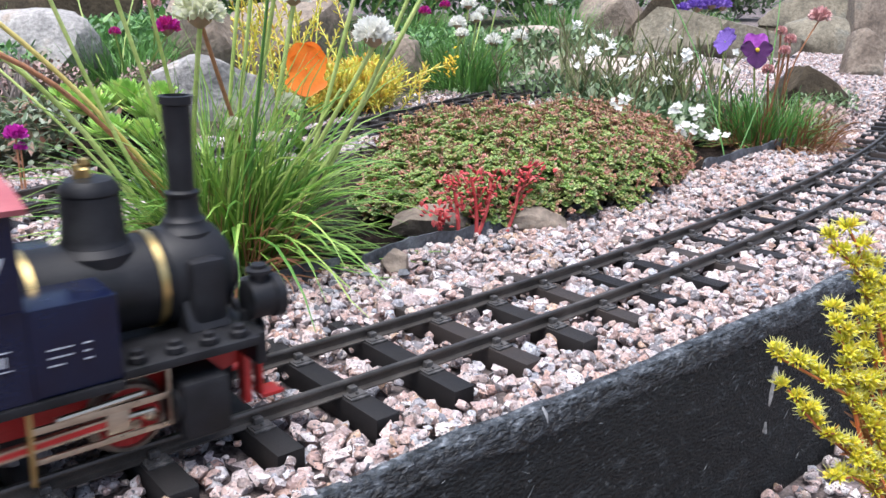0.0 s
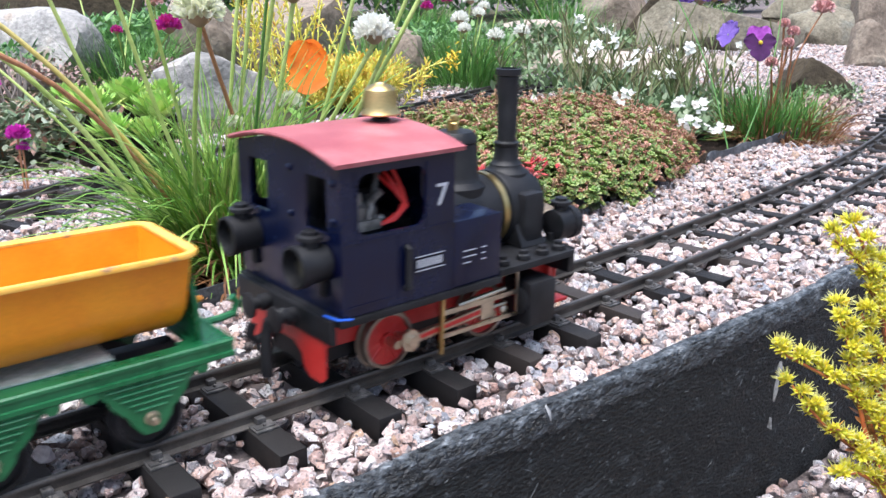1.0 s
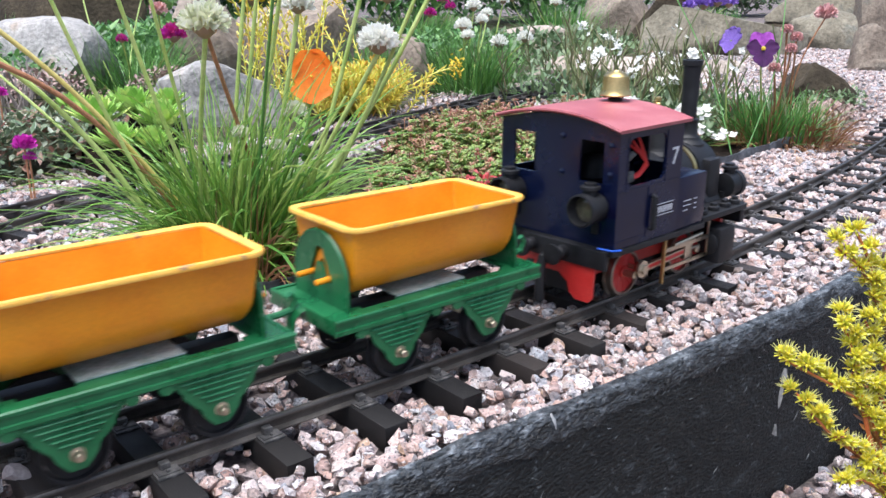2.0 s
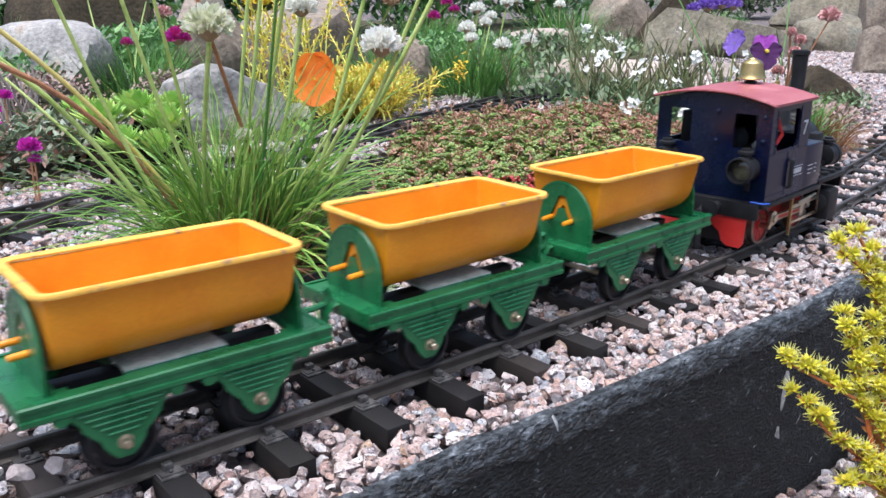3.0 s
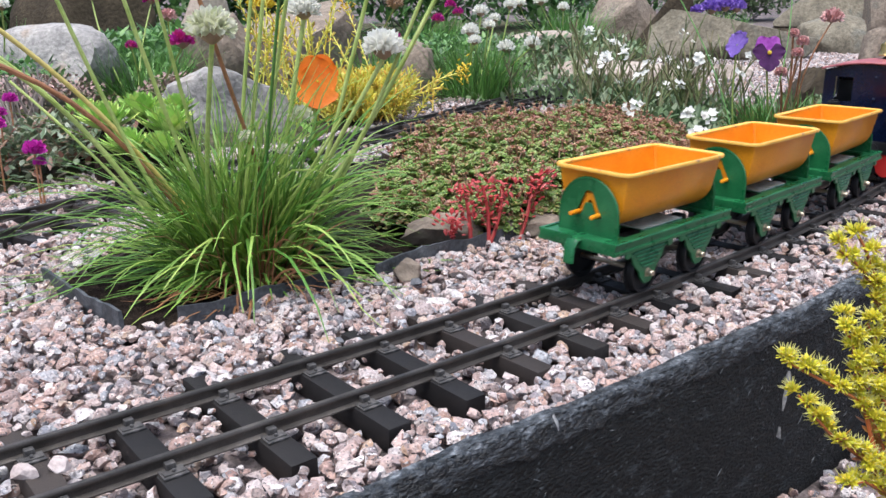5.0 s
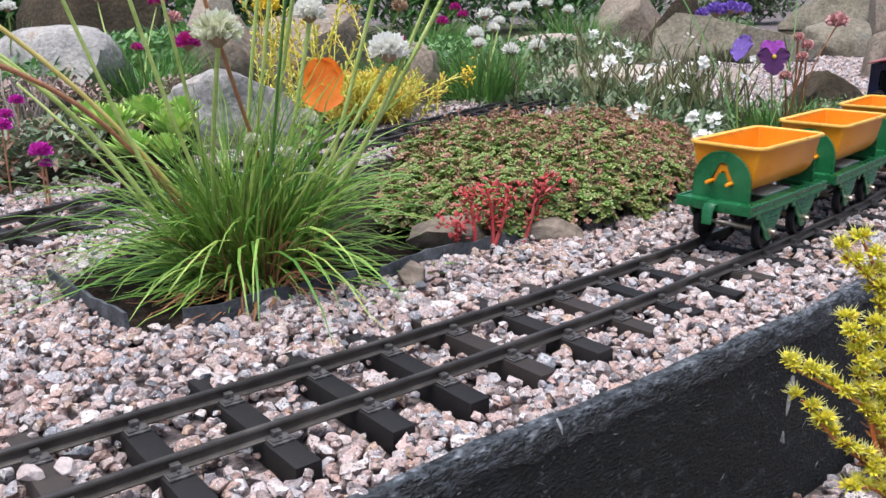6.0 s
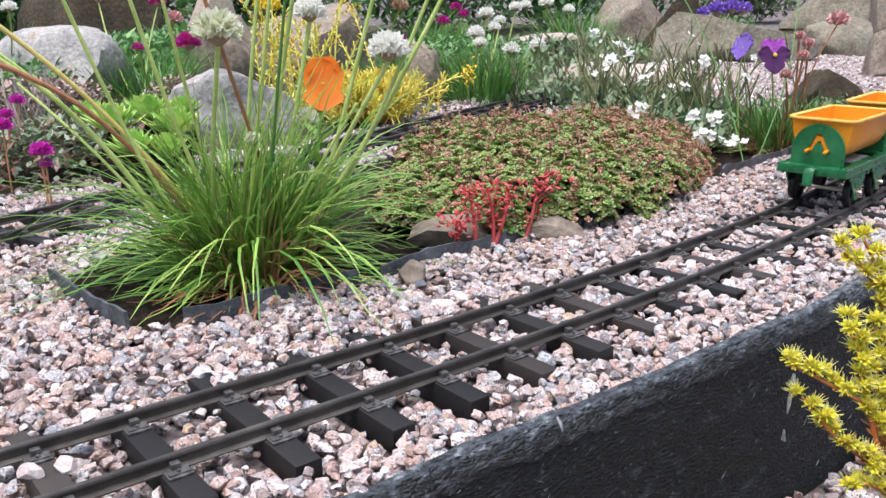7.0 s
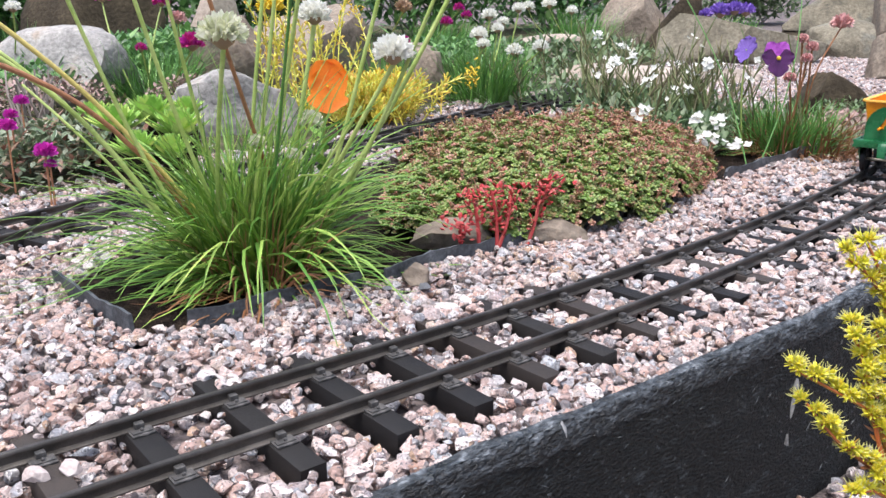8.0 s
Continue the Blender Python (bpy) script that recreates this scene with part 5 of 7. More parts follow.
M_TWIG = mat("grey_twig", [(.20, .17, .15), (.32, .27, .24)], scale=60, rnd="island", rough=(.6, .8), bump=.2)
M_HEATH = mat("pinkish_heath", [(0.297, 0.198, 0.178), (0.376, 0.257, 0.238), (0.238, 0.218, 0.149)], scale=60, rnd="island", rough=(.6, .8), bump=.2)


def leaf(g, p, d, up, length, width, curl=0.0, fold=.25, k=3):
    """A pointed leaf from p along d, its face to up; curl bends the tip towards up."""
    d = d.normalized()
    s = d.cross(up)
    s = s.normalized() if s.length > 1e-6 else d.orthogonal().normalized()
    u = s.cross(d)
    v = [p]
    for i in range(1, k):
        t = i / k
        c = p + d * length * t + u * curl * length * t * t
        w = width * math.sin(math.pi * min(.93, .18 + t * .8))
        v += [c - s * w / 2 + u * w * fold, c, c + s * w / 2 + u * w * fold]
    v.append(p + d * length * (1 - abs(curl) * .2) + u * curl * length)
    f = [(0, 2, 1), (0, 3, 2)]
    for i in range(k - 2):
        a = 1 + 3 * i
        f += [(a, a + 1, a + 4, a + 3), (a + 1, a + 2, a + 5, a + 4)]
    a = 1 + 3 * (k - 2)
    n = len(v) - 1
    f += [(a, a + 1, n), (a + 1, a + 2, n)]
    g.add(v, f)


def fat_leaf(g, p, d, up, length, width):
    """A plump succulent leaf: a small rounded wedge."""
    d = d.normalized()
    s = d.cross(up)
    s = s.normalized() if s.length > 1e-6 else d.orthogonal().normalized()
    u = s.cross(d)
    v = [p]
    for t, w in ((.55, 1.0), (.9, .7)):
        c = p + d * length * t
        v += [c - s * width * w / 2, c + u * width * .28 * w, c + s * width * w / 2, c - u * width * .28 * w]
    v.append(p + d * length)
    f = [(0, 2, 1), (0, 3, 2), (0, 4, 3), (0, 1, 4)]
    for i in range(4):
        j = (i + 1) % 4
        f += [(1 + i, 1 + j, 5 + j, 5 + i), (5 + i, 5 + j, 9)]
    g.add(v, f)


def blade(g, p, d, length, width, droop, rng, seg=7, n=4, flat=.4):
    """A grass blade that rises along d and bends over."""
    pts, c, dirn = [], Vector(p), Vector(d).normalized()
    for i in range(seg + 1):
        pts.append(c.copy())
        dirn = (dirn + Vector((0, 0, -droop / seg)) + Vector((rng.uniform(-.12, .12), rng.uniform(-.12, .12), 0))).normalized()
        c = c + dirn * length / seg
        if c.z < -.002:
            c.z = -.002 + rng.uniform(0, .003)
    rs = [width / 2 * (1 - .85 * (i / seg) ** 2.2) for i in range(seg + 1)]
    g.tube(pts, rs, n, flat, caps=False)


def bow(a, b, sag, side=0.0, k=8):
    """Points of a bowed stem from a to b."""
    a, b = Vector(a), Vector(b)
    d = b - a
    s = d.cross(Vector((0, 0, 1))).normalized()
    return [a + d * (i / k) + (Vector((0, 0, 1)) * sag + s * side) * math.sin(math.pi * i / k) * d.length for i in range(k + 1)]


def plant(name, label, category="plant", group="", kind=""):
    return thing(name, label, category, group=group, kind=kind)


def stuff(ob):
    return tagged(ob, kind="stuff")


def turned(rng, tilt):
    a = rng.uniform(0, 2 * math.pi)
    return Vector((math.cos(a) * math.sin(tilt), math.sin(a) * math.sin(tilt), math.cos(tilt)))


def head_geo(c, r, seed, count=80, low=-.5, petal=.55, width=.42):
    """A round head of many small petals."""
    rng = random.Random(seed)
    g = Geo()
    c = Vector(c)
    for i in range(count):
        z = low + (1 - low) * (i + .5) / count
        a = i * 2.39996 + rng.uniform(-.3, .3)
        s = math.sqrt(max(0, 1 - z * z))
        d = Vector((s * math.cos(a), s * math.sin(a), z * .85))
        t = (Vector((rng.gauss(0, 1), rng.gauss(0, 1), rng.gauss(0, 1)))).normalized()
        t = (t - d * t.dot(d)).normalized()
        for q in range(2):
            t2 = (d * .95 + Vector((0, 0, .35)) + (t if q else -t) * .8).normalized()
            leaf(g, c + d * r * .62, t2, d, r * petal * rng.uniform(.85, 1.15), r * width * 1.25, .2, .12, 3)
    # core in the petal colour, added unseen to bounce light onto the petals
    g.lathe([(.0001, -r * .5), (r * .5, -r * .35), (r * .68, 0), (r * .5, r * .42), (.0001, r * .58)], 10, Matrix.Translation(c))
    return g


def cup_geo(c, r):
    return Geo().lathe([(.0004, -r * .72), (r * .22, -r * .62), (r * .56, -r * .36), (r * .66, -r * .10), (r * .3, r * .1)], 10, Matrix.Translation(c))


def thrift_head(parent, c, r, material, seed, label, count=80):
    h = part("flower_head", head_geo(c, r, seed, count, -.22, .75, .34), material, parent, label, angle=60)
    part("calyx", cup_geo(c, r), M_PAPER, h, "papery brown bracts")
    return h


def tuft_geo(base, radius, n, length, width, spread, droop, seed, squash=1.0, bare=None):
    rng = random.Random(seed)
    g = Geo()
    for _ in range(n):
        a, q = rng.uniform(0, 6.283), math.sqrt(rng.random())
        p = Vector((base[0] + radius * q * math.cos(a), base[1] + radius * q * math.sin(a) * squash, base[2] - .006))
        tilt = abs(rng.gauss(0, spread)) * (.4 + .6 * q)
        d = Vector((math.cos(a + rng.uniform(-.5, .5)) * math.sin(tilt), math.sin(a + rng.uniform(-.5, .5)) * math.sin(tilt), math.cos(tilt)))
        l = length * rng.uniform(.55, 1.1)
        if bare and d.x * bare[0] + d.y * bare[1] > bare[2]:
            l *= .55
        blade(g, p, d, l, width * rng.uniform(.6, 1.15), droop * rng.uniform(.5, 1.3), rng)
    return g


# the big clump between the tracks
CLUMP = Vector((.154, .241, -.006))


def big_clump():
    c = plant("grass_clump", "lush green thrift clump with arching leaves and tall stems", "grass clump")
    g = tuft_geo((CLUMP.x, CLUMP.y, 0), .036, 430, .165, .0031, .80, 1.8, 41, bare=(-.6, -.8, .45))
    g2 = tuft_geo((CLUMP.x, CLUMP.y, 0), .032, 260, .125, .0029, .55, 1.25, 42)
    g3 = tuft_geo((CLUMP.x - .004, CLUMP.y + .006, 0), .044, 200, .108, .0028, 1.15, 2.1, 43, bare=(-.6, -.8, .45))
    g.add(g2.v, g2.f).add(g3.v, g3.f)
    stuff(part("foliage", g, M_GRASS, c, "narrow arching green blades", angle=70))
    stuff(part("dead_foliage", tuft_geo((CLUMP.x - .014, CLUMP.y - .040, 0), .030, 110, .070, .0026, 1.15, 1.9, 44), M_STRAW, c, "dead straw-coloured blades", angle=70))
    stems = [
        ((0.044, 0.253, 0.199), .0026, M_STEM, .10, .02), ((0.075, 0.222, 0.199), .0028, M_STEM, .10, .0), ((0.090, 0.206, 0.199), .0024, M_STEM, .07, .0),
        ((0.002, 0.263, 0.159), .0030, M_STEM, -.10, .0), ((0.010, 0.302, 0.161), .0024, M_STEM, -.09, .0), ((0.030, 0.318, 0.133), .0020, M_STEM, -.04, .0),
        ((0.167, 0.226, 0.199), .0026, M_STEM, .0, .02), ((0.165, 0.205, 0.199), .0026, M_STEM, .0, -.02), ((0.169, 0.180, 0.199), .0028, M_STEM, .0, .0),
        ((0.145, 0.147, 0.199), .0020, M_TUFT, .0, .0), ((0.224, 0.169, 0.199), .0028, M_STEM, .03, .0), ((0.243, 0.131, 0.199), .0026, M_STEM, .05, .0),
        ((0.263, 0.140, 0.199), .0030, M_STEM, .06, .0), ((0.200, 0.161, 0.121), .0020, M_STEM, .02, .0),
    ]
    rng = random.Random(7)
    for tip, r, m, sag, side in stems:
        foot = CLUMP + Vector((rng.uniform(-.02, .02) + (tip[0] - CLUMP.x) * .12, rng.uniform(-.015, .015) + (tip[1] - CLUMP.y) * .12, 0))
        part("stem", Geo().tube(bow(foot, tip, sag * -1.1, side, 9), [r * .62 * (1 - .2 * i / 9) for i in range(10)], 8), m, c)
    part("stem", Geo().tube(bow(CLUMP + Vector((-.02, .02, .03)), (0.008, 0.282, 0.179), .06), .0016, 8), M_STEM_YELLOW, c, "yellowing stem")
    part("stem", Geo().tube(bow(CLUMP + Vector((-.02, .02, .02)), (-0.003, 0.243, 0.155), .12), .0017, 8), M_STEM_BROWN, c, "withered brown stem")
    part("stem", Geo().tube(bow(CLUMP + Vector((.03, 0, .03)), (0.108, 0.188, 0.199), -.01), .0014, 8), M_STEM_BROWN, c, "withered brown stem")
    for tip, r, m, seed in (((0.116, 0.184, 0.168), .0122, M_PETAL_CREAM, 51), ((0.218, 0.149, 0.155), .0108, M_PETAL_WHITE, 52), ((0.196, 0.211, 0.178), .0094, M_PETAL_WHITE, 53)):
        foot = CLUMP + Vector((rng.uniform(-.02, .02) + (tip[0] - CLUMP.x) * .3, rng.uniform(-.01, .01), 0))
        part("stem", Geo().tube(bow(foot, (tip[0], tip[1], tip[2] - r * .6), 0, .02), .0016, 8), M_STEM, c)
        thrift_head(c, tip, r, m, seed, "white ruffled flower head" if m is M_PETAL_WHITE else "cream flower head opening", 95)
    for tip, r in (((0.191, 0.214, 0.106), .0085), ((0.149, 0.213, 0.096), .0055), ((0.171, 0.202, 0.086), .0050)):
        part("bud", head_geo(tip, r, 55, 40), M_PETAL_CREAM, c, "half-open pale bud", angle=60)
    return c


big_clump()


def broad_petal(g, base, d, up, length, width, cupped, ruffle, seed):
    """A wide round petal as a small curved sheet with thickness."""
    rng = random.Random(seed)
    d, up = Vector(d).normalized(), Vector(up).normalized()
    s = d.cross(up).normalized()
    u = s.cross(d)
    nu, nv = 8, 7
    v, f = [], []
    for off in (0, -.0005):
        for j in range(nv):
            t = j / (nv - 1)
            w = width * math.sqrt(max(.02, math.sin(math.pi * (.12 + .76 * t)))) * (.35 + .65 * min(1, t * 2.2))
            for i in range(nu):
                x = (i / (nu - 1) - .5) * 2
                ll = length * t * (1 - .22 * x * x * t)
                z = cupped * length * (t * t * .6 + x * x * .35 * t) + ruffle * math.sin(x * 7 + seed) * t * t + off
                v.append(Vector(base) + d * ll + s * x * w / 2 + u * z)
    n = nu * nv
    for j in range(nv - 1):
        for i in range(nu - 1):
            a = j * nu + i
            f += [(a, a + 1, a + nu + 1, a + nu), (n + a + nu, n + a + nu + 1, n + a + 1, n + a)]
    for i in range(nu - 1):
        a = (nv - 1) * nu + i
        f.append((a, a + 1, n + a + 1, n + a))
    for j in range(nv - 1):
        for a, b in ((j * nu, (j + 1) * nu), ((j + 1) * nu - 1, (j + 2) * nu - 1)):
            f.append((a, b, n + b, n + a))
    g.add(v, f)


TO_EYE = Vector((-.60, -.76, .24)).normalized()


def face_frame(to):
    to = Vector(to).normalized()
    right = Vector((0, 0, 1)).cross(to).normalized()
    return right, to.cross(right), to


def pansy(parent, c, size, upper, lower, seed, to=TO_EYE):
    """Five round petals round a yellow eye."""
    right, up, out = face_frame(to)
    c = Vector(c)
    for a, l, w, m, back in ((62, .56, .60, upper, -.003), (118, .56, .60, upper, -.003), (8, .50, .52, lower, 0), (172, .50, .52, lower, 0), (270, .56, .66, lower, .0015)):
        g = Geo()
        d = right * math.cos(radians(a)) + up * math.sin(radians(a))
        broad_petal(g, c + out * back + d * size * .03, d, out, size * l, size * w, .06, size * .02, seed + a)
        part("petal", g, m, parent)
    part("flower_eye", Geo().lathe([(.0001, 0), (size * .07, .0004), (size * .05, .0022), (.0001, .0028)], 12, Matrix.Translation(c + out * .002) @ out.to_track_quat("Z", "Y").to_matrix().to_4x4()), M_YELLOW, parent, "yellow eye")


def poppy():
    p = plant("orange_flower", "bright orange pansy beside the grass clump", "flower")
    c = Vector((0.2220, 0.2405, 0.126))
    right, up, out = face_frame(TO_EYE + Vector((.15, -.1, .05)))
    for a, l, w, back in ((108, .0205, .027, -.002), (72, .0215, .027, -.0028), (14, .0150, .023, 0), (166, .0140, .023, 0), (268, .0205, .031, .0012)):
        g = Geo()
        d = right * math.cos(radians(a)) + up * math.sin(radians(a))
        broad_petal(g, c + out * back, d, out, l, w, .13, .0002, a)
        part("petal", g, M_POPPY, p)
    part("flower_eye", Geo().lathe([(.0001, 0), (.0010, .0003), (.0007, .0010), (.0001, .0012)], 12, Matrix.Translation(c + out * .002) @ out.to_track_quat("Z", "Y").to_matrix().to_4x4()), M_YELLOW, p, "small yellow eye")
    part("stem", Geo().tube(bow((c.x + .005, c.y + .02, -.01), (c.x, c.y, c.z - .002), 0, .03), .0014, 8), M_STEM, p)
    g = Geo()
    rng = random.Random(3)
    for k in range(14):
        z = .02 + .075 * k / 14
        leaf(g, Vector((c.x + .004, c.y + .016, z)), turned(rng, 1.1), Vector((0, 0, 1)), rng.uniform(.018, .03), .009, .1, .2, 4)
    stuff(part("leafage", g, M_GRASS, p, angle=60))


poppy()

# ---- sedum mat ----
MAT_C, MAT_A = Vector((.525, .287)), radians(14)
MAT_RX, MAT_RY = .240, .128


def mat_height(x, y):
    dx, dy = x - MAT_C.x, y - MAT_C.y
    u = (dx * math.cos(MAT_A) + dy * math.sin(MAT_A)) / MAT_RX
    v = (-dx * math.sin(MAT_A) + dy * math.cos(MAT_A)) / MAT_RY
    q = u * u + v * v + .16 * noise.noise(Vector((x * 22, y * 22, 1)))
    dx, dy = x - .500, y - .385
    w = (dx * math.cos(.4) + dy * math.sin(.4)) ** 2 / .150 ** 2 + (-dx * math.sin(.4) + dy * math.cos(.4)) ** 2 / .085 ** 2 + .2 * noise.noise(Vector((x * 25, y * 25, 8)))
    q = min(q, w + .22)
    return (.052 * (1 - q) ** .5 + bumps(x, y, 38, .015) + bumps(x, y, 15, .012) + bumps(x, y, 90, .005), u, v) if q < 1 else (None, u, v)


def sedum_mat():
    s = plant("sedum_mat", "mounded mat of green and reddish stonecrop rosettes", "sedum")
    rng = random.Random(61)
    green, red = Geo(), Geo()
    under = Geo()
    n = 0
    while n < 10500:
        x, y = MAT_C.x + rng.uniform(-.27, .27), MAT_C.y + rng.uniform(-.17, .22)
        h, u, v = mat_height(x, y)
        if h is None:
            continue
        n += 1
        e = .006
        hx, hy = mat_height(x + e, y)[0] or 0, mat_height(x, y + e)[0] or 0
        nrm = Vector((-(hx - h) / e, -(hy - h) / e, 1)).normalized()
        nrm = (nrm * .7 + Vector((rng.gauss(0, .34), rng.gauss(0, .34), .8))).normalized()
        p = Vector((x, y, h + rng.uniform(-.008, .004) + (rng.uniform(.003, .010) if rng.random() < .25 else 0)))
        g = red if rng.random() < .10 + .55 * max(0, min(1, (u + .15) * 1.3)) + .15 * max(0, v) else green
        size = rng.uniform(.0034, .0066)
        t = nrm.orthogonal().normalized()
        b = nrm.cross(t)
        for ring, (cnt, tilt, l) in enumerate(((4, 1.1, 1.0), (3, .5, .75))):
            for k in range(cnt):
                a = 6.283 * (k + ring * .5 + rng.uniform(-.15, .15)) / cnt
                d = (t * math.cos(a) + b * math.sin(a)) * math.sin(tilt) + nrm * math.cos(tilt)
                fat_leaf(g, p, d, nrm, size * l, size * .85)
        if rng.random() < .14 + .12 * max(0, min(1, u + .5)):
            top = p + nrm * rng.uniform(.005, .015)
            red.tube([p, top], .0006, 4, caps=False)
            for k in range(7):
                d = turned(rng, rng.uniform(.2, 1.5))
                fat_leaf(red, top, d, Vector((0, 0, 1)), .0030, .0020)
    stuff(part("green_foliage", green, M_SEDUM, s, "fleshy green rosettes", angle=50))
    stuff(part("red_foliage", red, M_SEDUM_RED, s, "reddened fleshy rosettes", angle=50))
    v, f, k = [], [], 40
    idx = {}
    for j in range(k):
        for i in range(k):
            x, y = MAT_C.x - .26 + .52 * i / (k - 1), MAT_C.y - .17 + .40 * j / (k - 1)
            h = mat_height(x, y)[0]
            if h is not None:
                idx[i, j] = len(v)
                v.append((x, y, h - .012))
    for j in range(k - 1):
        for i in range(k - 1):
            q = [(i, j), (i + 1, j), (i + 1, j + 1), (i, j + 1)]
            if all(a in idx for a in q):
                f.append(tuple(idx[a] for a in q))
    part("root_mat", Geo().add(v, f), M_EARTH, s, "dark matted stems and soil", angle=80)


sedum_mat()


def red_stonecrop():
    s = plant("red_stonecrop", "crimson stonecrop stalks in front of the sedum mat", "sedum")
    rng = random.Random(62)
    for foot, tip in (((0.326, 0.165, 0.007), (0.329, 0.176, 0.044)), ((0.309, 0.166, 0.010), (0.312, 0.177, 0.040)), ((0.293, 0.167, 0.009), (0.295, 0.172, 0.025)), ((0.357, 0.163, 0.007), (0.378, 0.171, 0.041)), ((0.368, 0.166, 0.007), (0.391, 0.172, 0.043)), ((0.326, 0.165, 0.007), (0.347, 0.172, 0.041))):
        pts = bow((foot[0], foot[1], -.004), tip, 0, rng.uniform(-.06, .06), 6)
        st = part("stalk", Geo().tube(pts, [.0018, .0017, .0016, .0015, .0014, .0013, .0012], 7), M_RED_LEAF, s, "fleshy red stalk")
        g = Geo()
        for i, p in enumerate(pts[2:]):
            for _ in range(3 + i * 3):
                c = p + Vector((rng.gauss(0, .0018 + .0011 * i), rng.gauss(0, .0018 + .0011 * i), rng.gauss(0, .0025)))
                fat_leaf(g, c, turned(rng, rng.uniform(.3, 1.7)), Vector((0, 0, 1)), rng.uniform(.0044, .0068), .0038)
        stuff(part("leafage", g, M_RED_LEAF, st, angle=50))


red_stonecrop()


# ---- white-flowered sprigs, viola tuft ----
def four_petals(g, c, r, rng):
    n = turned(rng, rng.uniform(.2, 1.2)) + TO_EYE * .5
    n.normalize()
    t = n.orthogonal().normalized()
    b = n.cross(t)
    for k in range(4):
        a = 1.571 * k + .3
        leaf(g, Vector(c), (t * math.cos(a) + b * math.sin(a)) + n * .25, n, r, r * .85, .1, .05, 3)


def sprig_bush(name, label, base, rx, ry, n, length, flowers, seed, leaves=260):
    s = plant(name, label, "flowering plant")
    rng = random.Random(seed)
    g, gl, gf = Geo(), Geo(), Geo()
    for i in range(n):
        p = Vector((base[0] + rng.gauss(0, rx), base[1] + rng.gauss(0, ry), 0))
        d = Vector((rng.gauss(0, .36), rng.gauss(0, .36), 1)).normalized()
        l = length * rng.uniform(.55, 1.1)
        pts = bow(p, p + d * l, 0, rng.uniform(-.08, .08), 6)
        g.tube(pts, [.0014, .0014, .0013, .0012, .0011, .001, .0007], 5, caps=False)
        for q in pts[2:]:
            for _ in range(2):
                if rng.random() < .85:
                    a = rng.uniform(0, 6.28)
                    pd = (d + Vector((math.cos(a), math.sin(a), .3)) * rng.uniform(.4, .8)).normalized()
                    g.tube([q, q + pd * rng.uniform(.014, .034) + Vector((0, 0, .004))], [.0012, .0007], 4, caps=False)
        if rng.random() < flowers:
            for _ in range(rng.randint(2, 6)):
                four_petals(gf, pts[-1] + Vector((rng.gauss(0, .005), rng.gauss(0, .005), rng.gauss(0, .004))), rng.uniform(.004, .0065), rng)
    for _ in range(leaves):
        p = Vector((base[0] + rng.gauss(0, rx * 1.1), base[1] + rng.gauss(0, ry * 1.1), rng.uniform(.0, .04)))
        leaf(gl, p, turned(rng, rng.uniform(.4, 1.4)), Vector((0, 0, 1)), rng.uniform(.012, .026), rng.uniform(.005, .009), .15, .15, 4)
    stuff(part("twiggy_growth", g, M_DARK_STEM, s, "thin stems with narrow seed pods", angle=60))
    stuff(part("leafage", gl, M_GREY_LEAF, s, "grey-green leaves", angle=60))
    stuff(part("blossom", gf, M_PETAL_WHITE, s, "small white four-petalled flowers", angle=60))
    return s


sprig_bush("rock_cress", "wiry white-flowered rock cress with dark seed pods", (0.951, 0.561, 0.000), .085, .06, 36, .125, .35, 71, 320)
b2 = sprig_bush("rock_cress", "wiry rock cress with white flowers low at its front", (0.937, 0.429, 0.000), .055, .05, 36, .110, .3, 72, 360)
sprig_bush("rock_cress", "wiry rock cress with dark seed pods", (1.066, 0.791, 0.000), .05, .04, 12, .12, .15, 73, 160)


def flower_clusters(parent, places, seed):
    rng = random.Random(seed)
    for c, r in places:
        for _ in range(12):
            g = Geo()
            four_petals(g, Vector(c) + Vector((rng.gauss(0, r * .5), rng.gauss(0, r * .4), rng.gauss(0, r * .35))), rng.uniform(.0036, .0062), rng)
            part("flower", g, M_PETAL_WHITE, parent, "white four-petalled flower", angle=60)


flower_clusters(b2, [((0.646, 0.292, 0.064), .011), ((0.699, 0.255, 0.061), .007), ((0.712, 0.236, 0.058), .010), ((0.690, 0.233, 0.042), .012), ((0.724, 0.218, 0.032), .010), ((0.825, 0.336, 0.109), .008), ((0.795, 0.456, 0.104), .012), ((0.853, 0.541, 0.136), .010), ((0.886, 0.503, 0.105), .010)], 74)


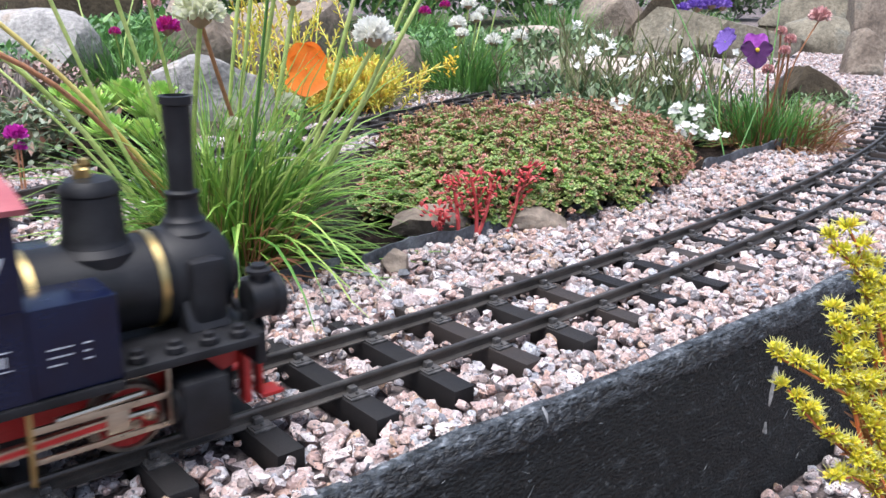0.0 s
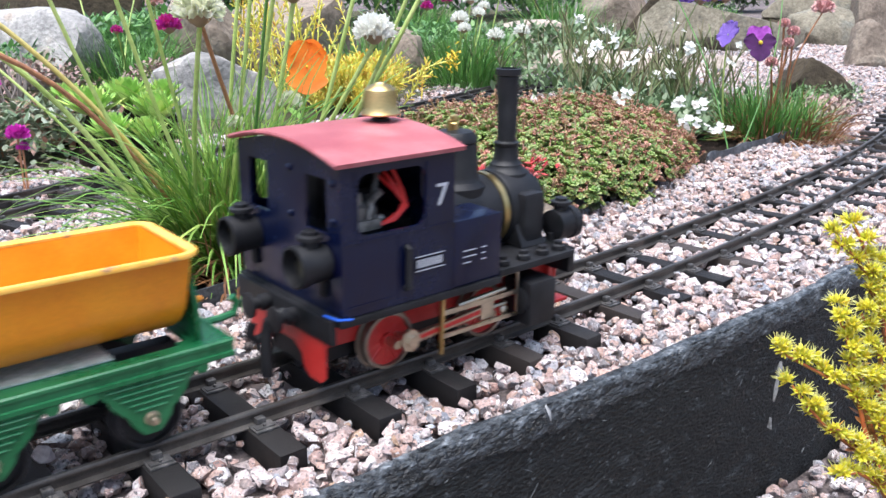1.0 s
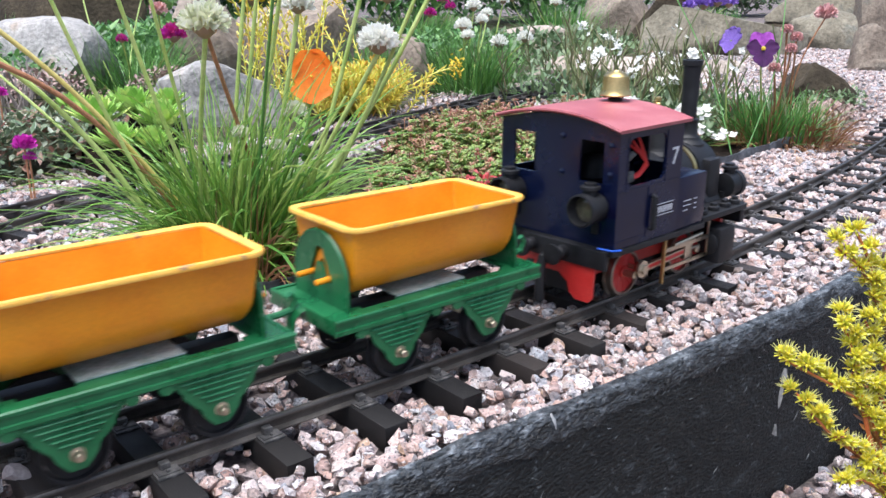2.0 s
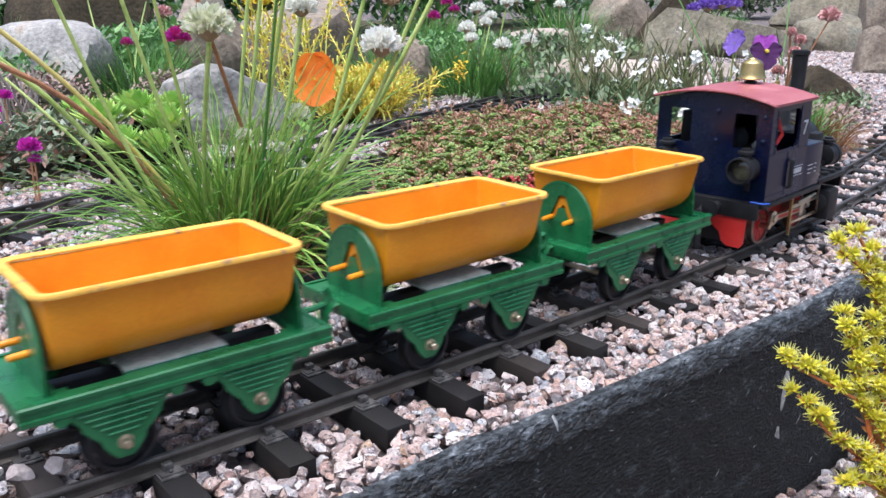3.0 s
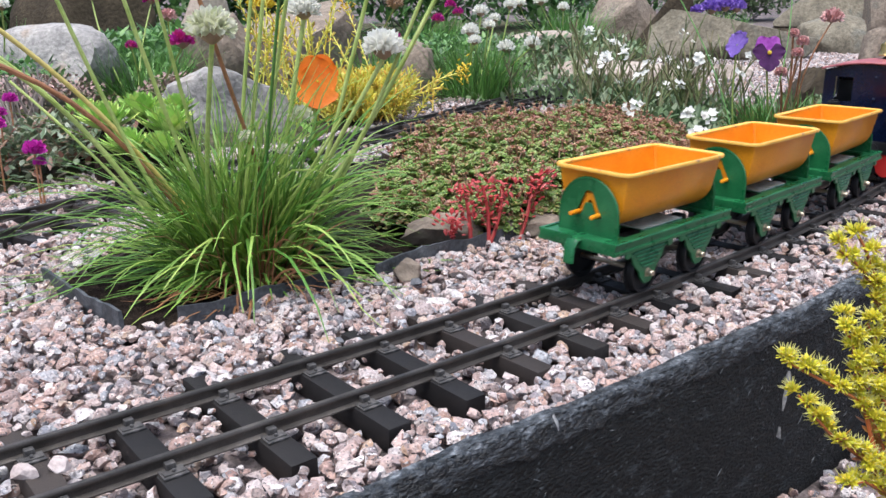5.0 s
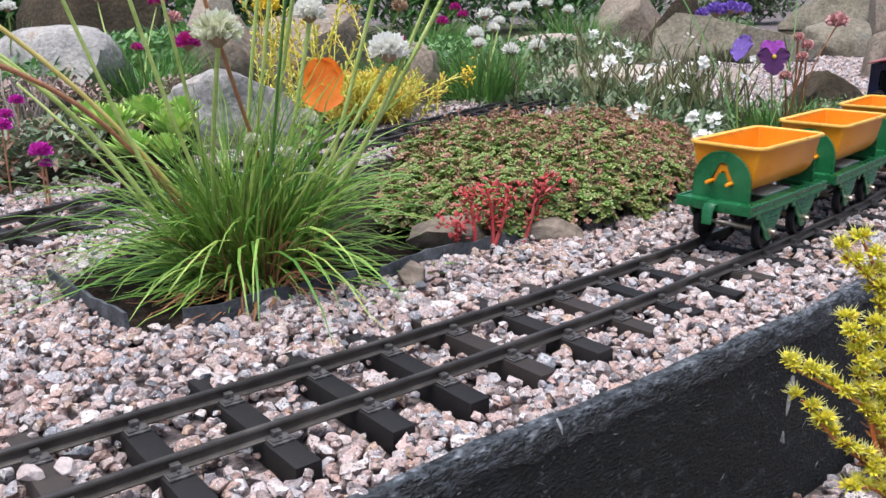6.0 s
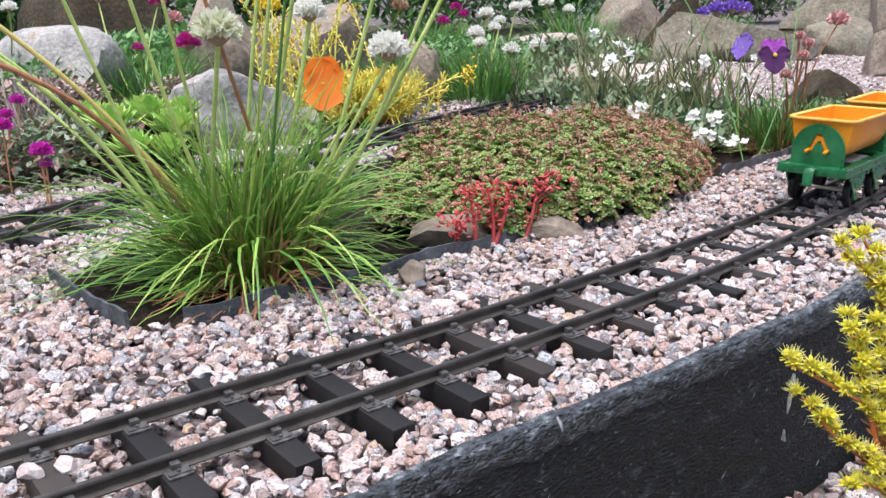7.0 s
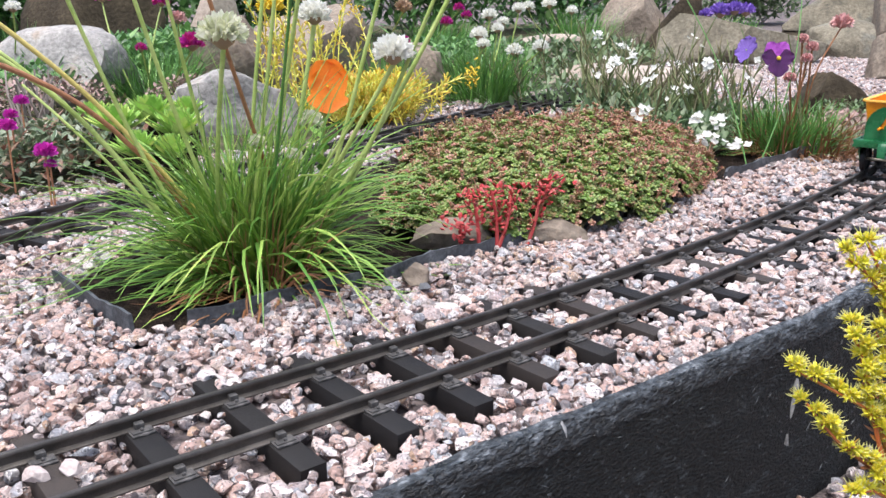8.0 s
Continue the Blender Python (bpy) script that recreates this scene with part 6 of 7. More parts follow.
def viola_tuft():
    s = plant("thrift_tuft", "thrift tuft with pink buds and a reddish dead skirt", "thrift")
    base = (0.924, 0.279, 0.000)
    stuff(part("foliage", tuft_geo((base[0], base[1], 0), .050, 420, .075, .0022, .7, .7, 81), M_TUFT, s, "dark green narrow leaves", angle=70))
    stuff(part("dead_foliage", tuft_geo((base[0] + .02, base[1] - .01, 0), .075, 460, .062, .0024, 1.35, 1.7, 82), M_STRAW, s, "rusty dead leaves", angle=70))
    rng = random.Random(83)
    for tip, r in (((0.900, 0.255, 0.139), .0072), ((0.906, 0.245, 0.130), .0075), ((0.895, 0.244, 0.117), .0070), ((0.869, 0.248, 0.095), .0075)):
        part("stem", Geo().tube(bow((base[0] + rng.uniform(-.01, .03), base[1], 0), (tip[0], tip[1], tip[2] - .004), 0, -.03), .0013, 7), M_STEM_BROWN, s, "pinkish stem")
        b = part("bud", head_geo(tip, r, 84, 60, -.6, .5, .5), M_BUD_PINK, s, "dusky pink bud", angle=60)
        part("calyx", cup_geo(tip, r), M_PAPER, b)
    t = (0.964, 0.242, 0.156)
    part("stem", Geo().tube(bow((base[0] + .05, base[1], .02), (t[0], t[1], t[2] - .004), 0, .12), .0010, 7), M_STEM_BROWN, s, "bent reddish stem")
    part("seed_head", head_geo(t, .0115, 85, 60, -.3, .7, .3), M_BUD_PINK, s, "spent pinkish seed head", angle=60)
    v = plant("purple_viola", "purple and violet viola with a yellow eye", "viola")
    c = (0.827, 0.241, 0.120)
    pansy(v, c, .037, M_PURPLE, M_PURPLE_DARK, 86)
    part("stem", Geo().tube(bow((base[0] - .02, base[1] - .01, 0), (c[0] + .003, c[1] + .004, c[2]), 0, .02), .0012, 7), M_STEM, v)
    v = plant("blue_viola", "violet-blue viola seen from the side", "viola")
    c = (0.842, 0.293, 0.127)
    g = Geo()
    for a in (100, 60, 140, 20, 270, 200):
        right, up, out = face_frame(Vector((-.9, .2, .35)))
        broad_petal(g, Vector(c), right * math.cos(radians(a)) + up * math.sin(radians(a)), out, .017, .018, .15, .001, a)
    part("petals", g, M_VIOLET, v)
    part("stem", Geo().tube(bow((base[0] - .06, base[1] + .02, 0), c, 0, .03), .0011, 7), M_STEM, v)
    for a, b in (((0.773, 0.233, 0.085), (0.843, 0.397, 0.198)), ((0.806, 0.237, 0.092), (0.923, 0.276, 0.198))):
        w = plant("long_stalk", "thin green bare stalk rising over the violas", "flower stalk")
        part("stem", Geo().tube(bow((a[0], a[1], 0), b, 0, .05), .0008, 7), M_TUFT, w)


viola_tuft()


# ---- beyond the back track ----
def thrift(name, label, base, radius, n, length, heads, material, seed, head_label, tuft=None):
    s = plant(name, label, "thrift")
    stuff(part("foliage", tuft_geo((base[0], base[1], 0), radius, n, length, .0028, .6, .6, seed), tuft or M_TUFT, s, "dark green narrow leaves", angle=70))
    rng = random.Random(seed)
    for tip, r in heads:
        part("stem", Geo().tube(bow((base[0] + rng.uniform(-.4, .4) * radius, base[1] + rng.uniform(-.4, .4) * radius, 0), (tip[0], tip[1], tip[2] - r * .5), 0, rng.uniform(-.05, .05)), .0014, 6), M_STEM, s)
        thrift_head(s, tip, r, material, seed + len(s.children), head_label, 46)
    return s


thrift("white_thrift", "white thrift with dark tufted leaves", (0.991, 0.939, 0.000), .075, 460, .115,
       [((0.939, 0.904, 0.118), .0135), ((0.932, 0.884, 0.102), .0105), ((0.984, 0.905, 0.127), .0105), ((0.979, 0.922, 0.151), .0125), ((0.988, 0.861, 0.089), .0135), ((1.049, 0.857, 0.095), .0125), ((1.046, 0.915, 0.162), .0110), ((1.038, 0.950, 0.137), .010)], M_PETAL_WHITE, 91, "white flower head")
thrift("white_thrift", "pale thrift in the back planting", (2.082, 1.735, -0.000), .10, 420, .16, [((1.582, 1.371, 0.161), .017), ((1.543, 1.409, 0.155), .014), ((1.696, 1.397, 0.142), .014)], M_PETAL_WHITE, 92, "white flower head")
thrift("pink_thrift", "magenta thrift with dark leaves", (0.467, 1.272, 0.000), .075, 260, .12,
       [((0.430, 0.985, 0.116), .0165), ((0.421, 1.182, 0.100), .0085), ((0.511, 1.308, 0.174), .013), ((0.430, 1.390, 0.181), .013), ((1.561, 1.249, 0.144), .008)][:4], M_PETAL_MAGENTA, 93, "magenta flower head")
thrift("spent_thrift", "thrift gone over with dull heads", (0.556, 1.420, 0.000), .06, 160, .12, [((0.480, 1.159, 0.148), .0125)], M_BUD_PINK, 94, "dull brown-pink head")
thrift("spent_thrift", "thrift gone over with brown heads", (0.976, 1.240, 0.000), .05, 120, .12, [((0.762, 0.891, 0.168), .0125)], M_PAPER, 95, "papery brown head")
thrift("pink_thrift", "pink thrift in the back planting", (1.667, 1.942, 0.000), .10, 320, .15, [((1.317, 1.474, 0.117), .014), ((1.405, 1.531, 0.150), .013), ((0.997, 1.214, 0.093), .010), ((1.357, 1.441, 0.134), .012)], M_PETAL_MAGENTA, 96, "magenta flower head")
thrift("white_thrift", "thrift with one white head", (0.339, 1.725, 0.000), .06, 200, .14, [((0.217, 1.137, 0.169), .010)], M_PETAL_WHITE, 97, "white flower head")


def golden_sedum():
    s = plant("golden_stonecrop", "golden yellow and orange needle-leaved stonecrop", "sedum")
    rng = random.Random(101)
    base = Vector((0.653, 0.814, 0.000))
    g = Geo()
    shoots = []
    for _ in range(230):
        p = Vector((base.x + rng.gauss(-.014, .036), base.y + rng.gauss(.004, .030), 0))
        d = Vector((rng.gauss(0, .5), rng.gauss(0, .5), 1)).normalized()
        shoots.append((p, p + d * rng.uniform(.04, .085)))
    for _ in range(22):
        p = Vector((base.x + rng.uniform(-.16, -.03), base.y + rng.uniform(-.02, .16), 0))
        shoots.append((p, p + Vector((rng.gauss(0, .2), rng.gauss(0, .2), 1)).normalized() * rng.uniform(.12, .24)))
    for tip in ((0.797, 0.762, 0.063), (0.764, 0.764, 0.043), (0.697, 0.935, 0.162), (0.529, 0.973, 0.129), (0.583, 0.945, 0.102), (0.672, 0.951, 0.126)):
        shoots.append((base + Vector((rng.uniform(0, .05), rng.uniform(-.02, .02), 0)), Vector(tip)))
    for a, b in shoots:
        pts = bow(a, b, rng.uniform(-.05, .12), rng.uniform(-.1, .1), 9)
        g.tube(pts, .0012, 4, caps=False)
        for i in range(26):
            t = .15 + .85 * i / 26
            k = min(8, int(t * 9))
            p = pts[k] + (pts[k + 1] - pts[k]) * (t * 9 - k)
            dd = (pts[k + 1] - pts[k]).normalized()
            a2 = i * 2.4
            o = dd.orthogonal().normalized()
            o2 = dd.cross(o)
            fat_leaf(g, p, (o * math.cos(a2) + o2 * math.sin(a2)) + dd * (.5 + t), dd, rng.uniform(.008, .015), .0036)
    stuff(part("shoot_growth", g, M_ANGELINA, s, "needle-leaved golden shoots", angle=50))
    h = Geo()
    for c in ((0.799, 0.761, 0.069), (0.801, 0.759, 0.057), (0.693, 0.938, 0.164)):
        for _ in range(22):
            fat_leaf(h, Vector(c) + Vector((rng.gauss(0, .006), rng.gauss(0, .006), rng.gauss(0, .006))), turned(rng, 1), Vector((0, 0, 1)), .008, .004)
    stuff(part("blossom", h, M_YELLOW, s, "yellow flower sprays", angle=50))


golden_sedum()


def houseleeks():
    rng = random.Random(111)
    for (c, r) in (((0.183, 0.608, 0.068), .042), ((0.250, 0.691, 0.063), .046), ((0.256, 0.624, 0.054), .046), ((0.180, 0.546, 0.052), .036), ((0.211, 0.535, 0.048), .034), ((0.197, 0.729, 0.063), .036), ((0.315, 0.741, 0.060), .034)):
        s = plant("houseleek", "lime green houseleek rosette of pointed leaves", "houseleek", group="houseleeks behind the back track")
        c = Vector((c[0], c[1], max(.006, c[2] - .020)))
        for i in range(60):
            tilt = 1.35 - 1.15 * i / 60
            a = i * 2.39996
            d = Vector((math.cos(a) * math.sin(tilt), math.sin(a) * math.sin(tilt), math.cos(tilt)))
            g = Geo()
            leaf(g, c + Vector((0, 0, .008 * i / 60)), d, Vector((0, 0, 1)), r * (1 - .45 * i / 60), r * .30, .22, .22, 4)
            part("leaf", g, M_LIME_LEAF, s, angle=60)
        part("root", Geo().lathe([(r * .5, -.03), (r * .4, c.z * .5), (r * .12, c.z + .004)], 10, Matrix.Translation((c.x, c.y, 0))), M_SOIL, s)


houseleeks()


def groundcover(name, label, middle, rx, ry, height, n, material, seed, size=.012, flowers=(), turn=BACK_A):
    s = plant(name, label, "groundcover")
    rng = random.Random(seed)
    g = Geo()
    for _ in range(n):
        u, v = rng.gauss(0, .45), rng.gauss(0, .45)
        if u * u + v * v > 1:
            continue
        x = middle[0] + rx * u * math.cos(turn) - ry * v * math.sin(turn)
        y = middle[1] + rx * u * math.sin(turn) + ry * v * math.cos(turn)
        z = height * (1 - u * u - v * v) ** .5 * rng.uniform(.25, 1.0) + bumps(x, y, 25, .008)
        leaf(g, Vector((x, y, max(0, z))), turned(rng, rng.uniform(.6, 1.7)), Vector((0, 0, 1)), size * rng.uniform(.7, 1.3), size * rng.uniform(.4, .6), .1, .15, 3)
    stuff(part("foliage", g, material, s, angle=60))
    for c, r in flowers:
        part("flower", head_geo(c, r, seed, 30, -.1, .9, .6), M_PETAL_PINK, s, "vivid pink flower", angle=60)
        part("stem", Geo().tube([(c[0], c[1], 0), (c[0], c[1], c[2])], .001, 6), M_STEM_BROWN, s)
    return s


groundcover("creeping_phlox", "dull green creeping plant with vivid pink flowers", (0.147, 0.702, 0.000), .20, .10, .055, 2600, M_DULL_LEAF, 121, .013,
            (((0.090, 0.530, 0.050), .0078), ((0.093, 0.530, 0.038), .0045), ((0.076, 0.605, 0.066), .0070), ((0.113, 0.699, 0.079), .0060), ((0.091, 0.653, 0.071), .0055)))
groundcover("heath_patch", "low pinkish heath before the boulder", (0.253, 1.178, 0.000), .16, .08, .06, 1400, M_HEATH, 122, .010)
groundcover("heath_patch", "low pinkish heath beside the houseleeks", (0.492, 1.180, 0.000), .10, .05, .05, 700, M_HEATH, 123, .010)
groundcover("mossy_mat", "brownish mossy mat at the end of the bed", (1.117, 0.310, 0.000), .14, .05, .022, 1600, M_HEATH, 124, .008, turn=.3)
groundcover("mossy_mat", "green low mat beside the violas", (1.288, 0.383, 0.000), .16, .05, .03, 1200, M_GREY_LEAF, 125, .009, turn=.3)
groundcover("grey_foliage", "low green foliage under the rock cress", (1.009, 0.597, 0.000), .19, .10, .04, 1000, M_GREY_LEAF, 126, .018, turn=.3)
groundcover("grey_foliage", "low green foliage behind the back track", (1.431, 1.140, 0.000), .30, .14, .035, 450, M_GREY_LEAF, 127, .018, turn=.3)


def dry_twigs():
    s = plant("dry_twigs", "bundle of dry grey twigs", "dead plant")
    rng = random.Random(131)
    b = Vector((0.186, 0.977, 0.000))
    for _ in range(26):
        p = Vector((b.x + rng.gauss(0, .02), b.y + rng.gauss(0, .015), 0))
        part("twig", Geo().tube(bow(p, p + Vector((rng.gauss(0, .02), rng.gauss(0, .02), rng.uniform(.04, .09))), 0, rng.uniform(-.1, .1), 5), .0014, 5), M_TWIG, s)


dry_twigs()


# ---- far planting that closes the view ----
def far_shrub(place, rx, ry, h, n, seed, material, label, size=.055):
    s = plant("shrub", label, "shrub")
    rng = random.Random(seed)
    g = Geo()
    for i in range(9):
        st = Geo()
        tip = Vector((place[0] + rng.gauss(0, rx * .45), place[1] + rng.gauss(0, ry * .45), h * rng.uniform(.5, .9)))
        st.tube(bow((place[0] + rng.gauss(0, rx * .2), place[1] + rng.gauss(0, ry * .2), 0), tip, 0, rng.uniform(-.1, .1), 5), [.006, .005, .0045, .004, .003, .002], 5)
        part("branch", st, M_TWIG, s)
    for _ in range(n):
        u, v, w = rng.gauss(0, .5), rng.gauss(0, .5), rng.random() ** .6
        p = Vector((place[0] + rx * u * (1 - .4 * w), place[1] + ry * v * (1 - .4 * w), h * w * (1 + .25 * noise.noise(Vector((u * 3, v * 3, seed))))))
        leaf(g, p, turned(rng, rng.uniform(.5, 1.8)), Vector((0, 0, 1)), size * rng.uniform(.6, 1.4), size * .45, .1, .15, 3)
    stuff(part("foliage", g, material, s, angle=60))


far_shrub((0.615, 2.830, 0.000), .28, .2, .34, 2550, 141, M_HEDGE, "dark green shrub behind the boulders")
far_shrub((1.478, 2.747, 0.000), .45, .3, .42, 2890, 142, M_HEDGE, "dark green shrub at the back")
far_shrub((2.399, 2.957, 0.000), .55, .3, .42, 3230, 143, M_HEDGE, "dark green planting at the back")
far_shrub((3.315, 3.061, 0.000), .5, .3, .40, 2890, 144, M_HEDGE, "green planting at the back")
far_shrub((1.198, 3.353, 0.000), .5, .3, .5, 2550, 145, M_HEDGE, "dark green shrub at the back")
far_shrub((5.140, 3.051, 0.000), .55, .3, .34, 2550, 146, M_GREY_LEAF, "grey-green planting at the back")
far_shrub((4.494, 3.508, 0.000), .45, .3, .36, 2380, 147, M_HEDGE, "dark green planting at the back")
thrift("yellow_bloom", "deep yellow flowers at the back", (0.887, 1.646, 0.000), .06, 160, .15, [((0.715, 1.272, 0.164), .022), ((0.775, 1.239, 0.181), .018), ((0.723, 1.324, 0.183), .02)], M_YELLOW, 148, "deep yellow flower")
thrift("blue_bloom", "violet-blue low flowers among the boulders", (3.532, 2.131, 0.000), .12, 260, .10, [((2.519, 1.490, 0.127), .03), ((2.545, 1.453, 0.135), .026), ((2.607, 1.450, 0.130), .026), ((2.493, 1.527, 0.119), .02)], M_VIOLET, 149, "violet-blue flower")


# ---- stonecrop in front of the slab ----
def starry_flower(g, styles, c, d, size, rng):
    """Five plump pods in a cup, each with a fine style, over five narrow petals."""
    t1 = d.orthogonal().normalized()
    t2 = d.cross(t1)
    a = rng.uniform(0, 6.283)
    for q in range(5):
        b1 = 1.2566 * q + a
        ray = t1 * math.cos(b1) + t2 * math.sin(b1)
        tip = c + (d * .9 + ray * .45) * size
        fat_leaf(g, c, d * .9 + ray * .45, d, size, size * .46)
        styles.tube([tip - d * size * .1, tip + (d * .8 + ray * .6) * size * .55], [.00022, .00010], 4, caps=False)
        ray = t1 * math.cos(b1 + .63) + t2 * math.sin(b1 + .63)
        fat_leaf(g, c, ray + d * .30, d, size * .95, size * .26)


def front_stonecrop():
    s = plant("flowering_stonecrop", "yellow-green stonecrop in flower before the slate", "sedum")
    rng = random.Random(151)
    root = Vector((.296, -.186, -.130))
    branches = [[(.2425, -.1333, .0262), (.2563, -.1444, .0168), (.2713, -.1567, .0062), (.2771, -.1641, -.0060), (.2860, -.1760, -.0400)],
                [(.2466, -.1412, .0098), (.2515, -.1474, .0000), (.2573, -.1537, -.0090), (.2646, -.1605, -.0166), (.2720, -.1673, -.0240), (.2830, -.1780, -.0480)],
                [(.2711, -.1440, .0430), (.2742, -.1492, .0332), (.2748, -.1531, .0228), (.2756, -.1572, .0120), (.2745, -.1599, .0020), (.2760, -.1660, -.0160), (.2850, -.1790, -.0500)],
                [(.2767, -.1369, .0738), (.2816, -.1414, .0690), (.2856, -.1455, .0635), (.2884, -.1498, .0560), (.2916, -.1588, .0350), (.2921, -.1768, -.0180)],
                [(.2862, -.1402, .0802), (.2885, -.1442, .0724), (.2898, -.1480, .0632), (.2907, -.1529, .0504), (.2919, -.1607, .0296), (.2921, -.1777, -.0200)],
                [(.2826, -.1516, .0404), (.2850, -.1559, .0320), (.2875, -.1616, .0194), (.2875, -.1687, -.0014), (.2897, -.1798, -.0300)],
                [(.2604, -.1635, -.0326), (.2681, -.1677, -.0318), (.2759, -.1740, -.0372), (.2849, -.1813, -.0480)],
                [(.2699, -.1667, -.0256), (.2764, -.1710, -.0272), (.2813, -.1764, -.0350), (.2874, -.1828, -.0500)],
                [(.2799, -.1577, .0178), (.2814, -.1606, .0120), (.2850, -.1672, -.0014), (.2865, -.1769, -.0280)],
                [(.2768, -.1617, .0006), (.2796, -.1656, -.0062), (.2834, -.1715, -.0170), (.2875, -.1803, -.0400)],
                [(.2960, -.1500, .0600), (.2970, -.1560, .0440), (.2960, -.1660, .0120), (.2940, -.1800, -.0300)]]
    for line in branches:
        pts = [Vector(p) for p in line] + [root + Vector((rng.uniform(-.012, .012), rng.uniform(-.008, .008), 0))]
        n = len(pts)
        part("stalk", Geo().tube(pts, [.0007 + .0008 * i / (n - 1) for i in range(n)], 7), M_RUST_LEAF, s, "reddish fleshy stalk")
        g, styles = Geo(), Geo()
        run_len, k = 0.0, 0
        for a, b in zip(pts[:n - 2], pts[1:n - 1]):
            d = b - a
            m = max(1, round(d.length / .0070))
            for q in range(m):
                run_len += d.length / m
                if run_len > .062:
                    break
                p = a + d * (q / m)
                bend = Vector((rng.gauss(0, .0014), rng.gauss(0, .0014), rng.uniform(.0005, .0020)))
                for _ in range(5):
                    side = Vector((rng.gauss(0, .6), rng.gauss(0, .6), rng.uniform(.4, 1.1)))
                    side.normalize()
                    starry_flower(g, styles, p + bend + side * rng.uniform(.0004, .0026), side, rng.uniform(.0036, .0052), rng)
        stuff(part("flower_spray", g, M_ACRID, s, "spiky yellow-green flowers", angle=50))
        stuff(part("style_fringe", styles, M_ACRID_PALE, s, "fine pale styles", angle=50))
        g = Geo()
        for p, p2 in zip(pts[2:n - 1], pts[3:]):
            for q in range(9):
                c = p.lerp(p2, rng.random() * .8)
                leaf(g, c, turned(rng, rng.uniform(.7, 1.7)), Vector((0, 0, 1)), rng.uniform(.0045, .0090), rng.uniform(.0022, .0040), .15, .1, 4)
        stuff(part("leafage", g, M_RUST_LEAF, s, "rust-tinted leaves", angle=50))
    low = plant("flowering_stonecrop", "low yellow stonecrop at the foot of the slab", "sedum")
    for tip in ((0.061, -0.012, -0.037), (0.067, -0.016, -0.038), (0.084, -0.026, -0.040), (0.088, -0.028, -0.041)):
        tip = Vector(tip)
        pts = bow((tip.x + .01, tip.y - .01, -.130), tip, 0, .05, 8)
        part("stalk", Geo().tube(pts, .0014, 6), M_RUST_LEAF, low)
        g = Geo()
        for _ in range(60):
            c = tip + Vector((rng.gauss(0, .003), rng.gauss(0, .003), rng.uniform(-.012, .0)))
            fat_leaf(g, c, turned(rng, rng.uniform(0, 1.2)), Vector((0, 0, 1)), .0055, .0018)
        stuff(part("flower_spray", g, M_ACRID, low, angle=50))


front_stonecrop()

groundcover("bed_foliage", "low green leaves between the sedum and rock cress", (0.810, 0.367, 0.000), .13, .07, .04, 1500, M_GREY_LEAF, 128, .014, turn=.2)
groundcover("bed_foliage", "weedy green leaves behind the boulders", (0.704, 1.692, 0.000), .5, .25, .10, 2200, M_HEDGE, 152, .03)
groundcover("bed_foliage", "weedy green leaves beside the back path", (1.378, 1.525, 0.000), .45, .25, .07, 1300, M_HEDGE, 153, .022)
groundcover("bed_foliage", "grey-green leaves under the white thrift", (1.765, 1.481, -0.000), .4, .25, .06, 1500, M_GREY_LEAF, 154, .03)
groundcover("bed_foliage", "low leaves before the grey boulder", (0.289, 1.387, 0.000), .3, .15, .07, 1500, M_HEDGE, 155, .02)

rock((-0.050, 0.029, 0.000), (.0085, .0065, .0065), M_PEBBLE, "white pebble lying on a sleeper", 31, VIEW, name="pebble")
rock((-0.037, 0.026, 0.000), (.0100, .0055, .0050), M_PEBBLE, "pale pink pebble between the rails", 32, VIEW, name="pebble")


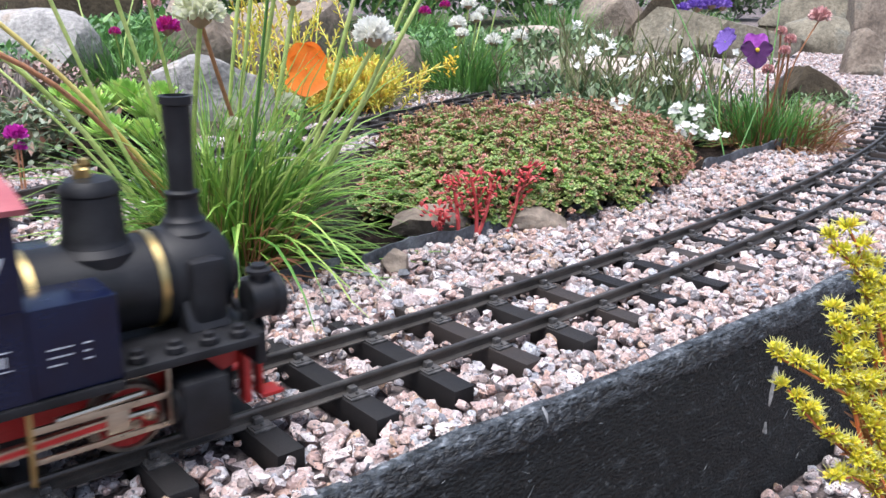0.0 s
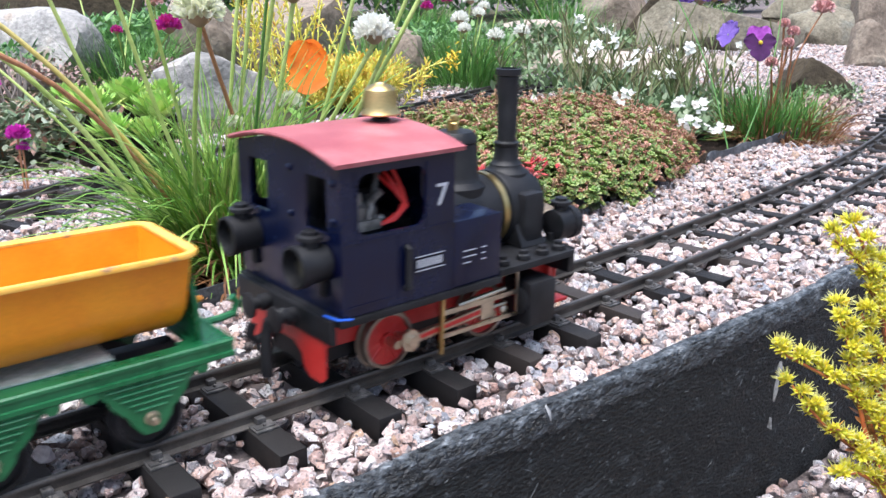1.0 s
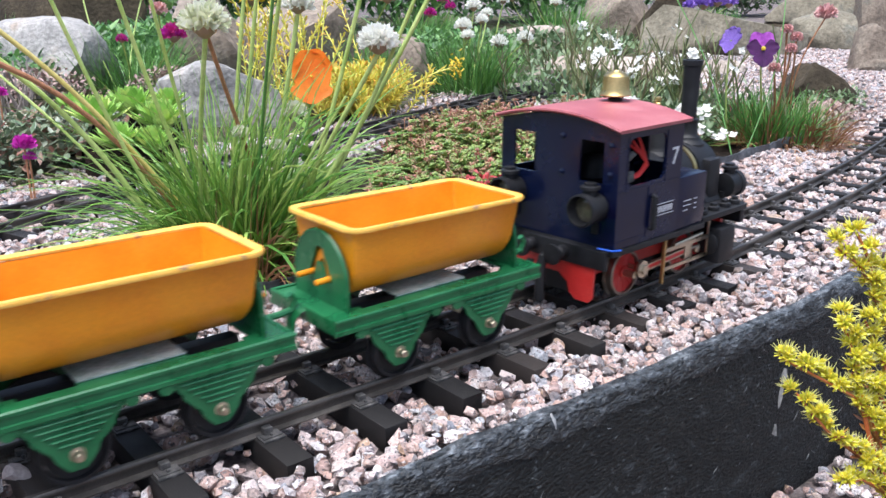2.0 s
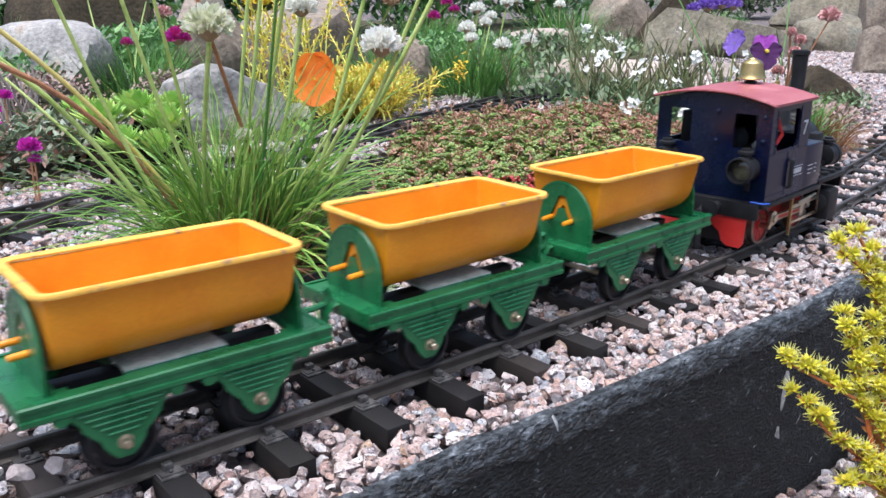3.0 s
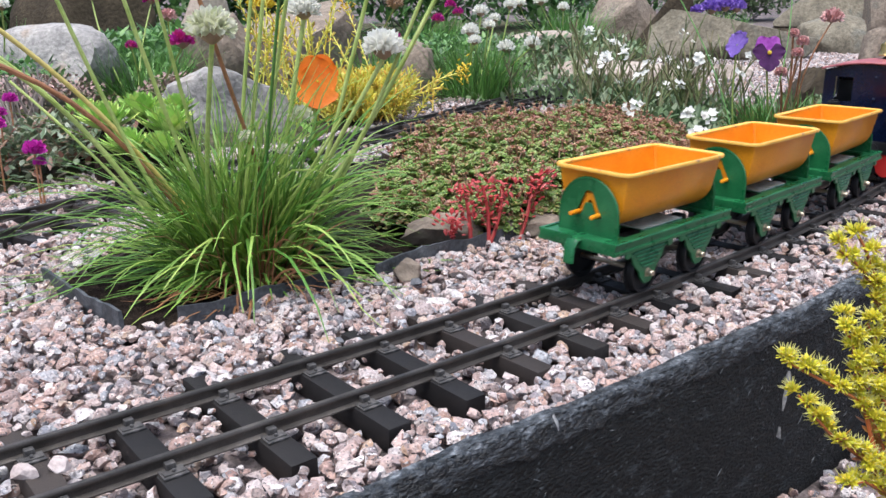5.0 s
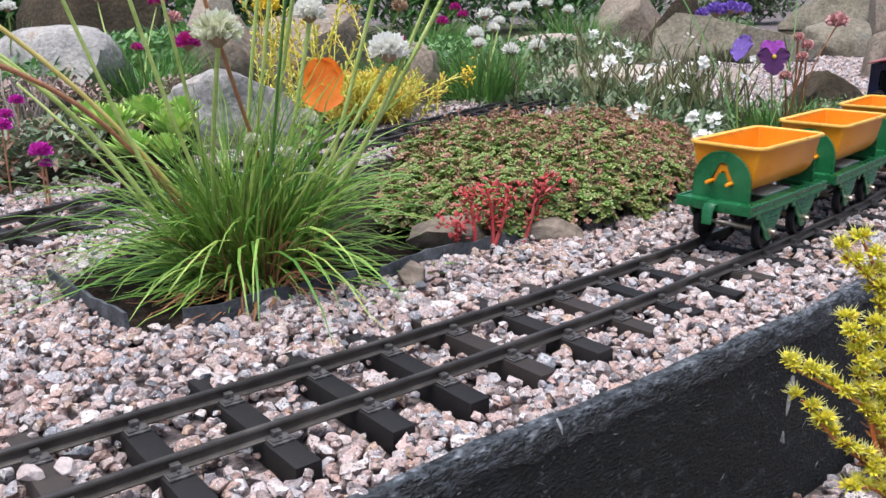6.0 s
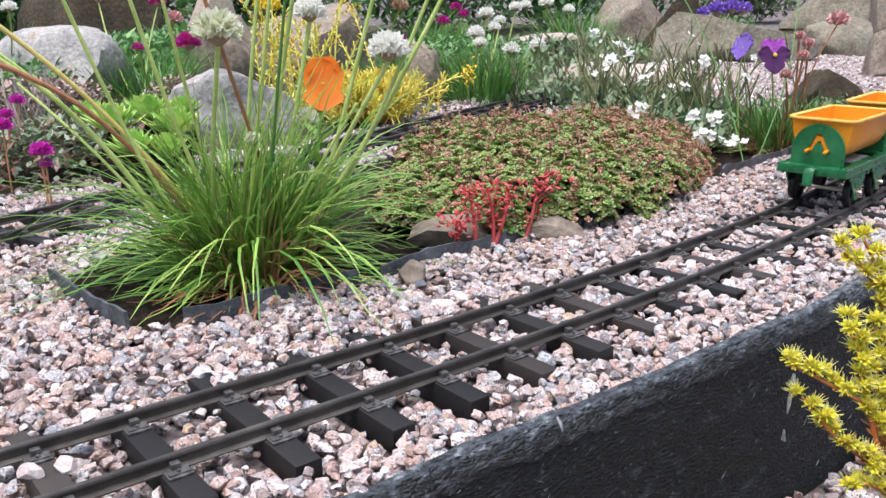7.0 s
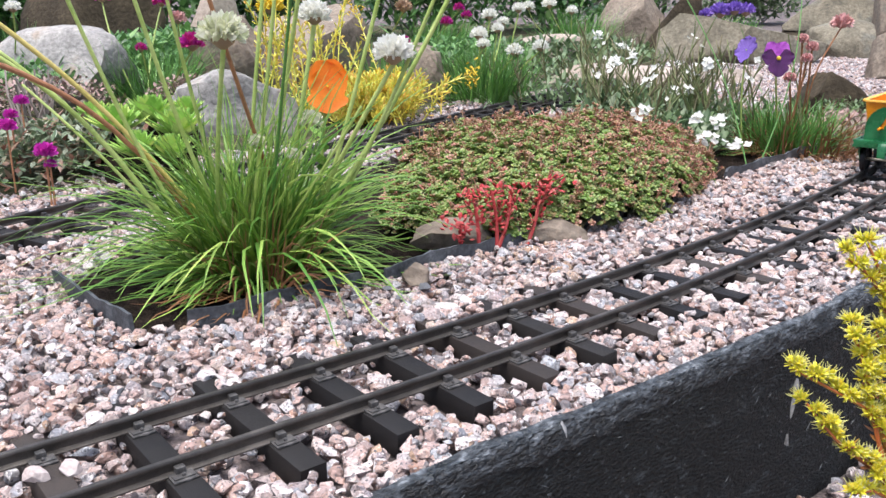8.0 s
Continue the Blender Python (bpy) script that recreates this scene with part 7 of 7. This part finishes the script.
# ---- what moves ----
RUN = [(-.5, -.1503), (0.0, -.0562), (.5, .0385), (1.0, .1323), (1.5, .2255), (2.2, .3450), (3.0, .4806), (3.5, .5666), (4.0, .6520), (4.5, .7330), (5.2, .8400), (6.0, .9628), (6.5, 1.0478), (7.0, 1.1365), (7.5, 1.2307), (8.0, 1.3342), (8.5, 1.440)]


def run(t):
    """How far along the track the number on the cab has come."""
    for i in range(1, len(RUN) - 2):
        (ta, a), (tb, b) = RUN[i], RUN[i + 1]
        if t <= tb + 1e-6:
            va = (b - RUN[i - 1][1]) / (tb - RUN[i - 1][0])
            vb = (RUN[i + 2][1] - a) / (RUN[i + 2][0] - ta)
            h = tb - ta
            u = (t - ta) / h
            return (2 * u ** 3 - 3 * u * u + 1) * a + (u ** 3 - 2 * u * u + u) * h * va + (3 * u * u - 2 * u ** 3) * b + (u ** 3 - u * u) * h * vb
    return RUN[-2][1]


TIMES = [i / 10 for i in range(81)]
WAGON_AT = [-.1645, -.3168, -.4691]


def on_track(s):
    p, a = rail_way(s)
    return Matrix.Translation(p) @ Matrix.Rotation(a, 4, "Z")


def motions():
    walk(engine, [(t, on_track(run(t) - DX)) for t in TIMES])
    turn0 = .30
    for axle, x in engine_wheels:
        walk(axle, [(t, pose(x, 0, WHEEL_Z, 0, math.degrees((run(t) - run(.5)) / WHEEL_R - turn0), 0)) for t in TIMES])
    for rod, kind in engine_rods:
        rows = []
        for t in TIMES:
            a = (run(t) - run(.5)) / WHEEL_R - turn0
            cx, cz = DRIVE_X[0] + .0066 * math.cos(a), WHEEL_Z - .0066 * math.sin(a)
            lean = math.asin((cz - .0265) / .05)
            if kind == "couple":
                rows.append((t, pose(cx, 0, cz)))
            elif kind == "drive":
                rows.append((t, pose(cx, 0, cz, 0, math.degrees(lean), 0)))
            else:
                rows.append((t, pose(cx + .05 * math.cos(lean), 0, .0265)))
        walk(rod, rows)
    for wagon, wheels, at in ((wagon_1, wagon_1_wheels, WAGON_AT[0]), (wagon_2, wagon_2_wheels, WAGON_AT[1]), (wagon_3, wagon_3_wheels, WAGON_AT[2])):
        walk(wagon, [(t, on_track(run(t) + at)) for t in TIMES])
        for axle, x in wheels:
            walk(axle, [(t, pose(x, 0, W_Z, 0, math.degrees((run(t) + at) / W_R), 0)) for t in TIMES])


motions()
